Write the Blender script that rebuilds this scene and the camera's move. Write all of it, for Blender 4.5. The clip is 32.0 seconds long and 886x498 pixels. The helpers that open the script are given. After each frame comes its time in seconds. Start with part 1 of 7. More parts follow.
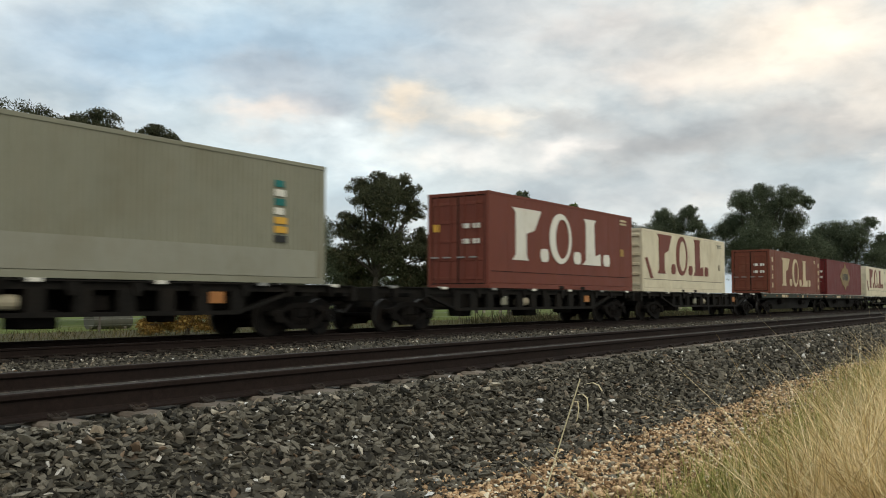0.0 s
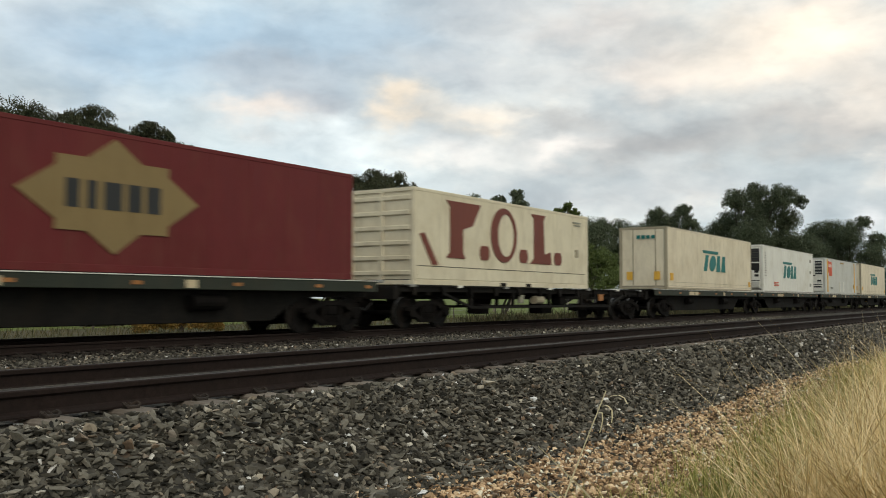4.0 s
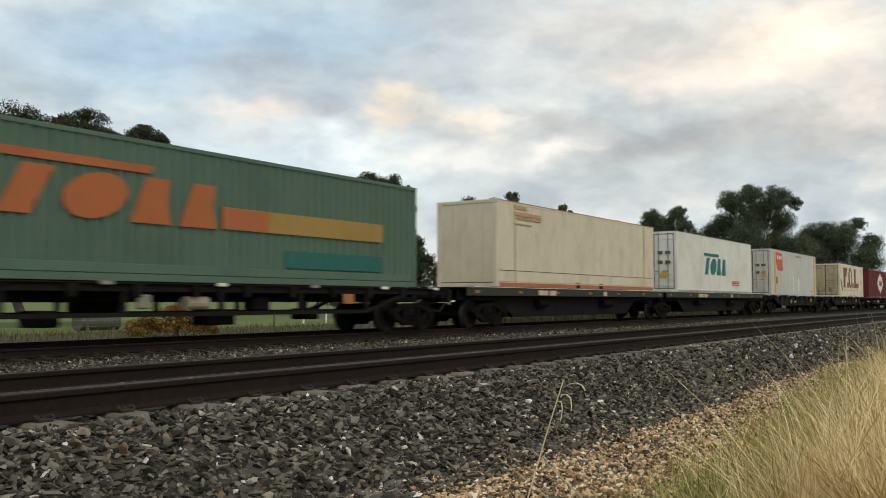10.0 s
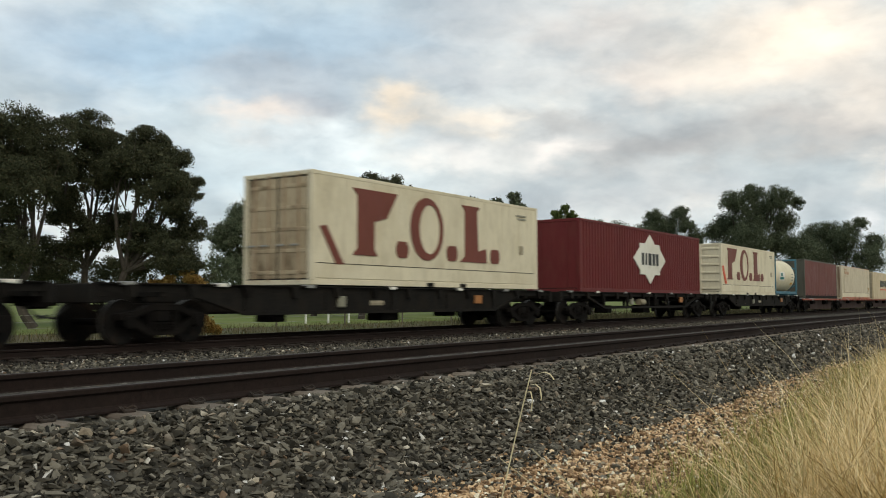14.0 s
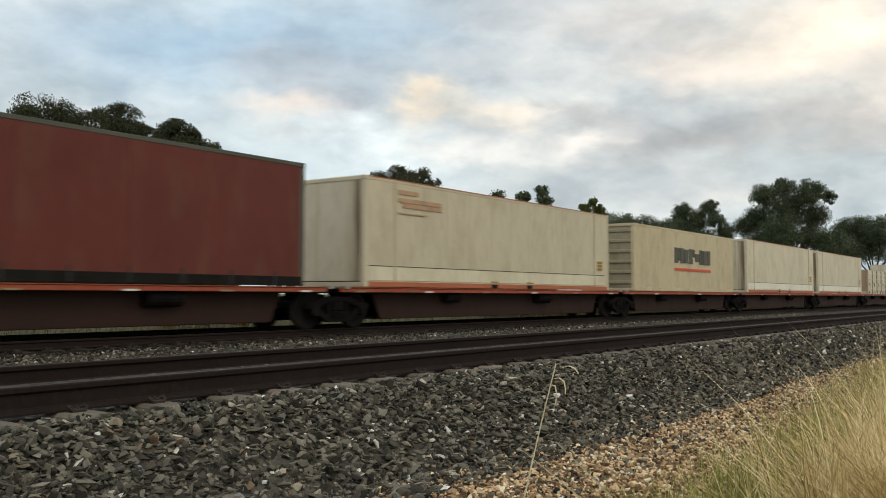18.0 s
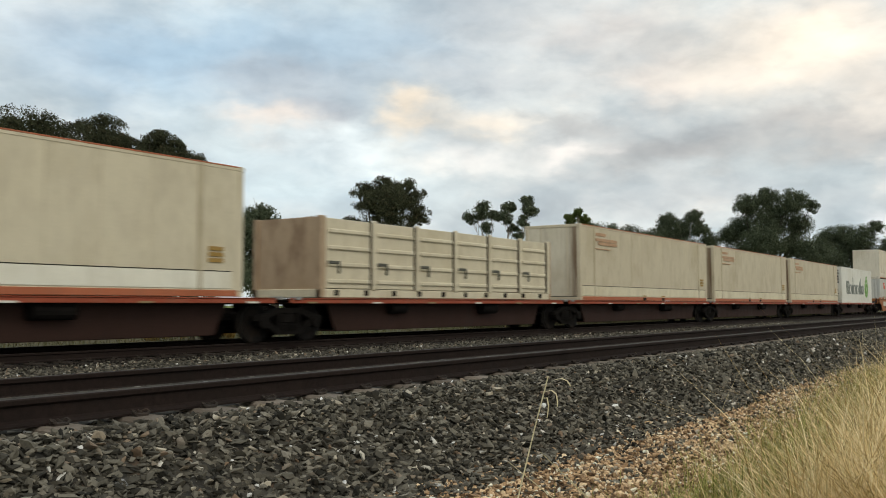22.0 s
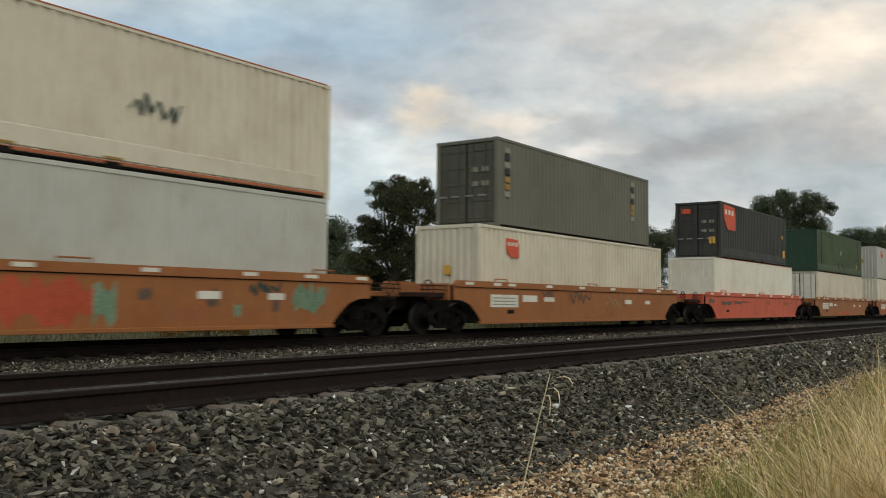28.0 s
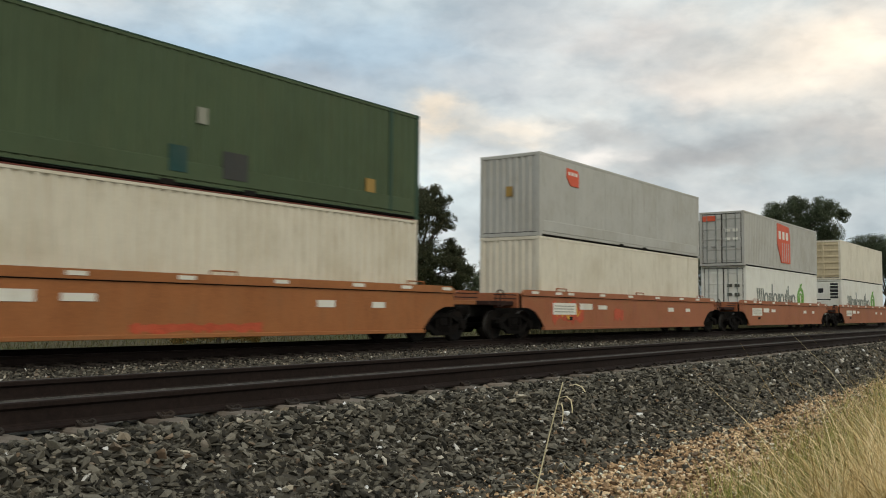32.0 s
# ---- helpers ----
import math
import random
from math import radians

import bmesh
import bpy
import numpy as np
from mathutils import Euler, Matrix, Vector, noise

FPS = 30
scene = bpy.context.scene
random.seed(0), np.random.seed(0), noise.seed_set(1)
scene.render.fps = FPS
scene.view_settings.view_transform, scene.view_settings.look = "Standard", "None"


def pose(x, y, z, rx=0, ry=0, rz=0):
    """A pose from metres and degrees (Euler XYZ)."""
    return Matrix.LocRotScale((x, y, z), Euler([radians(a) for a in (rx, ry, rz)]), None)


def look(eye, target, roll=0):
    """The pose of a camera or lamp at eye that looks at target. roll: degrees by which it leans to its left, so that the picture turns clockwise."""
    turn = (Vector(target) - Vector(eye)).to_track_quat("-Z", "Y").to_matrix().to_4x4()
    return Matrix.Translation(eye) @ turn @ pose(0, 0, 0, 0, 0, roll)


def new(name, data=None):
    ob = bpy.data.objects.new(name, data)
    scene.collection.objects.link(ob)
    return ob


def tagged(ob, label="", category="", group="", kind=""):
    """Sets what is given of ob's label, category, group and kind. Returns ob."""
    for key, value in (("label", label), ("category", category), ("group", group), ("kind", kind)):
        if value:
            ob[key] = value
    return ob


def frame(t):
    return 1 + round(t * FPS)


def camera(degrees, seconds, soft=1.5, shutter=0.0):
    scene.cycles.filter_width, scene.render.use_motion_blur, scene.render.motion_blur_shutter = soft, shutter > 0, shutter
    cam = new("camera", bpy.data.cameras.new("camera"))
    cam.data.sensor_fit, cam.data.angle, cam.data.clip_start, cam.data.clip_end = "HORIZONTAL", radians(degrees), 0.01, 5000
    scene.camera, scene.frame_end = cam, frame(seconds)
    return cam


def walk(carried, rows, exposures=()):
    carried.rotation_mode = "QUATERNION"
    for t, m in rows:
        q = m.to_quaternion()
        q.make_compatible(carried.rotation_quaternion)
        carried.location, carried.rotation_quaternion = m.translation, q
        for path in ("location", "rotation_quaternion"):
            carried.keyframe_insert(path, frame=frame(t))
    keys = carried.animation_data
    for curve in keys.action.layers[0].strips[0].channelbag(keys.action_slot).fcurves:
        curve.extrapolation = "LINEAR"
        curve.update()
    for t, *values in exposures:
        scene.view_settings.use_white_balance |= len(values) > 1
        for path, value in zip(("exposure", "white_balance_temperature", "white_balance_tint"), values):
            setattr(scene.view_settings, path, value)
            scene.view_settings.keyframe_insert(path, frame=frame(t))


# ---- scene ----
SECONDS = 32.0
cam = camera(52.21, SECONDS, soft=1.0, shutter=0.33)
# seconds, place in metres, turn in degrees
PATH = [
    (0, -0.0052, 0.0077, 0.8830, 93.244, -0.039, -55.562), (0.5, -0.0049, 0.0073, 0.8830, 93.119, 0.120, -55.661),
    (1, -0.0046, 0.0068, 0.8830, 93.061, 0.181, -55.839), (1.5, -0.0043, 0.0064, 0.8830, 93.120, 0.128, -55.912),
    (2, -0.0040, 0.0060, 0.8830, 93.332, 0.066, -55.954), (2.5, -0.0037, 0.0056, 0.8830, 93.402, 0.010, -55.936),
    (3, -0.0035, 0.0051, 0.8830, 93.406, -0.017, -55.913), (3.5, -0.0032, 0.0047, 0.8830, 93.285, -0.101, -55.905),
    (5.5, -0.0020, 0.0030, 0.8830, 92.937, -0.288, -56.011), (6, -0.0017, 0.0026, 0.8830, 92.961, -0.290, -56.063),
    (6.5, -0.0014, 0.0021, 0.8830, 92.909, -0.148, -56.114), (7, -0.0012, 0.0017, 0.8830, 92.933, -0.076, -56.070),
    (7.5, -0.0009, 0.0013, 0.8830, 93.133, 0.000, -55.949), (8, -0.0006, 0.0009, 0.8830, 93.310, -0.004, -55.975),
    (8.5, -0.0003, 0.0004, 0.8830, 93.344, -0.008, -55.982), (9, 0.0000, 0.0000, 0.8830, 93.345, 0.000, -56.044),
    (9.5, 0.0003, -0.0004, 0.8830, 93.329, 0.024, -56.129), (10, 0.0006, -0.0009, 0.8830, 93.300, 0.010, -56.204),
    (10.5, 0.0009, -0.0013, 0.8830, 93.441, -0.001, -56.219), (11, 0.0012, -0.0017, 0.8830, 93.577, -0.080, -56.171),
    (11.5, 0.0014, -0.0021, 0.8830, 93.610, -0.009, -56.084), (12, 0.0017, -0.0026, 0.8830, 93.613, 0.203, -55.931),
    (12.5, 0.0020, -0.0030, 0.8830, 93.537, 0.303, -55.943), (13, 0.0023, -0.0034, 0.8830, 93.382, 0.273, -55.944),
    (13.5, 0.0026, -0.0038, 0.8830, 93.342, 0.169, -56.088), (14, 0.0029, -0.0043, 0.8830, 93.307, 0.065, -56.060),
    (14.5, 0.0032, -0.0047, 0.8830, 93.293, 0.168, -55.855), (16.5, 0.0043, -0.0064, 0.8830, 92.781, -0.150, -54.970),
    (17, 0.0046, -0.0068, 0.8830, 92.583, -0.258, -54.578), (17.5, 0.0049, -0.0073, 0.8830, 92.604, -0.179, -54.435),
    (18, 0.0052, -0.0077, 0.8830, 92.880, -0.239, -54.358), (18.5, 0.0055, -0.0081, 0.8830, 93.067, -0.318, -54.266),
    (19, 0.0058, -0.0086, 0.8830, 93.139, -0.265, -54.184), (19.5, 0.0060, -0.0090, 0.8830, 93.324, -0.224, -54.326),
    (20, 0.0063, -0.0094, 0.8830, 93.536, -0.223, -54.676), (20.5, 0.0066, -0.0098, 0.8830, 93.547, -0.195, -54.846),
    (21, 0.0069, -0.0103, 0.8830, 93.579, -0.019, -55.027), (21.5, 0.0072, -0.0107, 0.8830, 93.605, 0.092, -55.107),
    (22, 0.0075, -0.0111, 0.8830, 93.553, 0.042, -55.245), (22.5, 0.0078, -0.0115, 0.8830, 93.510, 0.027, -55.425),
    (23, 0.0081, -0.0120, 0.8830, 93.429, 0.007, -55.256), (23.5, 0.0084, -0.0124, 0.8830, 93.335, -0.126, -55.141),
    (24, 0.0086, -0.0128, 0.8830, 93.275, -0.190, -55.338), (24.5, 0.0089, -0.0133, 0.8830, 93.200, -0.160, -55.353),
    (25, 0.0092, -0.0137, 0.8830, 93.135, -0.107, -55.405), (25.5, 0.0095, -0.0141, 0.8830, 93.026, -0.023, -55.263),
    (27.5, 0.0107, -0.0158, 0.8830, 93.431, -0.381, -54.588), (28, 0.0109, -0.0163, 0.8830, 93.493, -0.493, -54.348),
    (28.5, 0.0112, -0.0167, 0.8830, 93.559, -0.599, -54.015), (29, 0.0115, -0.0171, 0.8830, 93.741, -0.575, -54.081),
    (29.5, 0.0118, -0.0175, 0.8830, 94.186, -0.494, -53.951), (30, 0.0121, -0.0180, 0.8830, 94.385, -0.367, -53.592),
    (30.5, 0.0124, -0.0184, 0.8830, 94.166, -0.262, -53.543), (31, 0.0127, -0.0188, 0.8830, 94.089, -0.239, -53.693),
    (31.5, 0.0130, -0.0192, 0.8830, 94.110, -0.368, -53.744), (32, 0.0132, -0.0197, 0.8830, 93.927, -0.547, -53.666),
]
walk(cam, [(r[0], pose(*r[1:])) for r in PATH], [(t, e, 7000, 11.5) for t, e in ((0.0, 0.0), (26.0, 0.0), (27.0, -0.15), (27.5, -0.23), (28.0, -0.25), (28.3, -0.12), (28.6, 0.03), (29.0, -0.03), (29.6, 0.0), (30.0, 0.18), (30.5, 0.0), (31.0, -0.08), (31.25, 0.07), (31.5, 0.12), (31.7, 0.05), (32.0, -0.08))])


# ---- light ----
def link(nt, a, b):
    nt.links.new(a, b)


def node(nt, kind, **values):
    n = nt.nodes.new(kind)
    for key, v in values.items():
        if key in n.inputs:
            n.inputs[key].default_value = v
    return n


def math_node(nt, op, a, b=None, clamp=False):
    n = nt.nodes.new("ShaderNodeMath")
    n.operation, n.use_clamp = op, clamp
    for i, v in enumerate((a, b)):
        if v is None:
            continue
        if isinstance(v, (int, float)):
            n.inputs[i].default_value = v
        else:
            nt.links.new(v, n.inputs[i])
    return n.outputs[0]


def ramp(nt, fac, stops, ease="LINEAR"):
    n = nt.nodes.new("ShaderNodeValToRGB")
    n.color_ramp.interpolation = ease
    els = n.color_ramp.elements
    while len(els) < len(stops):
        els.new(0.5)
    for e, (p, c) in zip(els, stops):
        e.position, e.color = p, (*c, 1)
    nt.links.new(fac, n.inputs[0])
    return n.outputs[0]


def mix(nt, fac, a, b, how="MIX"):
    n = nt.nodes.new("ShaderNodeMix")
    n.data_type, n.blend_type = "RGBA", how
    for sock, v in ((n.inputs[0], fac), (n.inputs[6], a), (n.inputs[7], b)):
        if isinstance(v, (int, float)):
            sock.default_value = v
        elif isinstance(v, tuple):
            sock.default_value = (*v, 1)
        else:
            nt.links.new(v, sock)
    return n.outputs[2]


SUN_AZ, SUN_EL = -124.0, 42.0     # degrees from the line of the track (negative: behind the path), and above the horizon
# patches of the cloud cover: degrees along and above the horizon, half sizes, colour, share
BLUE_GAPS = [
    (57.4, 15.6, 7.1, 2.2, (0.56, 0.64, 0.72), 0.70),
    (50.0, 15.2, 9.5, 3.2, (0.37, 0.57, 0.76), 0.85),
    (39.6, 16.2, 7.0, 2.8, (0.42, 0.58, 0.73), 0.75),
    (45.0, 7.4, 9.0, 1.8, (0.56, 0.72, 0.82), 0.80),
    (22.8, 6.2, 13.6, 1.2, (0.55, 0.60, 0.64), 0.60),
    (54.6, 8.6, 6.4, 1.7, (0.62, 0.73, 0.80), 0.55),
    (31.2, 17.8, 5.4, 2.0, (0.56, 0.61, 0.66), 0.55),
]
GREY_BANKS = [
    (42.4, 12.0, 2.6, 1.0, (0.42, 0.47, 0.54), 0.70),
    (45.0, 13.6, 5.0, 1.0, (0.48, 0.53, 0.59), 0.55),
    (33.0, 14.2, 5.0, 1.2, (0.50, 0.53, 0.57), 0.45),
    (27.4, 11.4, 3.0, 0.8, (0.42, 0.44, 0.46), 0.70),
    (20.0, 9.3, 8.5, 1.4, (0.40, 0.42, 0.44), 0.85),
    (11.0, 10.6, 4.6, 1.2, (0.47, 0.47, 0.475), 0.65),
    (24.0, 17.2, 3.6, 1.2, (0.60, 0.58, 0.58), 0.55),
]
BRIGHT_PUFFS = [
    (45.6, 11.3, 2.2, 0.9, (0.82, 0.74, 0.68), 0.70),
    (40.0, 9.4, 4.4, 1.3, (0.80, 0.92, 0.98), 0.90),
    (35.8, 11.7, 1.9, 1.0, (0.98, 0.87, 0.72), 0.85),
    (31.9, 11.0, 1.6, 1.0, (0.98, 0.91, 0.80), 0.75),
    (33.4, 8.9, 2.9, 0.9, (0.84, 0.86, 0.86), 0.75),
    (27.4, 9.5, 2.1, 0.9, (0.86, 0.86, 0.86), 0.80),
    (21.0, 14.4, 4.0, 1.4, (0.84, 0.77, 0.72), 0.60),
    (13.0, 15.6, 6.8, 2.8, (1.03, 0.94, 0.82), 0.90),
    (8.4, 12.4, 2.6, 1.6, (0.93, 0.87, 0.79), 0.70),
    (7.6, 8.0, 1.3, 1.3, (0.93, 0.89, 0.82), 0.70),
    (7.9, 4.3, 1.4, 0.8, (0.91, 0.96, 1.00), 0.85),
]


def make_world():
    w = bpy.data.worlds.new("overcast_sky")
    scene.world = w
    w.use_nodes = True
    nt = w.node_tree
    nt.nodes.clear()
    sky = nt.nodes.new("ShaderNodeTexSky")
    sky.sky_type, sky.sun_disc = "NISHITA", False
    sky.sun_elevation, sky.sun_rotation = radians(SUN_EL), radians(90 - SUN_AZ)
    sky.air_density, sky.dust_density = 1.0, 2.0
    tc = nt.nodes.new("ShaderNodeTexCoord")
    d = tc.outputs["Generated"]
    nrm = nt.nodes.new("ShaderNodeVectorMath")
    nrm.operation = "NORMALIZE"
    link(nt, d, nrm.inputs[0])
    sep = nt.nodes.new("ShaderNodeSeparateXYZ")
    link(nt, nrm.outputs[0], sep.inputs[0])
    az = math_node(nt, "MULTIPLY", math_node(nt, "ARCTAN2", sep.outputs[1], sep.outputs[0]), 57.29578)
    el = math_node(nt, "MULTIPLY", math_node(nt, "ARCSINE", sep.outputs[2]), 57.29578)
    puff = nt.nodes.new("ShaderNodeCombineXYZ")
    link(nt, math_node(nt, "DIVIDE", az, 7.0), puff.inputs[0])
    link(nt, math_node(nt, "DIVIDE", el, 3.6), puff.inputs[1])
    billow = node(nt, "ShaderNodeTexNoise", Scale=1.0, Detail=4.0, Roughness=0.5)
    link(nt, puff.outputs[0], billow.inputs["Vector"])
    heap = nt.nodes.new("ShaderNodeSeparateColor")
    link(nt, billow.outputs["Color"], heap.inputs[0])
    az = math_node(nt, "ADD", az, math_node(nt, "MULTIPLY", math_node(nt, "SUBTRACT", heap.outputs[0], 0.5), 6.0))
    el = math_node(nt, "ADD", el, math_node(nt, "MULTIPLY", math_node(nt, "SUBTRACT", heap.outputs[1], 0.5), 4.0))
    up = math_node(nt, "ADD", math_node(nt, "MAXIMUM", sep.outputs[2], 0.0), 0.42)
    flat = nt.nodes.new("ShaderNodeCombineXYZ")
    link(nt, math_node(nt, "DIVIDE", sep.outputs[0], up), flat.inputs[0])
    link(nt, math_node(nt, "DIVIDE", sep.outputs[1], up), flat.inputs[1])

    def clouds(scale, detail, rough, warp, off):
        m = nt.nodes.new("ShaderNodeMapping")
        m.inputs["Location"].default_value = off
        m.inputs["Rotation"].default_value = (0, 0, radians(-35))
        m.inputs["Scale"].default_value = (0.85, 1.15, 1)
        link(nt, flat.outputs[0], m.inputs[0])
        n = node(nt, "ShaderNodeTexNoise", Scale=scale, Detail=detail, Roughness=rough, Distortion=warp)
        link(nt, m.outputs[0], n.inputs["Vector"])
        return n.outputs[0]

    def shifted(v, n, amount):
        return math_node(nt, "ADD", v, math_node(nt, "MULTIPLY", math_node(nt, "SUBTRACT", n, 0.5), amount))

    def heaped(scale, detail, rough):
        n = node(nt, "ShaderNodeTexNoise", Scale=scale, Detail=detail, Roughness=rough)
        link(nt, puff.outputs[0], n.inputs["Vector"])
        p = nt.nodes.new("ShaderNodeSeparateColor")
        link(nt, n.outputs["Color"], p.inputs[0])
        return p.outputs

    w1, w3 = heaped(0.55, 3.0, 0.5), heaped(2.3, 5.0, 0.55)
    az = shifted(shifted(az, w1[0], 7.0), w3[0], 4.5)
    el = shifted(shifted(el, w1[1], 3.0), w3[1], 2.6)
    big = clouds(2.2, 5, 0.55, 0.3, (3.1, 1.7, 0))
    fine = heaped(1.5, 6.0, 0.55)[2]
    body = math_node(nt, "ADD", math_node(nt, "MULTIPLY", big, 0.6), math_node(nt, "MULTIPLY", fine, 0.4))
    c = ramp(nt, body, [(0.36, (0.40, 0.50, 0.57)), (0.48, (0.51, 0.61, 0.67)), (0.58, (0.63, 0.71, 0.75)), (0.70, (0.79, 0.82, 0.81))], "EASE")
    for a0, e0, wa, we, col, share in BLUE_GAPS + GREY_BANKS + BRIGHT_PUFFS:
        da = math_node(nt, "DIVIDE", math_node(nt, "SUBTRACT", az, a0), wa * 1.1)
        de = math_node(nt, "DIVIDE", math_node(nt, "SUBTRACT", el, e0), we * 1.1)
        q = math_node(nt, "ADD", math_node(nt, "MULTIPLY", da, da), math_node(nt, "MULTIPLY", de, de))
        g = math_node(nt, "POWER", 2.718, math_node(nt, "MULTIPLY", q, -1.0))
        c = mix(nt, math_node(nt, "MULTIPLY", g, share, True), c, col)
    c = mix(nt, 1.0, c, ramp(nt, heap.outputs[2], [(0.36, (0.85, 0.87, 0.89)), (0.5, (1.0, 1.0, 1.0)), (0.64, (1.12, 1.11, 1.09))]), "MULTIPLY")
    wisp = node(nt, "ShaderNodeTexNoise", Scale=2.6, Detail=5.0, Roughness=0.55, Distortion=0.3)
    link(nt, puff.outputs[0], wisp.inputs["Vector"])
    c = mix(nt, 1.0, c, ramp(nt, wisp.outputs[0], [(0.36, (0.93, 0.935, 0.94)), (0.5, (1.0, 1.0, 1.0)), (0.64, (1.05, 1.045, 1.04))]), "MULTIPLY")
    # the cloud deck is thinner and brighter towards the sun, behind the path
    back = math_node(nt, "MULTIPLY", math_node(nt, "SUBTRACT", 0.0, sep.outputs[1]), 1.0, True)
    c = mix(nt, back, c, mix(nt, 1.0, c, (1.40, 1.32, 1.18), "MULTIPLY"))
    over = node(nt, "ShaderNodeBackground", Strength=SKY)
    link(nt, c, over.inputs[0])
    clear = node(nt, "ShaderNodeBackground", Strength=0.06)
    link(nt, sky.outputs[0], clear.inputs[0])
    both = nt.nodes.new("ShaderNodeMixShader")
    both.inputs[0].default_value = 0.95
    link(nt, clear.outputs[0], both.inputs[1])
    link(nt, over.outputs[0], both.inputs[2])
    out = nt.nodes.new("ShaderNodeOutputWorld")
    link(nt, both.outputs[0], out.inputs[0])


SKY = 1.17
make_world()
sun = new("sun", bpy.data.lights.new("sun", "SUN"))
sun.data.energy, sun.data.angle, sun.data.color = 0.85, radians(30), (1.0, 0.92, 0.76)
sa, se = radians(SUN_AZ), radians(SUN_EL)
sun.matrix_world = look((60 * math.cos(sa) * math.cos(se), 60 * math.sin(sa) * math.cos(se), 60 * math.sin(se)), (0, 0, 0))


# ---- materials ----
def material(name, color, rough=0.6, metal=0.0, vary=0.18, grain=30.0, stain=1.5, dirt=None, dirt_amount=0.0, bump=0.15, spec=0.4, obj_vary=0.0, streak=False, coords="Object"):
    """Base colour with variation at two scales, dirt in patches or hanging streaks, and fine relief."""
    m = bpy.data.materials.new(name)
    m.use_nodes = True
    nt = m.node_tree
    bs = nt.nodes["Principled BSDF"]
    tc = nt.nodes.new("ShaderNodeTexCoord")
    shift = nt.nodes.new("ShaderNodeVectorMath")
    shift.operation = "ADD"
    info = nt.nodes.new("ShaderNodeObjectInfo")
    link(nt, tc.outputs[coords], shift.inputs[0])
    link(nt, math_node(nt, "MULTIPLY", info.outputs["Random"], 40.0), shift.inputs[1])
    co = shift.outputs[0]
    n1 = node(nt, "ShaderNodeTexNoise", Scale=grain, Detail=4.0, Roughness=0.6)
    n2 = node(nt, "ShaderNodeTexNoise", Scale=stain, Detail=5.0, Roughness=0.6)
    link(nt, co, n1.inputs["Vector"])
    if streak:
        mp = nt.nodes.new("ShaderNodeMapping")
        mp.inputs["Scale"].default_value = (1.3, 1.3, 0.55)
        link(nt, co, mp.inputs[0])
        link(nt, mp.outputs[0], n2.inputs["Vector"])
    else:
        link(nt, co, n2.inputs["Vector"])
    k = math_node(nt, "ADD", math_node(nt, "MULTIPLY", n1.outputs[0], 0.5), math_node(nt, "MULTIPLY", n2.outputs[0], 0.5))
    lo = tuple(c * (1 - vary) for c in color)
    hi = tuple(min(1.0, c * (1 + vary)) for c in color)
    c = ramp(nt, k, [(0.36, lo), (0.64, hi)])
    if streak:
        # fine runs of grime and rubbed paint
        mp2 = nt.nodes.new("ShaderNodeMapping")
        mp2.inputs["Scale"].default_value = (7.0, 7.0, 1.6)
        link(nt, co, mp2.inputs[0])
        n3 = node(nt, "ShaderNodeTexNoise", Scale=1.0, Detail=8.0, Roughness=0.7)
        link(nt, mp2.outputs[0], n3.inputs["Vector"])
        c = mix(nt, 1.0, c, ramp(nt, n3.outputs[0], [(0.30, (0.86, 0.845, 0.815)), (0.44, (0.985, 0.985, 0.98)), (0.62, (1.02, 1.02, 1.02))]), "MULTIPLY")
        # sparse thin rust runs and broad water stains
        mp3 = nt.nodes.new("ShaderNodeMapping")
        mp3.inputs["Scale"].default_value = (6.0, 6.0, 0.45)
        link(nt, co, mp3.inputs[0])
        n4 = node(nt, "ShaderNodeTexNoise", Scale=1.0, Detail=3.0, Roughness=0.55)
        link(nt, mp3.outputs[0], n4.inputs["Vector"])
        run = ramp(nt, n4.outputs[0], [(0.62, (0, 0, 0)), (0.76, (1, 1, 1))])
        c = mix(nt, math_node(nt, "MULTIPLY", run, 0.28), c, mix(nt, 1.0, c, (0.52, 0.40, 0.30), "MULTIPLY"))
        n5 = node(nt, "ShaderNodeTexNoise", Scale=0.55, Detail=4.0, Roughness=0.6)
        link(nt, co, n5.inputs["Vector"])
        c = mix(nt, 1.0, c, ramp(nt, n5.outputs[0], [(0.34, (0.90, 0.88, 0.84)), (0.5, (1.0, 1.0, 1.0)), (0.66, (1.05, 1.05, 1.04))]), "MULTIPLY")
    if dirt:
        f = ramp(nt, n2.outputs[0], [(0.48, (0, 0, 0)), (0.68, (1, 1, 1))])
        c = mix(nt, math_node(nt, "MULTIPLY", f, dirt_amount), c, dirt)
    if obj_vary:
        oi = nt.nodes.new("ShaderNodeObjectInfo")
        g = ramp(nt, oi.outputs["Random"], [(0.0, (1 - obj_vary,) * 3), (1.0, (1.0, 1.0, 1.0))])
        c = mix(nt, 1.0, c, g, "MULTIPLY")
    link(nt, c, bs.inputs["Base Color"])
    bs.inputs["Metallic"].default_value = metal
    bs.inputs["Specular IOR Level"].default_value = spec
    r = ramp(nt, n2.outputs[0], [(0.3, (max(0.05, rough - 0.1),) * 3), (0.7, (min(1.0, rough + 0.1),) * 3)])
    link(nt, r, bs.inputs["Roughness"])
    if bump:
        b = node(nt, "ShaderNodeBump", Strength=bump, Distance=0.01)
        link(nt, n1.outputs[0], b.inputs["Height"])
        link(nt, b.outputs[0], bs.inputs["Normal"])
    return m


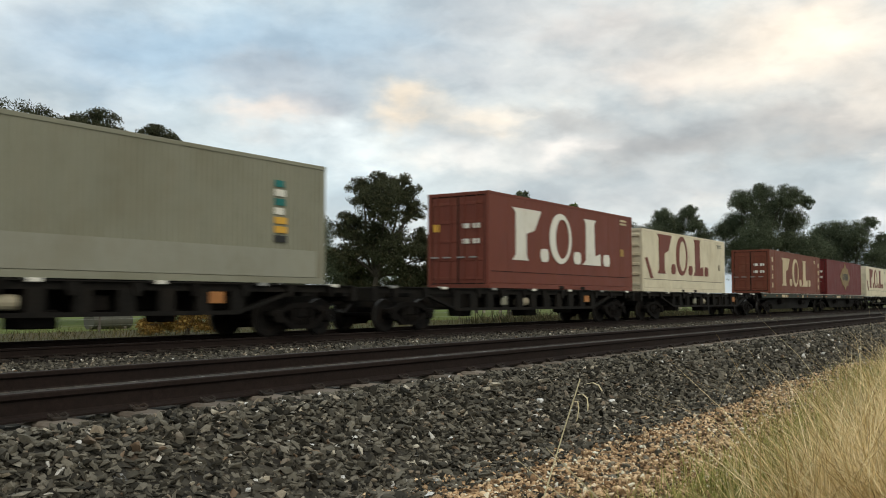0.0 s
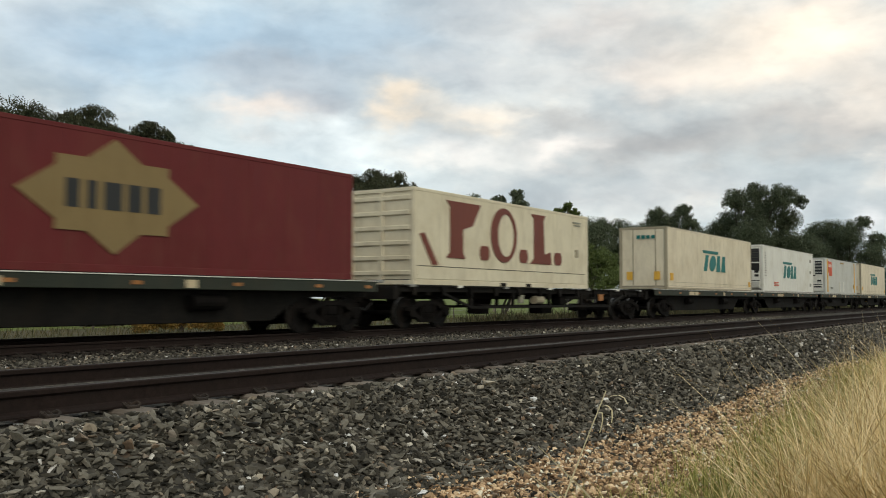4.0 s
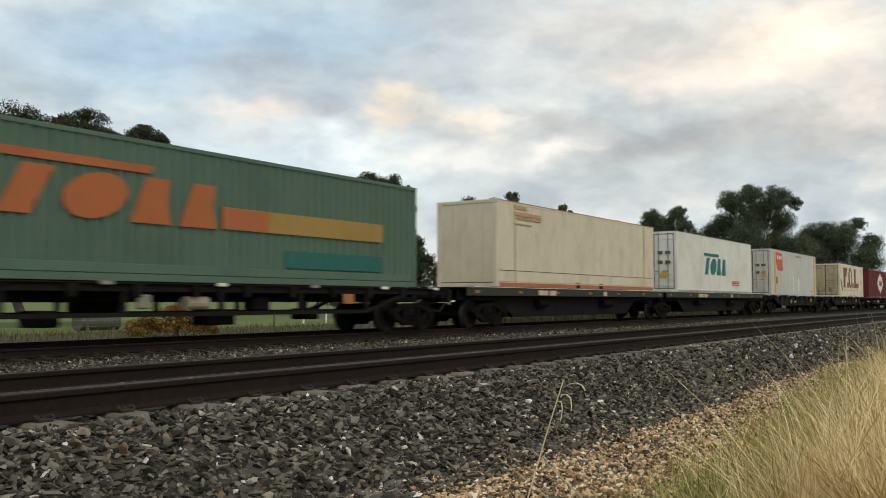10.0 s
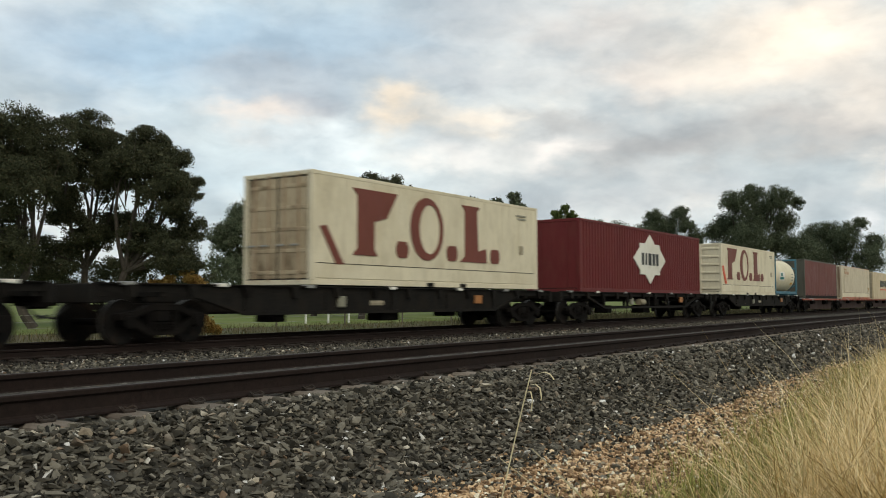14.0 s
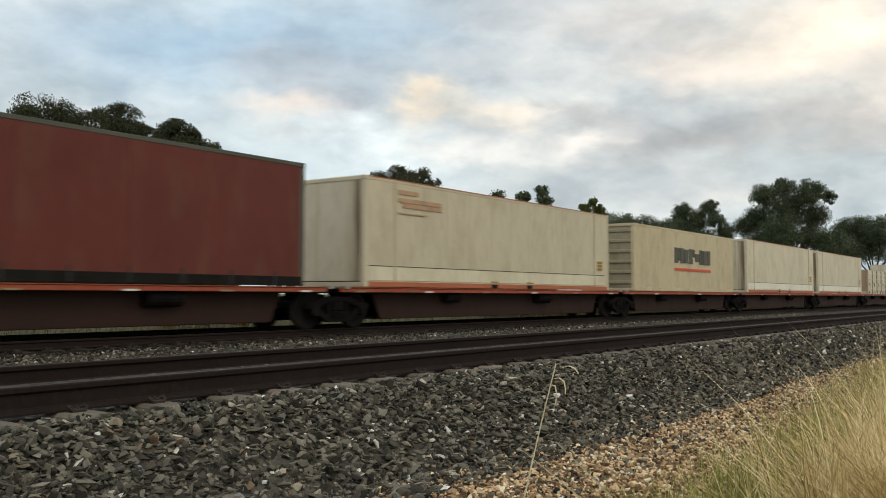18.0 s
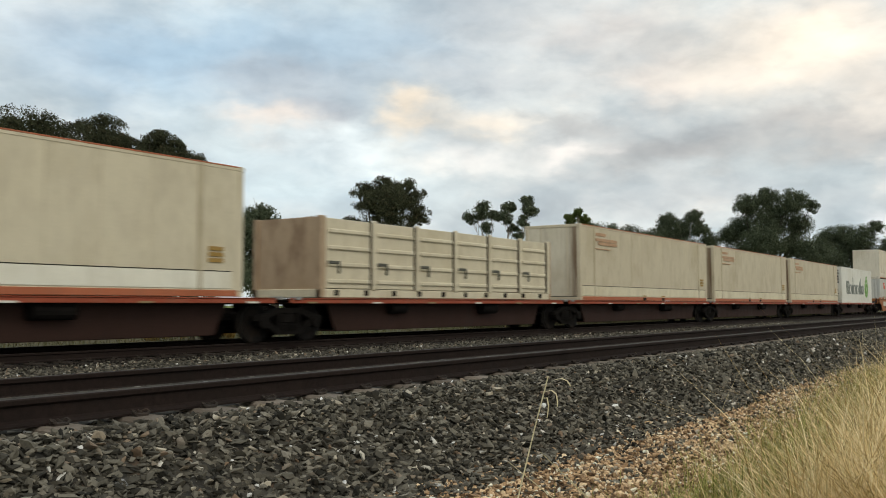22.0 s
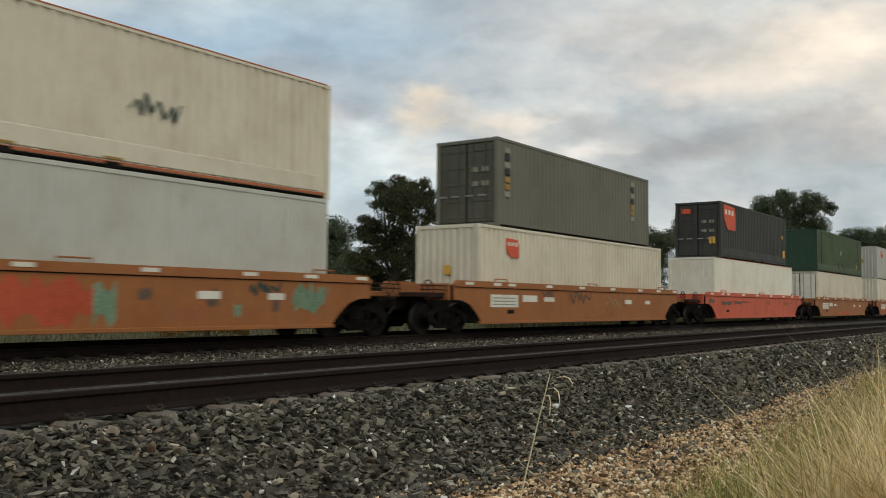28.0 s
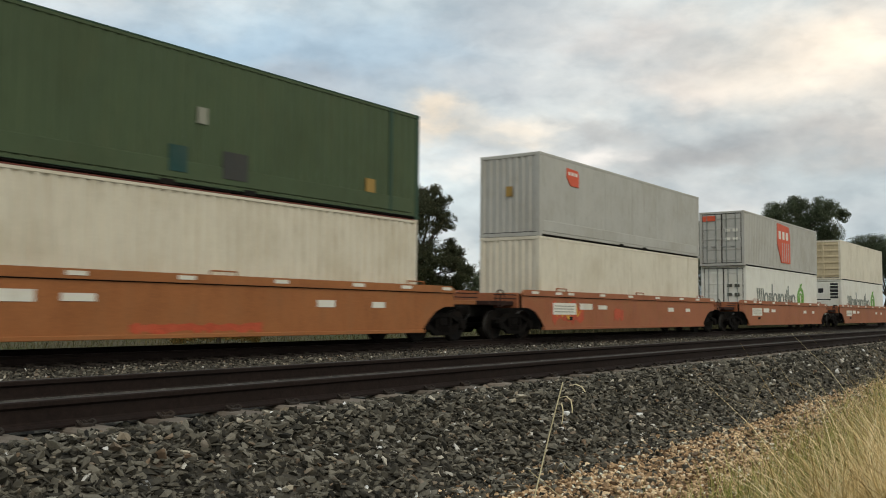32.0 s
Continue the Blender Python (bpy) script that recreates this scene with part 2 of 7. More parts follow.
def island_material(name, stops, rough=0.8, grain=60.0, bump=0.3, coords="Object", shade=0.3, thin=0.0):
    """For heaps of loose pieces: each piece takes its own colour from the stops."""
    m = bpy.data.materials.new(name)
    m.use_nodes = True
    nt = m.node_tree
    bs = nt.nodes["Principled BSDF"]
    geo = nt.nodes.new("ShaderNodeNewGeometry")
    c = ramp(nt, geo.outputs["Random Per Island"], stops)
    tc = nt.nodes.new("ShaderNodeTexCoord")
    n1 = node(nt, "ShaderNodeTexNoise", Scale=grain, Detail=4.0, Roughness=0.65)
    link(nt, tc.outputs[coords], n1.inputs["Vector"])
    g = ramp(nt, n1.outputs[0], [(0.3, (1 - shade,) * 3), (0.7, (1 + shade * 0.5,) * 3)])
    c = mix(nt, 1.0, c, g, "MULTIPLY")
    link(nt, c, bs.inputs["Base Color"])
    bs.inputs["Roughness"].default_value = rough
    bs.inputs["Specular IOR Level"].default_value = 0.15
    if thin:
        # a leaf lets part of the light through
        tr = nt.nodes.new("ShaderNodeBsdfTranslucent")
        link(nt, c, tr.inputs[0])
        ms = nt.nodes.new("ShaderNodeMixShader")
        ms.inputs[0].default_value = thin
        link(nt, bs.outputs[0], ms.inputs[1])
        link(nt, tr.outputs[0], ms.inputs[2])
        link(nt, ms.outputs[0], nt.nodes["Material Output"].inputs[0])
    if bump:
        b = node(nt, "ShaderNodeBump", Strength=bump, Distance=0.01)
        link(nt, n1.outputs[0], b.inputs["Height"])
        link(nt, b.outputs[0], bs.inputs["Normal"])
    return m


GRIME = (0.16, 0.12, 0.08)
RUST = (0.17, 0.07, 0.035)
M = {}


def paint(key, color, rough=0.6, dirt=GRIME, amount=0.3, **kw):
    M[key] = material(key + "_paint", color, rough, 0.0, kw.pop("vary", 0.06), 25, kw.pop("stain", 1.6), dirt, amount * 0.7, 0.06, 0.22, streak=True, **kw)


paint("cream", (0.68, 0.60, 0.46))
paint("cream_light", (0.67, 0.605, 0.46))
paint("cream_dirty", (0.555, 0.485, 0.365))
paint("cream_dull", (0.62, 0.553, 0.425))
paint("mark_faded", (0.47, 0.29, 0.18), amount=0.6)
paint("patch_teal", (0.015, 0.12, 0.105), amount=0.2)
paint("rail_rust", (0.42, 0.13, 0.065), amount=0.4)


def streaked(key, base, stain):
    """Paint with brown runs of rust water that hang down near the corner post."""
    m = material(key + "_paint", base, 0.65, 0.0, 0.06, 25, 1.2, GRIME, 0.25, 0.06, 0.2, streak=True)
    nt = m.node_tree
    bs = nt.nodes["Principled BSDF"]
    was = bs.inputs["Base Color"].links[0].from_socket
    tc = nt.nodes.new("ShaderNodeTexCoord")
    sep = nt.nodes.new("ShaderNodeSeparateXYZ")
    link(nt, tc.outputs["Object"], sep.inputs[0])
    mp = nt.nodes.new("ShaderNodeMapping")
    mp.inputs["Scale"].default_value = (1.0, 5.0, 0.35)
    link(nt, tc.outputs["Object"], mp.inputs[0])
    n = node(nt, "ShaderNodeTexNoise", Scale=1.0, Detail=4.0, Roughness=0.6)
    link(nt, mp.outputs[0], n.inputs["Vector"])
    near = ramp(nt, sep.outputs[1], [(0.12, (1, 1, 1)), (0.85, (0, 0, 0))], "EASE")
    run = ramp(nt, n.outputs[0], [(0.30, (0.15, 0.15, 0.15)), (0.62, (1, 1, 1))])
    link(nt, mix(nt, mix(nt, 1.0, near, run, "MULTIPLY"), was, stain), bs.inputs["Base Color"])
    M[key] = m


streaked("streaked_end", (0.63, 0.575, 0.465), (0.16, 0.10, 0.058))
paint("rust_end", (0.41, 0.30, 0.205), dirt=(0.14, 0.08, 0.05), amount=0.9)
paint("stained_door", (0.45, 0.365, 0.25), dirt=(0.12, 0.08, 0.045), amount=1.3, stain=1.4)
paint("grimy_post", (0.33, 0.29, 0.21), amount=0.6)
paint("post_cream", (0.47, 0.405, 0.29), amount=0.8)
paint("scuffed_steel", (0.15, 0.10, 0.075), dirt=(0.03, 0.03, 0.03), amount=1.3, stain=4.0, vary=0.5)
paint("white", (0.69, 0.68, 0.63), amount=0.15)
paint("bright_white", (0.76, 0.73, 0.64), amount=0.15)
paint("pale_cream", (0.66, 0.605, 0.505), amount=0.2)
paint("white_grey", (0.51, 0.51, 0.48), amount=0.15)
paint("rail_grey", (0.36, 0.35, 0.32), amount=0.6)
paint("tan", (0.55, 0.455, 0.305), amount=0.4)
paint("khaki", (0.235, 0.232, 0.18), amount=0.2)
paint("khaki_light", (0.27, 0.267, 0.22), amount=0.2)
paint("red_brown", (0.155, 0.042, 0.028), amount=0.15)
paint("orange_brown", (0.155, 0.045, 0.026), amount=0.2)
paint("maroon", (0.125, 0.017, 0.018), amount=0.15)
paint("curtain_red", (0.125, 0.028, 0.021), amount=0.25)
paint("teal", (0.085, 0.145, 0.11), amount=0.2)
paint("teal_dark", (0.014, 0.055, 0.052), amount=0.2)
# one container's green in two tones: the side's reflected light is painted into dark_green
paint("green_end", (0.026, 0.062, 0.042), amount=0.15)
paint("dark_green", (0.062, 0.09, 0.046), amount=0.1)
paint("grey_box", (0.15, 0.15, 0.125), amount=0.12)
paint("charcoal", (0.046, 0.047, 0.045), amount=0.08)
paint("silver_grey", (0.43, 0.42, 0.395), amount=0.15)
paint("tank_cream", (0.72, 0.66, 0.50), amount=0.2)
paint("blue_frame", (0.05, 0.155, 0.215), amount=0.2)
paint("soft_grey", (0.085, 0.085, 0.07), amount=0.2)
paint("deck_red", (0.33, 0.07, 0.036), dirt=GRIME, amount=0.6, vary=0.2)
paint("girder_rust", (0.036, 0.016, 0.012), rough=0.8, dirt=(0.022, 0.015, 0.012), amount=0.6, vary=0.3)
paint("well_brown", (0.335, 0.125, 0.045), rough=0.65, dirt=(0.20, 0.10, 0.05), amount=0.6, vary=0.2)
paint("well_red", (0.60, 0.115, 0.062), rough=0.6, dirt=(0.24, 0.08, 0.05), amount=0.6, vary=0.2)
paint("well_rust", (0.33, 0.115, 0.055), rough=0.65, dirt=(0.22, 0.12, 0.06), amount=0.6, vary=0.2)
paint("wagon_green", (0.030, 0.036, 0.027), rough=0.7, dirt=(0.05, 0.035, 0.025), amount=0.5, vary=0.25)
paint("mark_white", (0.72, 0.70, 0.64), amount=0.2)
paint("mark_red", (0.62, 0.10, 0.05), amount=0.1)
paint("mark_brown", (0.165, 0.048, 0.036), amount=0.1)
paint("mark_teal", (0.013, 0.155, 0.150), amount=0.05)
paint("mark_orange", (0.40, 0.12, 0.045), amount=0.2)
paint("mark_ochre", (0.34, 0.21, 0.06), amount=0.2)
paint("mark_gold", (0.22, 0.155, 0.07), amount=0.2)
paint("mark_yellow", (0.66, 0.37, 0.06), amount=0.1)
paint("mark_dark", (0.03, 0.032, 0.034), amount=0.0)
paint("mark_slate", (0.19, 0.215, 0.20), amount=0.0)
paint("mark_green", (0.15, 0.34, 0.075), amount=0.0)
paint("mark_rust", (0.36, 0.15, 0.05), amount=0.4)
paint("mark_mud", (0.30, 0.22, 0.12), amount=0.4)
paint("graffiti", (0.17, 0.26, 0.18), amount=0.3, vary=0.5)
paint("graffiti_red", (0.48, 0.085, 0.04), amount=0.3, vary=0.3)
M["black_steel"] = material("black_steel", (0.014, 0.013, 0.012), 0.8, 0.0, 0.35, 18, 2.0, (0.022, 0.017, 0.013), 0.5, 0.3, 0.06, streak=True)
M["bogie_steel"] = material("bogie_steel", (0.009, 0.008, 0.0075), 0.9, 0.0, 0.4, 22, 3.0, (0.016, 0.013, 0.011), 0.5, 0.4, 0.04)
M["wheel_steel"] = material("wheel_steel", (0.010, 0.009, 0.0085), 0.85, 0.0, 0.3, 30, 3.0, (0.05, 0.03, 0.02), 0.3, 0.2, 0.1)
M["tread"] = material("worn_tread", (0.07, 0.065, 0.06), 0.6, 0.4, 0.1, 40, 4.0, None, 0, 0.05)
M["rail_web"] = material("rusty_rail", (0.020, 0.0128, 0.011), 0.9, 0.0, 0.35, 25, 1.2, (0.013, 0.010, 0.009), 0.7, 0.4, 0.15)
M["rail_head"] = material("worn_rail_head", (0.034, 0.026, 0.023), 0.7, 0.0, 0.2, 8, 0.8, (0.02, 0.015, 0.012), 0.6, 0.05, 0.25)
M["concrete"] = material("sleeper_concrete", (0.23, 0.19, 0.155), 0.9, 0.0, 0.2, 60, 5, (0.12, 0.09, 0.07), 0.6, 0.5, 0.3, obj_vary=0.35)
M["dark_concrete"] = material("dust_stained_concrete", (0.045, 0.036, 0.03), 0.9, 0.0, 0.2, 60, 5, (0.02, 0.016, 0.013), 0.6, 0.5, 0.2)
M["clip"] = material("rusty_clip", (0.026, 0.019, 0.015), 0.85, 0.0, 0.3, 80, 6, (0.06, 0.035, 0.022), 0.3, 0.3)
M["glass_dark"] = material("dark_grille", (0.012, 0.013, 0.014), 0.4, 0.0, 0.2, 30, 3, None, 0, 0.1)
M["rubber"] = material("black_rubber", (0.015, 0.015, 0.015), 0.8, 0, 0.2, 40, 3, None, 0, 0.1)
M["chrome"] = material("galvanised_bar", (0.30, 0.30, 0.285), 0.5, 0.6, 0.15, 40, 3, GRIME, 0.3, 0.1)
M["bark"] = material("dark_bark", (0.05, 0.042, 0.034), 0.9, 0, 0.4, 6, 0.8, (0.09, 0.075, 0.06), 0.5, 0.6)
M["pale_bark"] = material("pale_gum_bark", (0.34, 0.30, 0.25), 0.85, 0, 0.3, 5, 0.8, (0.16, 0.12, 0.09), 0.5, 0.4)
M["post_wood"] = material("weathered_post", (0.10, 0.085, 0.07), 0.9, 0, 0.3, 20, 3, None, 0, 0.4)
M["post_white"] = material("white_post", (0.70, 0.70, 0.66), 0.6, 0, 0.1, 20, 3, GRIME, 0.2, 0.1)
STONES = [(0.0, (0.015, 0.014, 0.011)), (0.25, (0.051, 0.046, 0.037)), (0.55, (0.106, 0.096, 0.077)), (0.82, (0.176, 0.160, 0.130)), (0.92, (0.242, 0.220, 0.182)), (0.95, (0.198, 0.132, 0.088)), (0.968, (0.308, 0.264, 0.204)), (0.984, (0.495, 0.440, 0.352)), (1.0, (0.748, 0.748, 0.748))]
M["ballast_stone"] = island_material("basalt_ballast", STONES, 0.85, 60, 0.15, shade=0.2)
M["dark_stone"] = island_material("dust_stained_ballast", [(0.0, (0.008, 0.0065, 0.0055)), (0.6, (0.026, 0.021, 0.018)), (1.0, (0.06, 0.048, 0.04))], 0.9, 60, 0.15, shade=0.2)
M["gravel_chip"] = island_material("orange_gravel", [(0.0, (0.083, 0.050, 0.030)), (0.3, (0.288, 0.178, 0.100)), (0.65, (0.605, 0.401, 0.234)), (0.9, (0.847, 0.635, 0.409)), (1.0, (0.850, 0.850, 0.726))], 0.9, 60, 0.3)
M["dry_grass"] = island_material("dry_grass", [(0.0, (0.34, 0.22, 0.085)), (0.3, (0.66, 0.47, 0.21)), (0.75, (0.88, 0.70, 0.40)), (0.92, (0.95, 0.80, 0.52)), (1.0, (0.50, 0.42, 0.16))], 0.75, 12, 0.0)
M["green_grass"] = island_material("green_grass", [(0.0, (0.17, 0.19, 0.05)), (0.5, (0.31, 0.31, 0.09)), (0.8, (0.46, 0.40, 0.15)), (1.0, (0.70, 0.55, 0.27))], 0.75, 12, 0.0)
M["verge_grass"] = island_material("verge_grass", [(0.0, (0.042, 0.045, 0.017)), (0.5, (0.091, 0.081, 0.035)), (0.85, (0.154, 0.119, 0.056)), (1.0, (0.070, 0.084, 0.025))], 0.8, 12, 0.0)
M["weed"] = island_material("tall_weeds", [(0.0, (0.032, 0.034, 0.016)), (0.6, (0.060, 0.056, 0.028)), (1.0, (0.104, 0.080, 0.044))], 0.9, 12, 0.0)
M["straw"] = material("pale_straw", (0.62, 0.54, 0.36), 0.8, 0, 0.2, 40, 6, None, 0, 0.1)
M["pine_leaf"] = island_material("dark_needles", [(0.0, (0.044, 0.050, 0.030)), (0.5, (0.063, 0.071, 0.040)), (0.9, (0.082, 0.084, 0.047)), (1.0, (0.108, 0.090, 0.052))], 0.9, 3, 0.0, thin=0.2)
M["gum_leaf"] = island_material("gum_leaves", [(0.0, (0.069, 0.087, 0.055)), (0.6, (0.099, 0.123, 0.076)), (1.0, (0.143, 0.162, 0.102))], 0.9, 3, 0.0, thin=0.2)
M["bush_leaf"] = island_material("bush_leaves", [(0.0, (0.072, 0.099, 0.033)), (0.6, (0.121, 0.160, 0.050)), (1.0, (0.176, 0.209, 0.077))], 0.7, 3, 0.0, thin=0.2)
M["amber_leaf"] = island_material("amber_leaves", [(0.0, (0.14, 0.07, 0.02)), (0.5, (0.28, 0.16, 0.04)), (1.0, (0.42, 0.30, 0.10))], 0.7, 3, 0.0, thin=0.2)


# ---- mesh helpers ----
class Mesh:
    """A plain list of corners and faces that becomes one mesh."""

    def __init__(self):
        self.v, self.f = [], []

    def add(self, vs, fs):
        n = len(self.v)
        self.v += [tuple(p) for p in vs]
        self.f += [tuple(i + n for i in q) for q in fs]
        return self

    def box(self, x0, x1, y0, y1, z0, z1, c=0.0):
        """A box, its edges chamfered by c."""
        lo, hi = (x0, y0, z0), (x1, y1, z1)
        if c <= 0:
            vs = [(x, y, z) for z in (z0, z1) for y in (y0, y1) for x in (x0, x1)]
            return self.add(vs, [(0, 2, 3, 1), (4, 5, 7, 6), (0, 1, 5, 4), (2, 6, 7, 3), (0, 4, 6, 2), (1, 3, 7, 5)])
        c = min(c, (x1 - x0) * 0.45, (y1 - y0) * 0.45, (z1 - z0) * 0.45)
        bm = bmesh.new()
        bmesh.ops.create_cube(bm, size=1.0)
        for v in bm.verts:
            v.co = Vector([lo[i] if v.co[i] < 0 else hi[i] for i in range(3)])
        bmesh.ops.bevel(bm, geom=bm.edges[:], offset=c, segments=1, affect="EDGES")
        bm.verts.index_update()
        self.add([v.co for v in bm.verts], [[v.index for v in f.verts] for f in bm.faces])
        bm.free()
        return self

    def prism(self, pts, y0, y1):
        """An outline in x and z, drawn out from y0 to y1."""
        n = len(pts)
        vs = [(x, y0, z) for x, z in pts] + [(x, y1, z) for x, z in pts]
        fs = [tuple(range(n)), tuple(range(2 * n - 1, n - 1, -1))] + [(i, i + n, (i + 1) % n + n, (i + 1) % n) for i in range(n)]
        return self.add(vs, fs)

    def tube(self, a, b, r0, r1=None, sides=8, caps=True):
        a, b = Vector(a), Vector(b)
        r1 = r0 if r1 is None else r1
        q = (b - a).to_track_quat("Z", "Y")
        vs = []
        for p, r in ((a, r0), (b, r1)):
            vs += [p + q @ Vector((r * math.cos(6.28319 * i / sides), r * math.sin(6.28319 * i / sides), 0)) for i in range(sides)]
        fs = [(i, (i + 1) % sides, (i + 1) % sides + sides, i + sides) for i in range(sides)]
        if caps:
            fs += [tuple(range(sides - 1, -1, -1)), tuple(range(sides, 2 * sides))]
        return self.add(vs, fs)

    def chain(self, pts, r, sides=4):
        """A thin tube through several points in a row along x."""
        vs = [(x, y + r * math.cos(6.28319 * i / sides), z + r * math.sin(6.28319 * i / sides)) for x, y, z in pts for i in range(sides)]
        fs = [(k * sides + i, k * sides + (i + 1) % sides, (k + 1) * sides + (i + 1) % sides, (k + 1) * sides + i) for k in range(len(pts) - 1) for i in range(sides)]
        return self.add(vs, fs)

    def lathe(self, profile, axis_y, cx, cz, sides=24):
        """A profile of (radius, y) turned about a line along y."""
        vs, n = [], len(profile)
        for i in range(sides):
            a = 6.2831853 * i / sides
            vs += [(cx + r * math.cos(a), axis_y + y, cz + r * math.sin(a)) for r, y in profile]
        fs = [(i * n + j, i * n + j + 1, ((i + 1) % sides) * n + j + 1, ((i + 1) % sides) * n + j) for i in range(sides) for j in range(n - 1)]
        return self.add(vs, fs)

    def data(self, name, mat):
        me = bpy.data.meshes.new(name)
        me.from_pydata([tuple(p) for p in self.v], [], self.f)
        me.materials.append(mat)
        me.update()
        return me


def part(name, mesh, mat, parent, label=""):
    me = mesh.data(name, M[mat] if isinstance(mat, str) else mat) if isinstance(mesh, Mesh) else mesh
    ob = new(name, me)
    ob.parent = parent
    if label:
        ob["label"] = label
    return ob


def thing(name, label, category, group="", kind="", at=(0, 0, 0)):
    ob = new(name)
    ob.empty_display_size = 0.2
    ob.location = at
    return tagged(ob, label, category, group, kind)


def bulk_mesh(name, verts, tris, mat):
    """A mesh from numpy arrays of corners and triangles."""
    me = bpy.data.meshes.new(name)
    n, k = len(verts), len(tris)
    me.vertices.add(n)
    me.vertices.foreach_set("co", np.asarray(verts, np.float32).ravel())
    me.loops.add(k * 3)
    me.loops.foreach_set("vertex_index", np.asarray(tris, np.int32).ravel())
    me.polygons.add(k)
    me.polygons.foreach_set("loop_start", np.arange(0, k * 3, 3, dtype=np.int32))
    me.polygons.foreach_set("use_smooth", np.zeros(k, dtype=bool))
    me.update(calc_edges=True)
    me.materials.append(M[mat])
    return me


# ---- ground and tracks ----
NEAR_Z, NEAR_Y, FAR_Y, GAUGE = 0.324, 5.965, 16.62, 1.505
SLEEPER = 0.585
DARK_FROM = 14.6             # from here on the far track's bed is a darker brown
rng = np.random.default_rng(7)
PROFILE = [(-3000, -0.5), (-40, -0.5), (-6, -0.42), (0.5, -0.38), (2.2, -0.37), (3.3, -0.36), (3.62, -0.33), (4.38, 0.11), (4.55, 0.145), (4.70, 0.135), (4.86, 0.11), (5.30, 0.12), (5.70, 0.17), (6.10, 0.205), (6.46, 0.205), (6.62, 0.13), (7.4, 0.11), (7.7, 0.10), (8.4, -0.33),
           (12.6, -0.36), (13.1, -0.24), (13.6, -0.20), (DARK_FROM, -0.20), (18.1, -0.195), (18.5, -0.24), (19.3, -0.66), (24, -0.70), (38.5, -0.70), (41, -0.70), (60, -0.70), (3000, -0.72)]


def ground_z(y):
    ys, zs = zip(*PROFILE)
    return np.interp(y, ys, zs)


def ground_material(name, a, b, c, scale, bump, rough=0.95, cells=0.0):
    m = bpy.data.materials.new(name)
    m.use_nodes = True
    nt = m.node_tree
    bs = nt.nodes["Principled BSDF"]
    tc = nt.nodes.new("ShaderNodeTexCoord")
    n1 = node(nt, "ShaderNodeTexNoise", Scale=scale, Detail=6.0, Roughness=0.65)
    n2 = node(nt, "ShaderNodeTexNoise", Scale=scale * 0.06, Detail=4.0, Roughness=0.6)
    for n in (n1, n2):
        link(nt, tc.outputs["Object"], n.inputs["Vector"])
    col = ramp(nt, n1.outputs[0], [(0.3, a), (0.7, b)])
    col = mix(nt, ramp(nt, n2.outputs[0], [(0.42, (0, 0, 0)), (0.62, (1, 1, 1))]), col, c)
    h = n1.outputs[0]
    if cells:
        vo = node(nt, "ShaderNodeTexVoronoi", Scale=cells)
        link(nt, tc.outputs["Object"], vo.inputs["Vector"])
        sep = nt.nodes.new("ShaderNodeSeparateColor")
        link(nt, vo.outputs["Color"], sep.inputs[0])
        col = mix(nt, 0.35, col, ramp(nt, sep.outputs[0], STONES))
        h = vo.outputs["Distance"]
    link(nt, col, bs.inputs["Base Color"])
    bs.inputs["Roughness"].default_value = rough
    bs.inputs["Specular IOR Level"].default_value = 0.2
    bp = node(nt, "ShaderNodeBump", Strength=bump, Distance=0.03)
    if cells:
        bp.invert = True
    link(nt, h, bp.inputs["Height"])
    link(nt, bp.outputs[0], bs.inputs["Normal"])
    return m


G_SOIL = ground_material("grassy_soil", (0.15, 0.125, 0.06), (0.27, 0.22, 0.11), (0.13, 0.14, 0.05), 18, 0.6)
G_GRAVEL = ground_material("orange_gravel_bed", (0.07, 0.045, 0.028), (0.22, 0.15, 0.09), (0.17, 0.12, 0.075), 45, 0.9)
# near black: the shade in the gaps between stones is put into its colour
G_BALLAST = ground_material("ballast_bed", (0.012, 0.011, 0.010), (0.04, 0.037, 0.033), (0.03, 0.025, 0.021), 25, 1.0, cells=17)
G_DARK_BED = ground_material("dust_stained_bed", (0.010, 0.008, 0.007), (0.03, 0.024, 0.02), (0.02, 0.016, 0.013), 25, 1.0)
G_DIRT = ground_material("dark_cess_dirt", (0.05, 0.042, 0.035), (0.10, 0.085, 0.065), (0.08, 0.08, 0.045), 14, 0.6)
G_VERGE = ground_material("dry_verge", (0.058, 0.047, 0.029), (0.101, 0.083, 0.047), (0.054, 0.065, 0.022), 3, 0.5)
G_FIELD = ground_material("mown_field", (0.085, 0.12, 0.025), (0.125, 0.165, 0.035), (0.14, 0.16, 0.05), 2, 0.3)


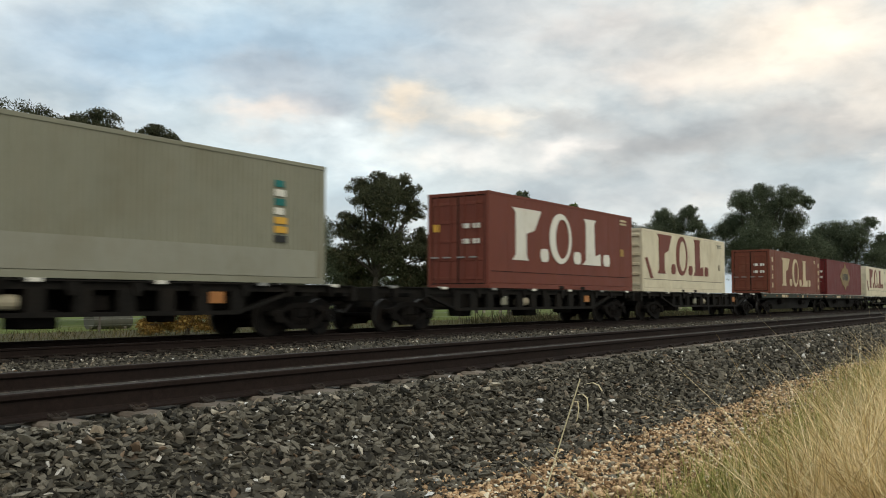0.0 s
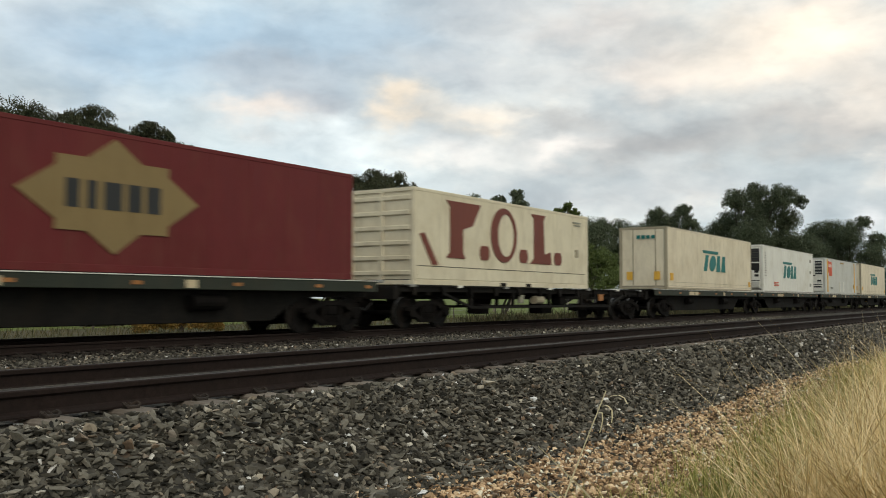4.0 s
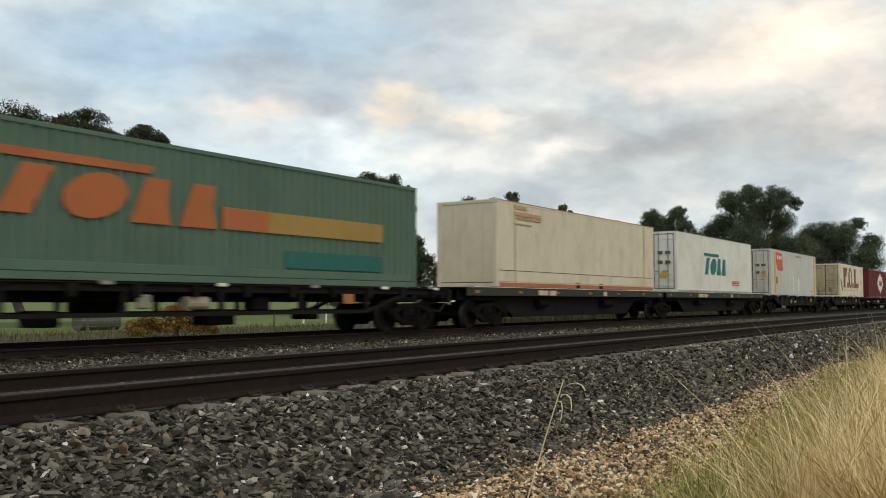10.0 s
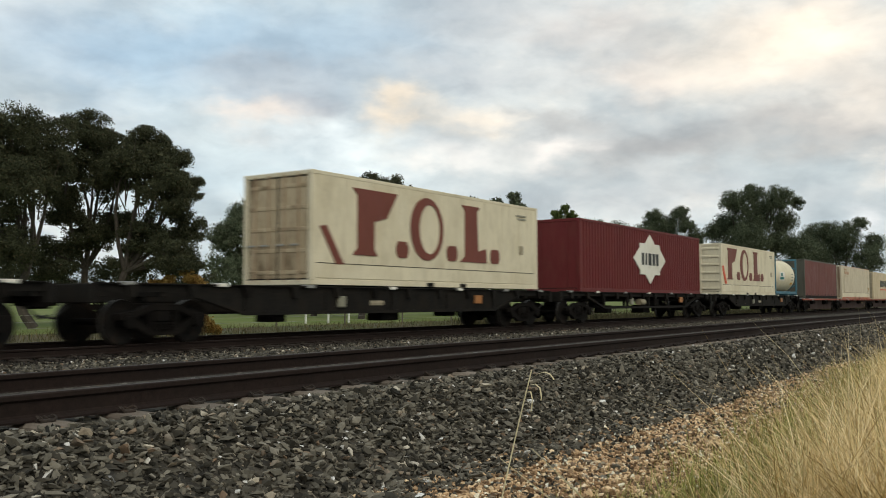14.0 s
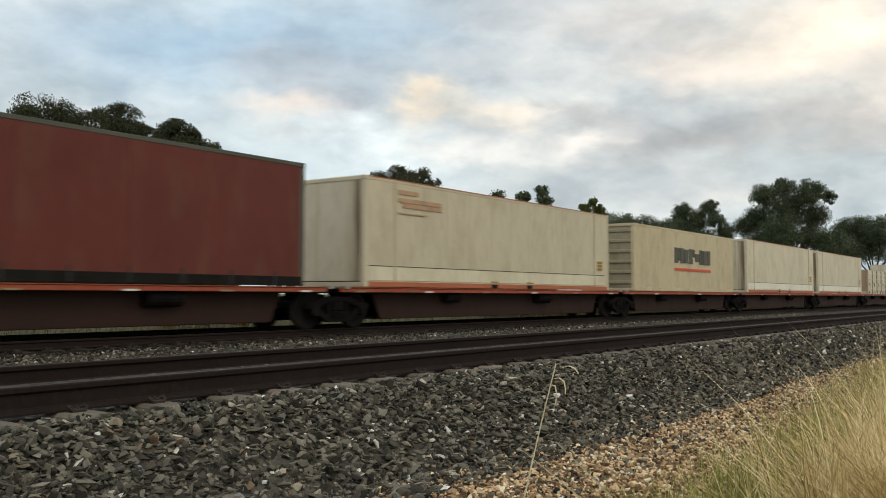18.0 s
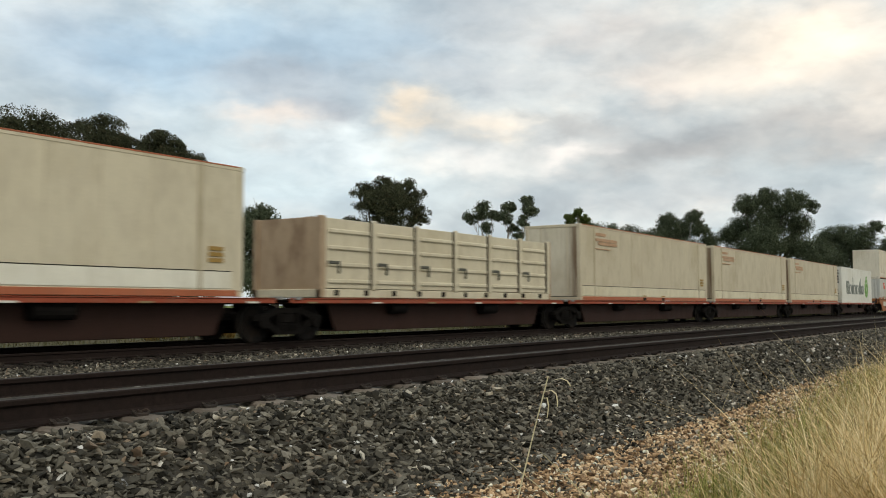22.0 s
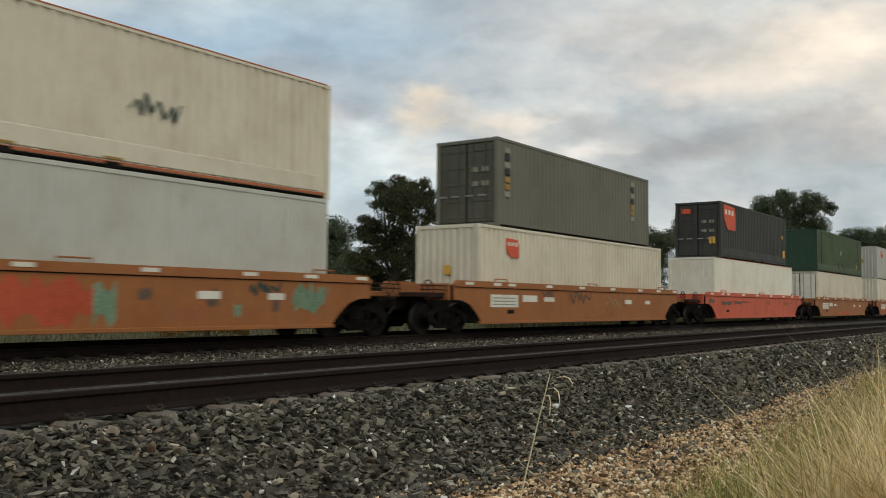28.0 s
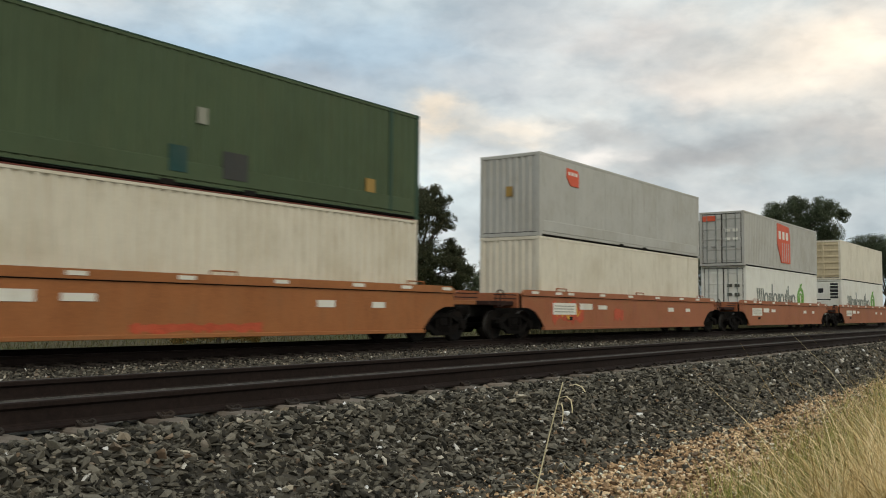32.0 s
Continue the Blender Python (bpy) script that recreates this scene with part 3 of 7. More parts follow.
def build_ground():
    xs = [-3000, -300, -60, -10] + list(np.arange(0, 121, 1.5)) + [200, 500, 3000]
    rows = PROFILE
    vs, fs, slots = [], [], []
    for x in xs:
        for y, z in rows:
            j = 0.0
            if -3 < y < 1.8 and 0 < x < 60:
                j = 0.03 * noise.noise((x * 0.6, y * 1.1, 3.0))
            vs.append((x, y + (0.12 * noise.noise((x * 0.35, y, 9.0)) if 2 < y < 4 else 0), z + j))
    n = len(rows)
    mats = [G_SOIL, G_GRAVEL, G_BALLAST, G_DIRT, G_VERGE, G_FIELD, G_DARK_BED]
    for i in range(len(xs) - 1):
        for k in range(n - 1):
            y = 0.5 * (rows[k][0] + rows[k + 1][0])
            s = 0 if y < 2.0 else 1 if y < 3.4 else 2 if y < 8.3 else 3 if y < 12.8 else 2 if y < DARK_FROM else 6 if y < 18.8 else 4 if y < 41 else 5
            fs.append((i * n + k, (i + 1) * n + k, (i + 1) * n + k + 1, i * n + k + 1))
            slots.append(s)
    me = bpy.data.meshes.new("ground")
    me.from_pydata(vs, [], fs)
    for m in mats:
        me.materials.append(m)
    me.polygons.foreach_set("material_index", slots)
    me.update()
    tagged(new("ground", me), "flat ground with ballast banks, orange gravel and a mown field", "ground", kind="structure")


build_ground()


def rail_outline():
    """Half outline of a rail, from the foot to the head, z down from the running surface."""
    return [(0.073, -0.170), (0.073, -0.158), (0.030, -0.143), (0.010, -0.130), (0.009, -0.052), (0.034, -0.036), (0.035, -0.010), (0.028, -0.002)]


def railway(y, z, label, first, count, lift=0.0, blocks="concrete"):
    track = thing("railway_track", label, "railway track", kind="structure", at=(0, y, z))
    for side in (-1, 1):
        up = lift if side > 0 else 0.0
        half = rail_outline()
        prof = [(side * GAUGE / 2 + a, b + up) for a, b in half] + [(side * GAUGE / 2 - a, b + up) for a, b in reversed(half)]
        xs = [-60, 0, 30, 60, 120, 300, 700]
        m = Mesh()
        k = len(prof)
        vs = [(x, a, b) for x in xs for a, b in prof]
        fs = [(i * k + j, i * k + (j + 1) % k, (i + 1) * k + (j + 1) % k, (i + 1) * k + j) for i in range(len(xs) - 1) for j in range(k) if j != k // 2 - 1]
        fs += [tuple(range(k)), tuple(reversed(range((len(xs) - 1) * k, len(xs) * k)))]
        r = part("rail", m.add(vs, fs), "rail_web", track, "dark rusty steel rail")
        h = Mesh()
        c = side * GAUGE / 2
        for i in range(len(xs) - 1):
            h.add([(xs[i], c - 0.028, -0.002 + up), (xs[i + 1], c - 0.028, -0.002 + up), (xs[i + 1], c - 0.012, up), (xs[i], c - 0.012, up),
                   (xs[i], c + 0.012, up), (xs[i + 1], c + 0.012, up), (xs[i + 1], c + 0.028, -0.002 + up), (xs[i], c + 0.028, -0.002 + up)],
                  [(0, 1, 2, 3), (3, 2, 5, 4), (4, 5, 6, 7)])
        part("running_surface", h, "rail_head", r, "worn bright running surface")
    sl = Mesh()
    # tapered concrete block, lower in the middle
    vs = []
    for x, zt, w in ((-1.25, -0.175, 0.125), (-0.45, -0.172, 0.12), (-0.2, -0.20, 0.105), (0.2, -0.20, 0.105), (0.45, -0.172, 0.12), (1.25, -0.175, 0.125)):
        vs += [(-w, x, zt - 0.02), (-w + 0.02, x, zt), (w - 0.02, x, zt), (w, x, zt - 0.02), (w + 0.02, x, -0.36), (-w - 0.02, x, -0.36)]
    fs = [(i * 6 + j, i * 6 + (j + 1) % 6, (i + 1) * 6 + (j + 1) % 6, (i + 1) * 6 + j) for i in range(5) for j in range(6)] + [tuple(range(5, -1, -1)), tuple(range(30, 36))]
    me = sl.add(vs, fs).data("sleeper", M[blocks])
    cl = Mesh()
    for dy in (-1, 1):
        for q in (-1, 1):
            pts = [(q * 0.02, 0.075, -0.155), (q * 0.055, 0.10, -0.135), (q * 0.06, 0.13, -0.15), (q * 0.02, 0.135, -0.168), (q * 0.015, 0.06, -0.142)]
            for a, b in zip(pts, pts[1:]):
                cl.tube((a[0], dy * a[1], a[2]), (b[0], dy * b[1], b[2]), 0.009, sides=5)
        cl.box(-0.05, 0.05, dy * 0.105 - 0.035, dy * 0.105 + 0.035, -0.178, -0.155, 0.004)
    cme = cl.data("rail_clip", M["clip"])
    near = [first + i * SLEEPER for i in range(-6, count)]
    for x in near:
        o = part("sleeper", me, None, track)
        o.location = (x, 0, 0)
        if x < 34:
            for side in (-1, 1):
                k = part("rail_clip", cme, None, track)
                k.location = (x, side * GAUGE / 2, lift if side > 0 else 0)
    rest = Mesh()
    x = near[-1] + SLEEPER
    while x < 230:
        rest.box(x - 0.125, x + 0.125, -1.25, 1.25, -0.36, -0.175)
        x += SLEEPER
    tagged(part("sleepers", rest, blocks, track), kind="stuff")
    return track


# ---- loose stones, gravel and grass ----
CORNERS = 9


def stone_shapes(count, r):
    """Broken stones with worn corners: nine corners and fourteen faces each."""
    vs, fs = [], []
    while len(vs) < count:
        p = r.normal(size=(CORNERS, 3))
        p /= np.linalg.norm(p, axis=1, keepdims=True)
        p *= r.uniform(0.86, 1.08, (CORNERS, 1))
        gap = np.linalg.norm(p[:, None] - p[None], axis=2) + np.eye(CORNERS) * 9
        if gap.min() < 0.55:
            continue
        bm = bmesh.new()
        for q in p:
            bm.verts.new(q.tolist())
        bm.verts.ensure_lookup_table()
        bmesh.ops.convex_hull(bm, input=bm.verts[:])
        bmesh.ops.triangulate(bm, faces=bm.faces[:])
        bm.verts.index_update()
        if len(bm.verts) == CORNERS and len(bm.faces) == 2 * CORNERS - 4:
            vs.append([tuple(v.co) for v in bm.verts])
            fs.append([[v.index for v in f.verts] for f in bm.faces])
        bm.free()
    return np.array(vs), np.array(fs)


SHAPES, SHAPE_FACES = stone_shapes(60, np.random.default_rng(3))


def scatter_stones(name, label, mat, count, xr, yr, size, sink, stretch=(0.9, 1.45), flat=(0.52, 0.92), bias=1.0, sleepers=None):
    """Angular broken stones thrown on the ground, one joined heap; the ends of the sleepers stay bare."""
    x = xr[0] + (xr[1] - xr[0]) * rng.random(count) ** bias
    y = rng.uniform(yr[0], yr[1], count)
    low = np.zeros(count)
    if sleepers is not None:
        first, y0, ytop = sleepers
        off = np.abs((x - first + SLEEPER / 2) % SLEEPER - SLEEPER / 2)
        keep = ~((y > y0) & (off < 0.145) & (rng.random(count) < 0.97))
        x, y = x[keep], y[keep]
        low = np.clip((y - ytop) / 0.2, 0, 1) * 0.035
        count = len(x)
    s = size * np.exp(rng.normal(0, 0.22, count))
    sc = np.stack([s * rng.uniform(*stretch, count), s * rng.uniform(0.65, 1.05, count), s * rng.uniform(*flat, count)], 1)
    pick = rng.integers(0, len(SHAPES), count)
    v = SHAPES[pick] * sc[:, None, :]
    q = rng.normal(size=(count, 4)) * np.array([1.0, 0.26, 0.26, 1.0])
    q /= np.linalg.norm(q, axis=1, keepdims=True)
    w, a, b, c = q.T
    R = np.stack([1 - 2 * (b * b + c * c), 2 * (a * b - c * w), 2 * (a * c + b * w), 2 * (a * b + c * w), 1 - 2 * (a * a + c * c), 2 * (b * c - a * w),
                  2 * (a * c - b * w), 2 * (b * c + a * w), 1 - 2 * (a * a + b * b)], 1).reshape(-1, 3, 3)
    v = np.einsum("nij,nkj->nki", R, v)
    z = ground_z(y) + s * rng.uniform(*sink, count) - low
    v += np.stack([x, y, z], 1)[:, None, :]
    f = SHAPE_FACES[pick] + (np.arange(count) * CORNERS)[:, None, None]
    ob = new(name, bulk_mesh(name, v.reshape(-1, 3), f.reshape(-1, 3), mat))
    tagged(ob, label, "gravel", kind="stuff")


def scatter_grass(name, label, mat, roots, height, lean, width, bend=0.5, heads=0.0):
    """Blades as bent, tapering strips of three pieces; roots is an array of x, y."""
    n = len(roots)
    h = height * np.exp(rng.normal(0, 0.3, n))
    a = rng.uniform(0, 6.2832, n)
    tilt = np.abs(rng.normal(lean, 0.22, n))
    d = np.stack([np.cos(a), np.sin(a)], 1)
    wdir = np.stack([np.sin(a), -np.cos(a)], 1)
    turn = rng.uniform(-0.7, 0.7, n)
    wdir = np.stack([wdir[:, 0] * np.cos(turn) - wdir[:, 1] * np.sin(turn), wdir[:, 0] * np.sin(turn) + wdir[:, 1] * np.cos(turn)], 1)
    wd = width * rng.uniform(0.6, 1.3, n)
    z0 = ground_z(roots[:, 1]) - 0.02
    vs = []
    for k, t in enumerate((0.0, 0.35, 0.7, 1.0)):
        run = h * (tilt * t + bend * tilt * t * t)
        rise = h * (t - 0.28 * tilt * t * t)
        c = np.stack([roots[:, 0] + d[:, 0] * run, roots[:, 1] + d[:, 1] * run, z0 + rise], 1)
        half = wd * (1.0, 0.85, 0.55, 0.12)[k] * 0.5
        off = np.stack([wdir[:, 0] * half, wdir[:, 1] * half, np.zeros(n)], 1)
        vs += [c - off, c + off]
    v = np.stack(vs, 1)
    f = np.array([[0, 1, 3], [0, 3, 2], [2, 3, 5], [2, 5, 4], [4, 5, 7], [4, 7, 6]])
    ff = f[None] + (np.arange(n) * 8)[:, None, None]
    ob = new(name, bulk_mesh(name, v.reshape(-1, 3), ff.reshape(-1, 3), mat))
    tagged(ob, label, "grass", kind="stuff")


def grass_edge(x):
    return np.clip(2.02 + 0.115 * (x - 5.5) - 0.025 * np.maximum(0, x - 8.0), -2.0, 3.1)


def grass_roots(count, xr, inset=0.0, soft=0.3, near=1.0, tuft=0.0, depth=1.0):
    x = xr[0] + (xr[1] - xr[0]) * rng.random(count) ** near
    far = grass_edge(x) - inset + rng.normal(0, soft, count) * 0.5
    y = far - np.abs(rng.gamma(1.3, 1.0, count)) * (0.5 + 0.05 * x) * depth
    p = np.stack([x, y], 1)
    if tuft:
        k = max(1, int(count / tuft))
        c = p[rng.integers(0, count, k)]
        p = c[rng.integers(0, k, count)] + rng.normal(0, 0.055, (count, 2))
    return p[(p[:, 1] > -2.5) & (np.hypot(p[:, 0], p[:, 1]) > 1.6)]


# ---- the train ----
SIDE_Y = 15.407          # the containers' near side
WIDE = 2.44
MOVING = []              # (thing, place along the train, y, z)
SPEED = (290.567, -6.485, -1.2027, -0.3675)


def travelled(t):
    """Metres that the train has gone by t seconds; it slows down a little."""
    k = t / 16.0
    return sum(c * k ** (i + 1) for i, c in enumerate(SPEED))


def moving(ob, u, y, z):
    ob.location = (u, y, z)
    MOVING.append((ob, u, y, z))


def plate(parent, x0, x1, z0, z1, mat, name="sign_plate", label="", y=-0.006):
    return part(name, Mesh().box(x0, x1, y - 0.008, y + 0.02, z0, z1), mat, parent, label)


def shape(parent, pts, mat, name, label="", y=-0.006):
    return part(name, Mesh().prism(pts, y - 0.008, y + 0.02), mat, parent, label)


def end_shape(parent, pts, mat, name, label="", x=-0.006):
    m = Mesh()
    n = len(pts)
    m.add([(x - 0.008, a, b) for a, b in pts] + [(x + 0.02, a, b) for a, b in pts],
          [tuple(range(n - 1, -1, -1)), tuple(range(n, 2 * n))] + [(i, (i + 1) % n, (i + 1) % n + n, i + n) for i in range(n)])
    return part(name, m, mat, parent, label)


def end_plate(parent, y0, y1, z0, z1, mat, name="sign_plate", label=""):
    return end_shape(parent, [(y0, z0), (y1, z0), (y1, z1), (y0, z1)], mat, name, label)


def ring(cx, cz, rx, rz, hole, slant=0.0, n=20):
    """An upright oval ring as two half outlines in x and z."""
    out = []
    for a0 in (0.0, math.pi):
        o = [(cx + rx * math.cos(a0 + math.pi * i / n), cz + rz * math.sin(a0 + math.pi * i / n)) for i in range(n + 1)]
        q = [(cx + (rx - hole) * math.cos(a0 + math.pi * i / n), cz + (rz - hole * 0.8) * math.sin(a0 + math.pi * i / n)) for i in range(n, -1, -1)]
        out.append([(x + slant * (z - cz), z) for x, z in o + q])
    return out


def slab_mark(c, x, z0, z1, mat, scale=1.0):
    """A solid pennant, a thick oval ring and a solid wedge, with dots between them, painted large on a side."""
    h = z1 - z0
    s = scale

    def at(pts):
        return [(x + a * s, z0 + b * h) for a, b in pts]
    pennant = [(-0.1, 0.0), (1.0, 0.0), (0.86, 0.10), (0.86, 0.52), (1.45, 0.60), (1.95, 1.0), (-0.1, 1.0), (0.12, 0.90), (0.12, 0.10)]
    part("painted_mark", Mesh().prism(at(pennant), -0.014, 0.014), mat, c, "large painted pennant")
    m, n = Mesh(), 18
    for a0 in (0.0, math.pi):
        arc = [a0 + math.pi * i / n for i in range(n + 1)]
        m.prism(at([(3.48 + 0.88 * math.cos(t), 0.5 + 0.52 * math.sin(t)) for t in arc] + [(3.62 + 0.56 * math.cos(t), 0.5 + 0.41 * math.sin(t)) for t in reversed(arc)]), -0.014, 0.014)
    part("painted_mark", m, mat, c, "large oval painted ring, thicker on one side")
    wedge = [(5.35, 0.0), (7.0, 0.0), (6.95, 0.26), (6.45, 0.20), (6.38, 0.90), (6.55, 1.0), (5.45, 1.0), (5.64, 0.90), (5.64, 0.10)]
    part("painted_mark", Mesh().prism(at(wedge), -0.014, 0.014), mat, c, "large painted post with a low wedge")
    for a in (1.95, 4.62, 7.3):
        m = Mesh().prism(at([(a + 0.05, 0.0), (a + 0.45, 0.0), (a + 0.55, 0.08), (a + 0.55, 0.18), (a + 0.45, 0.26), (a + 0.05, 0.26), (a - 0.05, 0.18), (a - 0.05, 0.08)]), -0.014, 0.014)
        part("painted_mark", m, mat, c, "round painted dot")


def slanted_mark(c, x0, x1, z0, z1, mat):
    """A slim top bar over a slanted block, a slanted oval and two slanted wedges."""
    w, h = x1 - x0, z1 - z0
    lean = 0.09 * w / h

    def at(pts):
        return [(x0 + a * w + lean * b * h, z0 + b * h) for a, b in pts]
    shape(c, at([(-0.06, 0.86), (-0.09, 1.0), (0.56, 1.0), (0.56, 0.86)]), mat, "top_bar", "painted top bar")
    shape(c, at([(0.03, 0.0), (0.15, 0.0), (0.17, 0.78), (0.05, 0.78)]), mat, "slanted_block", "slanted painted block")
    shape(c, at([(0.37 + 0.13 * math.cos(t), 0.39 + 0.39 * math.sin(t)) for t in [math.tau * i / 20 for i in range(20)]]), mat, "slanted_disc", "slanted painted oval")
    for a in (0.55, 0.78):
        shape(c, at([(a, 0.0), (a + 0.19, 0.0), (a + 0.13, 0.42), (a + 0.11, 0.80), (a, 0.80)]), mat, "slanted_block", "slanted painted wedge")


def shield_mark(c, x, z, w, h, y=-0.006):
    """A red pennant with three pale stripes."""
    shape(c, [(x, z), (x + w * 0.92, z - 0.05 * h), (x + w, z - 0.35 * h), (x + w, z - h), (x + w * 0.3, z - h), (x, z - 0.55 * h)], "mark_red", "red_emblem", "red painted emblem", y)
    for i in range(3):
        plate(c, x + w * (0.1 + 0.28 * i), x + w * (0.27 + 0.28 * i), z - 0.40 * h, z - 0.20 * h, "mark_white", "pale_stripe", y=y - 0.004)
    if h > 2:
        for i in range(4):
            plate(c, x + w * (0.36 + 0.16 * i), x + w * (0.40 + 0.16 * i), z - 0.97 * h, z - 0.48 * h, "silver_grey", "slim_stripe", y=y - 0.004)


def star_mark(c, cx, cz, rx, rz, mat, inner):
    o = [(-0.62, 0.45), (-0.62, 0.62), (-0.3, 0.62), (0, 1), (0.3, 0.62), (0.62, 0.62), (0.62, 0.45), (1, 0), (0.62, -0.45), (0.62, -0.62), (0.3, -0.62), (0, -1), (-0.3, -0.62), (-0.62, -0.62), (-0.62, -0.45), (-1, 0)]
    shape(c, [(cx + a * rx, cz + b * rz) for a, b in o], mat, "star_emblem", "diamond-shaped painted emblem")
    for i, (a, w) in enumerate(((-0.52, 0.14), (-0.3, 0.1), (-0.12, 0.2), (0.14, 0.16), (0.36, 0.16))):
        plate(c, cx + a * rx, cx + (a + w) * rx, cz - 0.24 * rz, cz + 0.24 * rz, inner, "dark_bar", y=-0.012)


def faded_mark(c, x, z, mat="mark_faded"):
    for a, b, k in ((0.0, 0.9, 0.0), (0.0, 2.0, 0.22), (0.2, 2.0, 0.36), (0.0, 1.3, 0.62)):
        plate(c, x + a, x + b, z - k - (0.12 if k < 0.6 else 0.04), z - k, mat, "faded_bar", "faded painted bar")


def corrugated(L, H, y, x0, z0, z1, depth=0.05, pitch=0.278, thick=0.006):
    """A folded steel side: trapezoid waves along x."""
    n = max(2, int((L - 2 * x0) / pitch))
    p = (L - 2 * x0) / n
    xs, ys = [], []
    for i in range(n):
        a = x0 + i * p
        for f, d in ((0.0, 0), (0.36, 0), (0.48, 1), (0.88, 1)):
            xs.append(a + f * p)
            ys.append(y + d * depth)
    xs.append(L - x0)
    ys.append(y)
    m = Mesh()
    k = len(xs)
    m.add([(a, b, z0) for a, b in zip(xs, ys)] + [(a, b, z1) for a, b in zip(xs, ys)], [(i, i + 1, i + 1 + k, i + k) for i in range(k - 1)])
    return m


def end_folds(H, x, depth=0.04, n=8):
    xs, ys = [], []
    p = (WIDE - 0.3) / n
    for i in range(n):
        for f, d in ((0.0, 0), (0.3, 0), (0.5, 1), (0.8, 1)):
            ys.append(0.15 + (i + f) * p)
            xs.append(x + d * depth)
    ys.append(WIDE - 0.15)
    xs.append(x)
    k = len(xs)
    return Mesh().add([(a, b, 0.15) for a, b in zip(xs, ys)] + [(a, b, H - 0.1) for a, b in zip(xs, ys)], [(i + 1, i, i + k, i + 1 + k) for i in range(k - 1)])


def container(u, L, z, H, color, side, end, label, frame=None, rail=None, posts=False, ledge=False, end_color=None, roof=None, band=None):
    c = thing("shipping_container", label, "container", "containers on the train")
    frame = frame or color
    rail = rail or frame
    end_color = end_color or color
    part("floor_frame", Mesh().box(0.02, L - 0.02, 0.03, WIDE - 0.03, 0.03, 0.16, 0.01), "black_steel", c)
    for y0 in (0.0, WIDE - 0.07):
        t = part("bottom_rail", Mesh().box(0.16, L - 0.16, y0 + 0.004, y0 + 0.066, 0.07 if z > 3 else 0.0, 0.15, 0.008), rail if side == "curtain" else color, c)
        if rail != color and side != "curtain":
            part("rail_strip", Mesh().box(0.165, L - 0.165, y0 - 0.002, y0 + 0.072, 0.074 if z > 3 else 0.004, 0.145 if rail == "rail_rust" else 0.085, 0.006), rail, t)
        t = part("top_rail", Mesh().box(0.16, L - 0.16, y0 + 0.004, y0 + 0.066, H - 0.10, H - 0.005, 0.008), rail if side == "curtain" else color, c)
        if rail != color and side != "curtain":
            part("rail_strip", Mesh().box(0.16, L - 0.16, y0 - 0.002, y0 + 0.072, H - 0.035, H - 0.002, 0.006), rail, t)
    for x0 in (0.0, L - 0.16):
        for y0 in (0.0, WIDE - 0.16):
            part("corner_post", Mesh().box(x0 + 0.004, x0 + 0.156, y0 + 0.004, y0 + 0.156, 0.118, H - 0.118, 0.012), frame, c)
            for z0 in (0.0, H - 0.118):
                part("corner_casting", Mesh().box(x0, x0 + 0.178 if x0 == 0 else x0 + 0.16, y0, y0 + 0.16, z0, z0 + 0.118, 0.01), frame, c)
    if side == "folded":
        part("side_wall", corrugated(L, H, 0.012, 0.15, 0.14, H - 0.09, 0.026 if color in ("grey_box", "charcoal", "silver_grey", "dark_green") else 0.05), color, c, "folded steel side")
        part("side_wall", corrugated(L, H, WIDE - 0.05, 0.15, 0.14, H - 0.09), color, c)
    elif side == "ribbed":
        # finely ribbed sheet
        part("side_wall", corrugated(L, H, 0.012, 0.15, 0.14, H - 0.09, 0.022, 0.15), color, c, "finely ribbed side")
        part("side_wall", Mesh().box(0.15, L - 0.15, WIDE - 0.04, WIDE - 0.02, 0.14, H - 0.09), color, c)
    else:
        n = max(3, round((L - 0.3) / (1.22 if side == "sheet" else 2.4)))
        w = (L - 0.3) / n
        me = Mesh().box(0.0, w - 0.006, 0.014, 0.05, 0.145, H - 0.095, 0.004).data("side_sheet", M[color])
        for i in range(n):
            o = part("side_sheet", me, None, c)
            o.location = (0.15 + i * w + 0.003, 0, 0)
        part("side_wall", Mesh().box(0.15, L - 0.15, WIDE - 0.05, WIDE - 0.02, 0.14, H - 0.09), color, c)
    if ledge:
        part("lower_panel", Mesh().box(0.2, L - 0.35, -0.002, 0.03, 0.17, 0.55, 0.012), band or color, c, "raised lower side panel")
        if color.startswith("cream") or color == "red_brown":
            part("panel_seam", Mesh().box(0.2, L - 0.35, 0.0, 0.02, 0.553, 0.572), "black_steel", c)
        for x in (L * 0.42, L * 0.57):
            part("fork_pocket", Mesh().box(x, x + 0.36, -0.006, 0.03, 0.012, 0.125), "black_steel", c, "dark fork pocket")
            if rail == "rail_rust":
                part("pocket_label", Mesh().box(x - 0.04, x + 0.40, -0.008, 0.0, 0.175, 0.225), "mark_ochre", c, "small ochre label")
    if posts:
        for x in (1.22, L - 1.30):
            part("lifting_post", Mesh().box(x, x + 0.13, -0.004, 0.05, 0.14, H - 0.02, 0.01), "post_cream" if color.startswith("cream") else frame, c)
    part("roof", Mesh().box(0.05, L - 0.05, 0.05, WIDE - 0.05, H - 0.03, H - 0.012), roof or color, c)
    part("end_wall", Mesh().box(L - 0.06, L - 0.03, 0.15, WIDE - 0.15, 0.12, H - 0.09), color, c)
    part("sill", Mesh().box(0.01, 0.10, 0.16, WIDE - 0.16, 0.0, 0.13, 0.01), frame, c)
    part("header", Mesh().box(0.01, 0.10, 0.16, WIDE - 0.16, H - 0.12, H - 0.004, 0.01), frame, c)
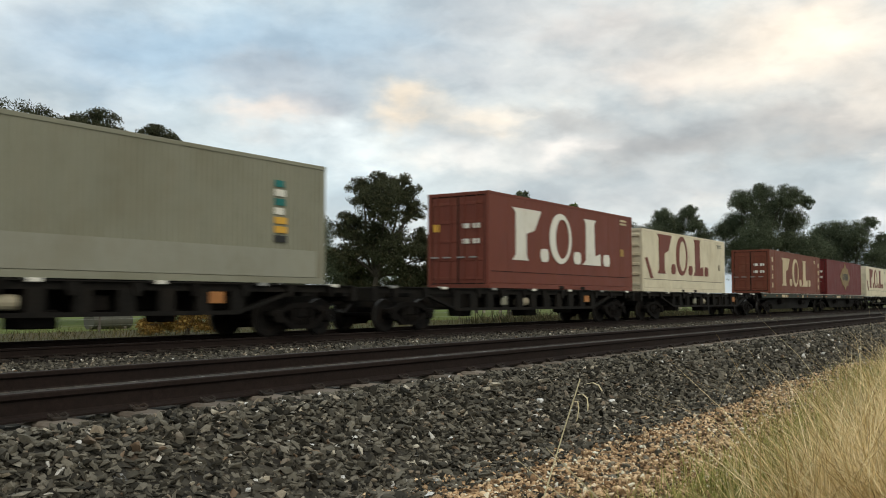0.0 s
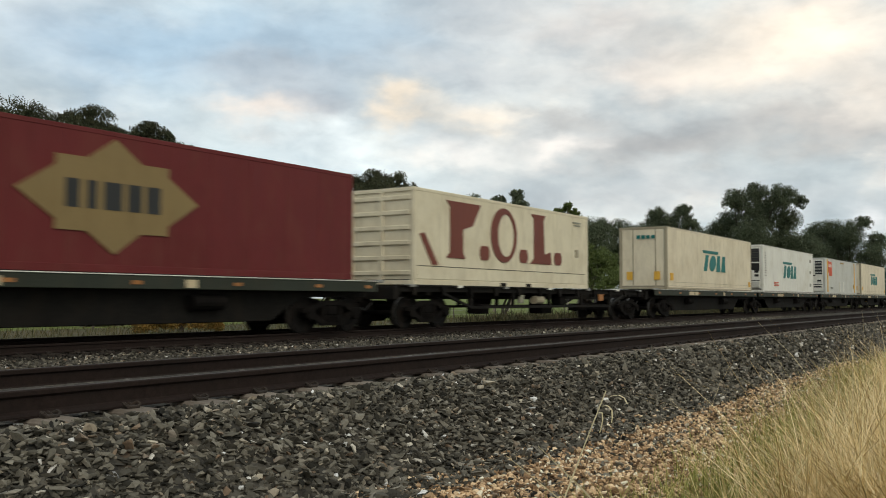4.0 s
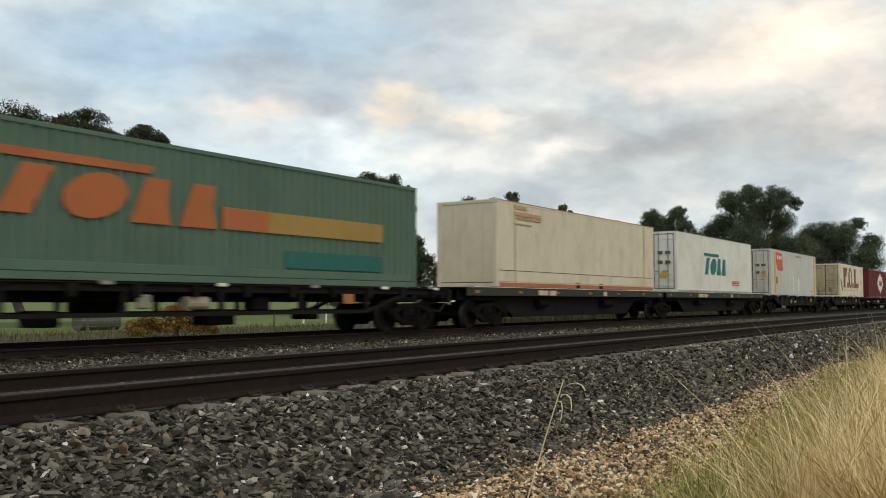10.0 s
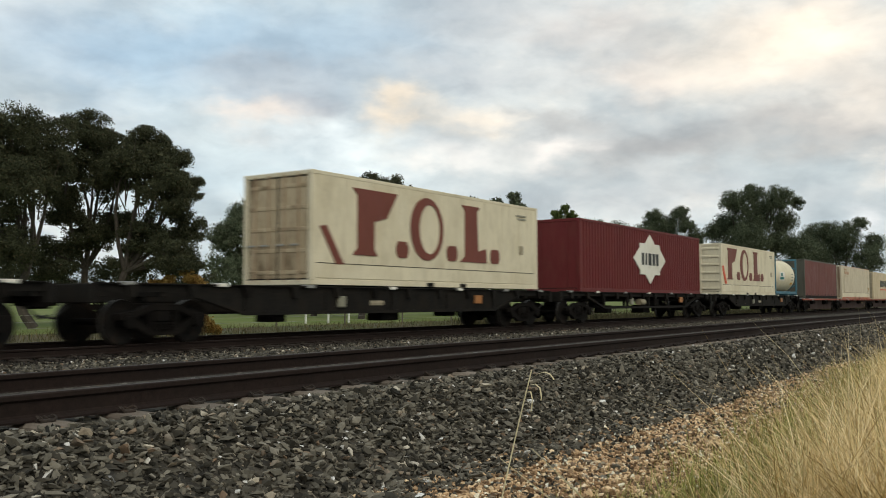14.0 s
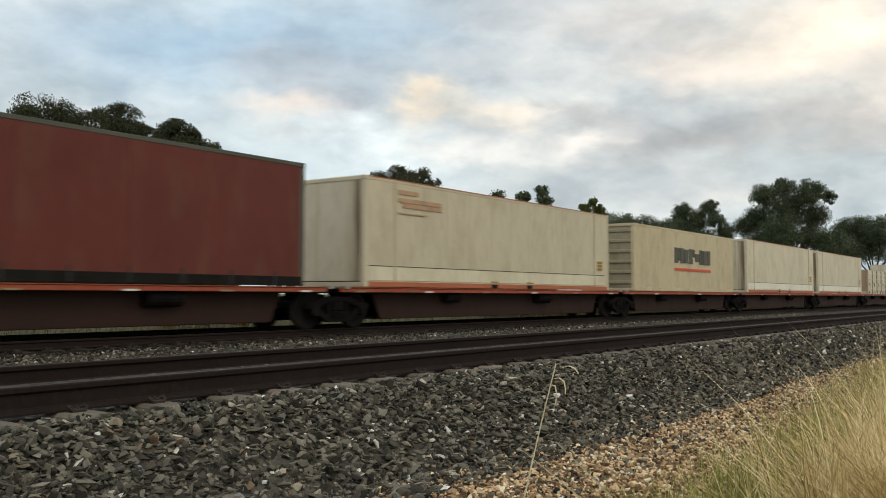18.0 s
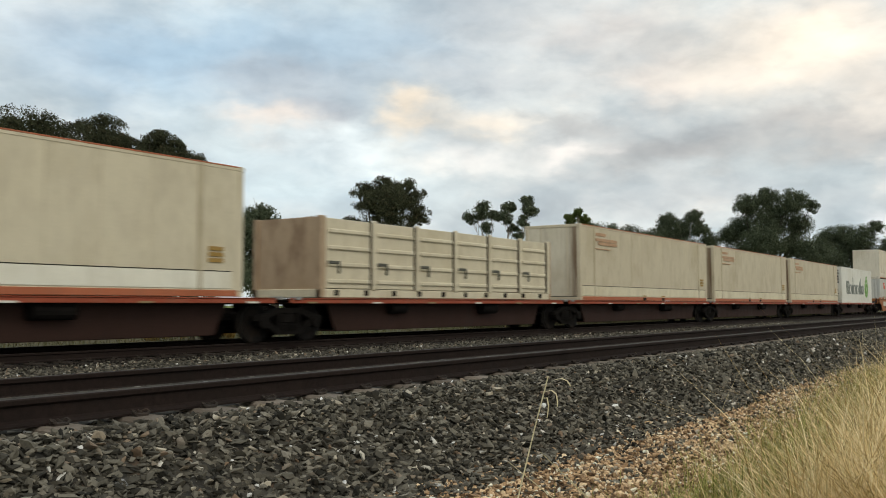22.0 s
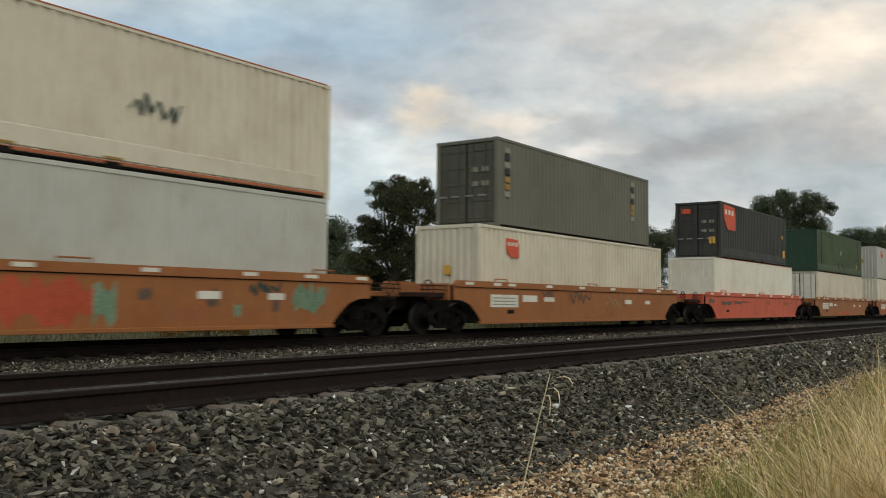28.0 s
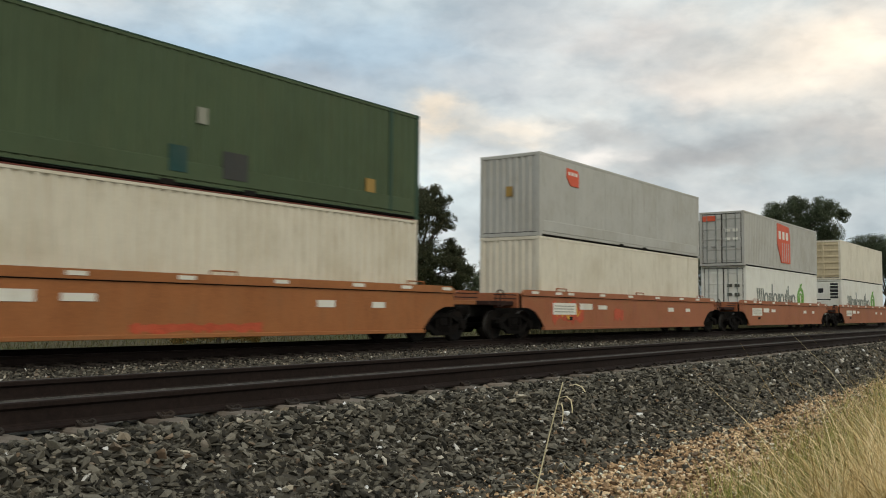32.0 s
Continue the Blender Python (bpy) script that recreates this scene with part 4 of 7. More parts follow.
    if end == "doors":
        for k in range(2):
            y0, y1 = (0.17, WIDE / 2 - 0.006) if k == 0 else (WIDE / 2 + 0.006, WIDE - 0.17)
            d = part("door", Mesh().box(0.03, 0.07, y0 + 0.028, y1 - 0.028, 0.165, H - 0.155, 0.008), end_color, c, "steel door leaf")
            part("door_seal", Mesh().box(0.045, 0.076, y0, y1, 0.135, H - 0.125, 0.004), "black_steel", d, "black rubber door seal")
            for i in range(5):
                zz = 0.32 + i * (H - 0.7) / 4
                part("door_rib", Mesh().box(0.012, 0.04, y0 + 0.06, y1 - 0.06, zz - 0.05, zz + 0.05, 0.012), end_color, d)
            for f in (0.28, 0.75):
                yb = y0 + f * (y1 - y0)
                part("lock_bar", Mesh().tube((-0.01, yb, 0.08), (-0.01, yb, H - 0.06), 0.02, sides=8), "mark_slate" if color in ("white", "silver_grey") else "rust_end" if color in ("cream", "cream_light", "pale_cream", "white_grey") else end_color, d, "upright locking bar")
                part("lock_handle", Mesh().box(-0.03, 0.0, yb - 0.03, yb + 0.28, 1.0, 1.05, 0.008), "chrome", d)
        for yy, zz in ((0.35, H * 0.62), (0.75, H * 0.62), (0.35, H * 0.46), (0.75, H * 0.46)) if color not in ("cream_light",) else ():
            end_plate(c, yy, yy + 0.26, zz, zz + 0.16, "soft_grey" if color in ("white", "cream", "white_grey") else "khaki" if color in ("grey_box", "charcoal") else "mark_white", "placard")
    elif end == "folded":
        part("front_wall", end_folds(H, 0.02), end_color, c, "folded steel end")
    elif end == "ribs":
        w = part("front_wall", Mesh().box(0.05, 0.08, 0.15, WIDE - 0.15, 0.12, H - 0.1), end_color, c)
        for i in range(6):
            zz = 0.35 + i * (H - 0.65) / 5
            part("rib", Mesh().box(0.0, 0.06, 0.16, WIDE - 0.16, zz - 0.07, zz + 0.07, 0.02), end_color, w)
        part("centre_post", Mesh().box(-0.005, 0.06, WIDE / 2 - 0.07, WIDE / 2 + 0.07, 0.12, H - 0.1, 0.01), end_color, w)
    elif end == "louvred":
        # a cooling machine behind a dark grille, white covers below it
        part("front_wall", Mesh().box(0.08, 0.11, 0.15, WIDE - 0.15, 0.12, H - 0.1), "white", c)
        unit = part("cooling_unit", Mesh().box(0.0, 0.09, 0.2, WIDE - 0.2, 0.2, H - 0.2, 0.02), "white", c, "white cooling machine")
        for y0, y1, z0, z1 in ((0.24, 1.05, H - 1.10, H - 0.24), (1.12, 1.72, H - 1.10, H - 0.24)):
            g = part("grille", Mesh().box(-0.012, 0.01, y0, y1, z0, z1, 0.006), "glass_dark", unit, "dark open grille")
            for k in range(5):
                part("grille_bar", Mesh().box(-0.02, -0.01, y0 + 0.03, y1 - 0.03, z0 + 0.10 + k * 0.16, z0 + 0.13 + k * 0.16), "soft_grey", g)
        part("fan_bay", Mesh().add([(-0.014, 0.24, H - 1.70), (-0.014, 1.72, H - 1.45), (-0.014, 1.72, H - 1.18), (-0.014, 0.24, H - 1.18)], [(0, 1, 2, 3)]), "glass_dark", unit, "dark slanting bay")
        for z0 in (0.98, 1.22):
            part("vent_hole", Mesh().box(-0.014, 0.01, 0.30, 0.56, z0, z0 + 0.14, 0.006), "glass_dark", unit)
        part("cover_gap", Mesh().box(-0.012, 0.01, 0.22, WIDE - 0.22, 0.70, 0.74), "glass_dark", unit)
        part("lower_cover", Mesh().box(-0.04, 0.0, 0.26, WIDE - 0.26, 0.26, 0.66, 0.03), "white_grey", unit, "pale lower cover")
    elif end == "cooler":
        part("front_wall", Mesh().box(0.08, 0.11, 0.15, WIDE - 0.15, 0.12, H - 0.1), "white", c)
        unit = part("cooling_unit", Mesh().box(0.0, 0.09, 0.2, WIDE - 0.2, 0.2, H - 0.2, 0.02), "white", c, "white cooling machine")
        for y0, y1, z0, z1 in ((0.24, 0.78, H - 1.35, H - 0.25), (1.98, 2.2, H - 1.35, H - 0.25), (1.25, 1.6, H - 0.95, H - 0.62), (0.75, 1.7, H - 1.48, H - 1.40), (0.32, 0.62, 0.92, 1.12), (1.0, 1.85, 1.0, 1.08), (0.24, 2.2, 0.72, 0.78), (0.3, 0.9, 0.5, 0.62)):
            part("dark_recess", Mesh().box(-0.012, 0.01, y0, y1, z0, z1, 0.006), "glass_dark", unit, "dark open machine bay")
        for k in range(4):
            part("rung", Mesh().box(-0.04, -0.01, 0.22, 0.80, H - 1.2 + k * 0.25, H - 1.15 + k * 0.25), "white", unit, "white rail across the bay")
        for k in range(2):
            part("rung", Mesh().box(-0.04, -0.01, 1.96, 2.22, H - 1.1 + k * 0.45, H - 1.04 + k * 0.45), "white", unit)
        part("control_box", Mesh().box(-0.05, 0.0, 0.9, 1.75, 1.15, 1.45, 0.03), "white", unit, "white control box")
        part("lower_cover", Mesh().box(-0.04, 0.0, 1.0, 2.1, 0.28, 0.66, 0.03), "white_grey", unit)
        part("pipe", Mesh().tube((-0.03, 0.28, 0.98), (-0.03, 2.1, 1.02), 0.022, sides=6), "white_grey", unit)
    else:
        part("front_wall", Mesh().box(0.03, 0.07, 0.15, WIDE - 0.15, 0.12, H - 0.1, 0.01), end_color, c)
        for y0 in (0.55, 1.7):
            part("end_seam", Mesh().box(0.02, 0.04, y0, y0 + 0.05, 0.14, H - 0.12), frame, c)
    moving(c, u, SIDE_Y, z)
    return c


# ---- wagons ----
WHEEL_R = 0.46
WHEELSETS = []


def wheel_mesh():
    prof = [(0.0, 0.11), (0.10, 0.11), (0.12, 0.06), (0.30, 0.04), (0.40, 0.065), (0.41, 0.07), (0.46, 0.068), (0.462, -0.04), (0.49, -0.055), (0.49, -0.075), (0.41, -0.08), (0.38, -0.05), (0.12, -0.02), (0.0, -0.02)]
    return prof


def wheel_mesh_data(s):
    """One wheel with a bright tread; s: the side that it runs on."""
    prof = [(r, s * y) for r, y in wheel_mesh()]
    m = Mesh().lathe(prof, 0, 0, 0, 28)
    k = len(m.f)
    m.lathe([(0.464, -s * 0.035), (0.464, s * 0.06)], 0, 0, 0, 28)
    me = m.data("wheel", M["wheel_steel"])
    me.materials.append(M["tread"])
    me.polygons.foreach_set("material_index", [0 if i < k else 1 for i in range(len(m.f))])
    return me


WHEELS_ME = {s: wheel_mesh_data(s) for s in (-1, 1)}
AXLE_ME = Mesh().tube((0, -1.02, 0), (0, 1.02, 0), 0.075, sides=12).data("axle", M["bogie_steel"])
def bogie_meshes():
    """The still pieces of a freight bogie, each with the places where it is set."""
    st = M["bogie_steel"]
    fr = Mesh().prism([(-1.15, 0.52), (-1.15, 0.63), (-0.7, 0.70), (-0.4, 0.82), (0.4, 0.82), (0.7, 0.70), (1.15, 0.63), (1.15, 0.52), (0.7, 0.55), (0.38, 0.70), (-0.38, 0.70), (-0.7, 0.55)], -0.07, 0.07)
    fr.prism([(-1.1, 0.52), (-0.72, 0.55), (-0.36, 0.30), (0.36, 0.30), (0.72, 0.55), (1.1, 0.52), (0.75, 0.38), (0.42, 0.18), (-0.42, 0.18), (-0.75, 0.38)], -0.068, 0.068)
    for x in (-0.33, 0.33):
        fr.box(x - 0.05, x + 0.05, -0.06, 0.06, 0.29, 0.71)
    sp = Mesh().tube((0, 0, 0.28), (0, 0, 0.45), 0.07, sides=10)
    for k in range(3):
        sp.tube((0, 0, 0.305 + k * 0.05), (0, 0, 0.325 + k * 0.05), 0.085, sides=10)
    bx = Mesh().tube((0, -0.105, 0), (0, 0.105, 0), 0.13, sides=12).box(-0.17, 0.17, -0.075, 0.075, 0.04, 0.18, 0.015)
    br = Mesh().tube((0, -0.85, 0.42), (0, 0.85, 0.42), 0.05, sides=6)
    for s in (-1, 1):
        br.box(-0.06, 0.06, s * 0.75 - 0.05, s * 0.75 + 0.05, 0.28, 0.56, 0.01)
    bo = Mesh().box(-0.2, 0.2, -1.06, 1.06, 0.45, 0.70, 0.03)
    bo.box(-0.3, 0.3, -0.35, 0.35, 0.70, 0.86, 0.03)
    return [(fr.data("side_frame", st), [(0, -1.0, 0), (0, 1.0, 0)]), (sp.data("spring", st), [(x, s * 1.04, 0) for s in (-1, 1) for x in (-0.18, 0.0, 0.18)]),
            (bx.data("axle_box", st), [(x, s * 1.035, WHEEL_R) for s in (-1, 1) for x in (-0.889, 0.889)]), (br.data("brake_beam", st), [(-0.4, 0, 0), (0.4, 0, 0)]), ], bo.data("bogie", st)


BOGIE_PIECES, BOLSTER_ME = bogie_meshes()


def bogie(wagon, x):
    """A three-piece freight bogie under its wagon: the bolster carries its frames, springs and wheels."""
    b = part("bogie", BOLSTER_ME, None, wagon, "dark cast steel bogie")
    b.location = (x, 0, 0)
    for me, places in BOGIE_PIECES:
        for p in places:
            part(me.name, me, None, b).location = p
    for dx in (-0.889, 0.889):
        for s in (-1, 1):
            w = part("wheel", WHEELS_ME[s], None, b)
            w.location = (dx, s * GAUGE / 2, WHEEL_R)
            WHEELSETS.append((w, (dx, s * GAUGE / 2, WHEEL_R)))
        part("axle", AXLE_ME, None, b).location = (dx, 0, WHEEL_R)
    return b


def coupler(w, x, s):
    c = part("coupler", Mesh().box(min(x, x + s * 0.55), max(x, x + s * 0.55), -0.09, 0.09, 0.80, 0.98, 0.02).box(min(x + s * 0.45, x + s * 0.7), max(x + s * 0.45, x + s * 0.7), -0.16, 0.12, 0.74, 1.04, 0.04), "bogie_steel", w, "knuckle coupler")
    part("air_hose", Mesh().tube((x, -0.35, 0.8), (x + s * 0.3, -0.33, 0.55), 0.025, sides=6).tube((x + s * 0.3, -0.33, 0.55), (x + s * 0.6, -0.2, 0.62), 0.025, sides=6), "rubber", w)


def wagon_base(name, label, u0, u1):
    w = thing(name, label, "railway wagon", "wagons of the train")
    moving(w, u0, FAR_Y, 0.0)
    return w, u1 - u0


def skeleton_wagon(u0, u1, style="truss", deck=1.27):
    """Black container wagon: a fish-bellied plate, one with openings, or a trussed underframe open to the field behind."""
    w, L = wagon_base("container_wagon", {"truss": "black trussed steel container wagon with grimy bogies", "holes": "black container wagon with openings in its deep side sills", "plate": "black container wagon with solid fish-bellied sides"}[style], u0, u1)
    a, b = 4.3, L - 4.3
    for s in (-1, 1):
        y = s * 1.12
        o = part("side_sill", Mesh().box(0.35, L - 0.35, y - 0.012, y + 0.012, deck - 0.19, deck - 0.035), "black_steel", w)
        part("top_flange", Mesh().box(0.3, L - 0.3, y - 0.09, y + 0.09, deck - 0.035, deck - 0.005, 0.005), "black_steel", o)
        part("lower_chord", Mesh().prism([(2.7, deck - 0.19), (2.7, deck - 0.27), (a, 0.56), (b, 0.56), (L - 2.7, deck - 0.27), (L - 2.7, deck - 0.19), (b + 0.05, 0.65), (a - 0.05, 0.65)], y - 0.06, y + 0.06), "black_steel", o, "bent lower chord of the truss")
        if style == "plate":
            part("belly_plate", Mesh().prism([(2.7, deck - 0.19), (a, 0.62), (b, 0.62), (L - 2.7, deck - 0.19)], y - 0.015, y + 0.015), "black_steel", o, "fish-bellied plate")
        n, half = (11, 0.19) if style == "holes" else (5, 0.05)
        for i in range(n):
            x = a + i * (b - a) / (n - 1)
            part("truss_post", Mesh().box(x - half, x + half, y - 0.05, y + 0.05, 0.62, deck - 0.15), "black_steel", o)
        if s < 0:
            for i in range(12):
                x = 1.0 + i * (L - 2.3) / 11
                part("side_bracket", Mesh().prism([(x, deck - 0.04), (x + 0.26, deck - 0.04), (x + 0.20, deck - 0.30), (x + 0.06, deck - 0.30)], y - 0.1, y - 0.02), ("black_steel", "bogie_steel", "black_steel")[(i * 5) % 3], o, "steel stake bracket")
    part("centre_sill", Mesh().box(0.2, L - 0.2, -0.22, 0.22, 0.66 if style == "holes" else 0.86, 1.15, 0.02), "black_steel", w)
    for x in (0.5, 2.0, 4.2, L * 0.38, L * 0.5, L * 0.62, L - 4.2, L - 2.0, L - 0.5):
        part("cross_beam", Mesh().box(x - 0.1, x + 0.1, -1.1, 1.1, 0.98, deck - 0.04, 0.01), "black_steel", w)
    for x in (0.9, 3.4, 6.3, L * 0.5 - 0.2, L - 6.6, L - 3.7, L - 1.2):
        part("container_lock", Mesh().box(x, x + 0.3, -1.22, -1.02, deck - 0.06, deck + 0.02, 0.01), "mark_white" if int(x) % 2 else "chrome", w, "pale container lock")
    for x in (L * 0.72,):
        part("reflector", Mesh().box(x, x + 0.42, -1.20, -1.14, deck - 0.46, deck - 0.20, 0.01), "mark_rust", w, "orange reflector plate")
    part("brake_rod", Mesh().tube((2.4, -0.6, 0.62), (L - 2.4, -0.6, 0.66), 0.025, sides=6), "bogie_steel", w)
    part("brake_cylinder", Mesh().tube((L * 0.45, -1.0, 0.84), (L * 0.45 + 0.6, -1.0, 0.84), 0.15, sides=14), "grimy_post", w, "pale grimy brake cylinder")
    part("hand_brake_box", Mesh().box(L * 0.38, L * 0.38 + 0.32, -1.2, -1.08, 0.72, 1.02, 0.03), "khaki", w)
    part("valve_box", Mesh().box(L * 0.56, L * 0.56 + 0.55, -1.0, -0.6, 0.66, 0.98, 0.03), "bogie_steel", w)
    for f, wd, z0 in ((0.27, 0.5, 0.38), (0.49, 0.8, 0.34), (0.66, 0.45, 0.42)):
        part("brake_gear", Mesh().box(L * f, L * f + wd, -0.95, -0.35, z0, 0.70, 0.03), "bogie_steel", w, "dark brake gear under the frame")
    part("air_reservoir", Mesh().tube((L * 0.36, 0.55, 0.78), (L * 0.36 + 1.1, 0.55, 0.78), 0.18, sides=14), "bogie_steel", w)
    for x in (2.05, L - 2.05):
        bogie(w, x)
    for x, s in ((0.25, -1), (L - 0.25, 1)):
        coupler(w, x, s)
        part("headstock", Mesh().box(x - 0.1, x + 0.1, -1.2, 1.2, 0.85, deck - 0.03, 0.02), "black_steel", w)
    return w


def flat_wagon(u0, u1, left=True, right=True, paintwork="wagon_green", deck=1.36, deep=0.30, edge="mark_white", girder="black_steel", label="dark green flat container wagon with orange side markers"):
    """Flat wagon with a solid side sill and a deep centre girder; neighbours of a pair share the middle bogie."""
    w, L = wagon_base("flat_wagon", label, u0, u1)
    for s in (-1, 1):
        y = s * 1.19
        o = part("side_sill", Mesh().box(0.25, L - 0.25, y - 0.03, y + 0.03, deck - deep, deck - 0.03, 0.008), paintwork, w)
        part("deck_edge", Mesh().box(0.25, L - 0.25, y - 0.05, y + 0.05, deck - 0.022, deck - 0.002, 0.004), edge, o, "pale worn deck edge" if edge == "mark_white" else "red deck edge")
    part("deck", Mesh().box(0.25, L - 0.25, -1.15, 1.15, deck - 0.06, deck - 0.02), "black_steel", w)
    zb = 0.34 if paintwork == "wagon_green" else 0.22
    # the girder comes down behind the bogies: where it starts at either end, and its slope
    cut, back, run = (2.9, 2.9, 1.0) if paintwork == "wagon_green" else (1.95, 1.45, 0.35)
    for s in (-1, 1):
        y = s * 0.8
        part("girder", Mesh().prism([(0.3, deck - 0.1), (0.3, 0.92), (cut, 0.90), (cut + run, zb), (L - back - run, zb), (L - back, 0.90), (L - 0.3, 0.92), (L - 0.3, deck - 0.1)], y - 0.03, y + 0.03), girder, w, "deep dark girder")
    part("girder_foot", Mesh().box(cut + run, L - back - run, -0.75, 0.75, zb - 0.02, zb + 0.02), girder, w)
    for x in np.arange(1.2, L - 1.0, 1.9):
        part("cross_beam", Mesh().box(x - 0.06, x + 0.06, -1.16, 1.16, deck - deep + 0.02, deck - 0.06), girder, w)
    if paintwork == "wagon_green":
        for i, f in enumerate((0.04, 0.2, 0.36, 0.52, 0.68, 0.84, 0.955)):
            part("side_marker", Mesh().box(L * f, L * f + 0.24, -1.235, -1.21, deck - 0.21, deck - 0.13, 0.004), "mark_rust", w, "small orange marker")
        for f, wd in ((0.28, 0.75), (0.33, 0.5), (0.60, 0.3)):
            part("number_board", Mesh().box(L * f, L * f + wd, -1.235, -1.21, deck - 0.27, deck - 0.09, 0.004), "tan", w, "pale grimy number board")
    else:
        for i in range(6):
            x = 0.8 + i * (L - 2.0) / 5
            part("reflector", Mesh().box(x, x + 0.35, -1.25, -1.235, deck - 0.13, deck - 0.09), "mark_white" if i % 2 else "mark_mud", w, "small pale reflector")
    part("brake_cylinder", Mesh().tube((L * 0.3, -0.95, 0.8), (L * 0.3 + 0.7, -0.95, 0.8), 0.16, sides=14), "bogie_steel", w)
    part("air_reservoir", Mesh().tube((L * 0.62, -0.95, 0.78), (L * 0.62 + 0.9, -0.95, 0.78), 0.18, sides=14), "bogie_steel", w)
    for x in (0.15, L - 0.45):
        part("lock_cone", Mesh().box(x + 0.2, x + 0.42, -1.27, -1.05, deck - 0.05, deck + 0.03, 0.01), "chrome", w, "bright container lock")
    if left:
        bogie(w, left if left is not True else 1.9)
    if right:
        bogie(w, L - 1.9 if right is True else right)
    for x, s in ((0.25, -1), (L - 0.25, 1)):
        coupler(w, x, s)
    return w


def scrawl(parent, x, z, w, h, mat, seed, y):
    """A loose sprayed scribble of slanted strokes, one mesh."""
    r = random.Random(seed)
    n = 9
    pts = [(x, z + h * r.random())]
    for i in range(n):
        pts.append((x + w * (i + 1) / n + r.uniform(-0.06, 0.06) * w, z + h * (0.15 if i % 2 else 0.85) + r.uniform(-0.2, 0.2) * h))
    vs, fs = [], []
    for px, pz in pts:
        k = r.uniform(0.02, 0.045)
        vs += [(px - k, y - 0.003, pz - 0.4 * k), (px + k, y - 0.003, pz + 0.4 * k), (px + k, y + 0.01, pz + 0.4 * k), (px - k, y + 0.01, pz - 0.4 * k)]
    for i in range(n):
        fs += [(4 * i + q, 4 * i + (q + 1) % 4, 4 * i + 4 + (q + 1) % 4, 4 * i + 4 + q) for q in range(4)]
    m = Mesh().add(vs, fs + [(0, 1, 2, 3), (4 * n + 3, 4 * n + 2, 4 * n + 1, 4 * n)])
    return part("sprayed_scribble", m, mat, parent, "sprayed scribble")


def well_wagon(u0, u1, color, label, patches=(), handwheel=True, boards=True, scrawls=()):
    """Deep well wagon for two containers on top of one another; curved cut-outs over its bogies."""
    w, L = wagon_base("well_wagon", label, u0, u1)
    top, ledge, zb = 1.60, 1.44, 0.32
    a, b = 1.75, L - 1.75
    for s in (-1, 1):
        y = s * 1.34
        arch_l = [(a, ledge), (a, 1.02), (a + 0.45, 1.0), (a + 0.85, 0.88), (a + 1.2, 0.62), (a + 1.5, zb)]
        arch_r = [(b - (x - a), z) for x, z in reversed(arch_l)]
        o = part("side_plate", Mesh().prism(arch_l + arch_r, y - 0.02, y + 0.02), color, w, "painted steel side of the well")
        part("top_chord", Mesh().prism([(a, ledge - 0.03), (a, ledge + 0.04), (a + 0.18, top), (b - 0.18, top), (b, ledge + 0.04), (b, ledge - 0.03)], y - 0.07, y + 0.06), color, o)
        part("bottom_chord", Mesh().box(a + 1.4, b - 1.4, y - 0.06, y + 0.06, zb - 0.04, zb + 0.05, 0.01), color, o)
        # a solid black strip draws the shadow line below the top chord
        part("chord_shadow_gap", Mesh().box(a + 0.05, b - 0.05, y - 0.024, y + 0.024, ledge - 0.055, ledge - 0.03), "black_steel", o)
        if s < 0:
            for f in (0.03, 0.12, 0.17, 0.31, 0.45, 0.6, 0.75, 0.86, 0.965):
                x = a + f * (b - a)
                part("side_label", Mesh().box(x, x + 0.42, y - 0.082, y - 0.06, 1.475, 1.56), "mark_white", o, "small white label")
            for i, (x, z, w_, h_, mat) in enumerate(scrawls):
                scrawl(o, x, z, w_, h_, mat, i + 3, y - 0.03)
            for x0, x1, z0, z1 in () if not boards else ((a + 2.0, a + 3.65, 0.80, 1.20), (a + 3.95, a + 4.9, 0.98, 1.2), (a + 5.4, a + 6.1, 1.0, 1.15), (b - 5.6, b - 5.0, 0.95, 1.12), (b - 3.6, b - 3.1, 0.95, 1.1)):
                part("number_board", Mesh().box(x0, x1, y - 0.034, y - 0.018, z0, z1), "mark_white", o, "white number board")
            for k in range(3 if boards else 0):
                part("board_line", Mesh().box(a + 2.1, a + 3.5, y - 0.04, y - 0.03, 0.88 + k * 0.1, 0.91 + k * 0.1), "khaki_light", o)
            part("step_recess", Mesh().box(a + 3.0, a + 3.4, y - 0.03, y - 0.018, 0.60, 0.72), "black_steel", o)
            for f in (0.13, 0.5, 0.88):
                x = a + f * (b - a)
                g = Mesh()
                g.tube((x, y, top), (x, y, top + 0.09), 0.02, sides=6).tube((x, y, top + 0.09), (x + 0.7, y, top + 0.09), 0.02, sides=6).tube((x + 0.7, y, top + 0.09), (x + 0.7, y, top), 0.02, sides=6)
                part("grab_rail", g, color, o)
            for kind, x0, x1, z0, z1 in patches:
                r = random.Random(int(x0 * 10))
                k = min(0.34, (z1 - z0) * 0.38)
                n = max(4, int((x1 - x0) / 0.16))
                pts = [(x0 + (x1 - x0) * i / n, z0 + k * r.random()) for i in range(n + 1)] + [(x1 - (x1 - x0) * i / n, z1 - k * r.random()) for i in range(n + 1)]
                part("paint_patch", Mesh().prism(pts, y - 0.026, y - 0.012), kind, o, "sprayed paint patch")
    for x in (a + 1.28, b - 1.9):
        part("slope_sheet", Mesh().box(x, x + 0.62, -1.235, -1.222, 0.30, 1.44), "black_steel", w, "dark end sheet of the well")
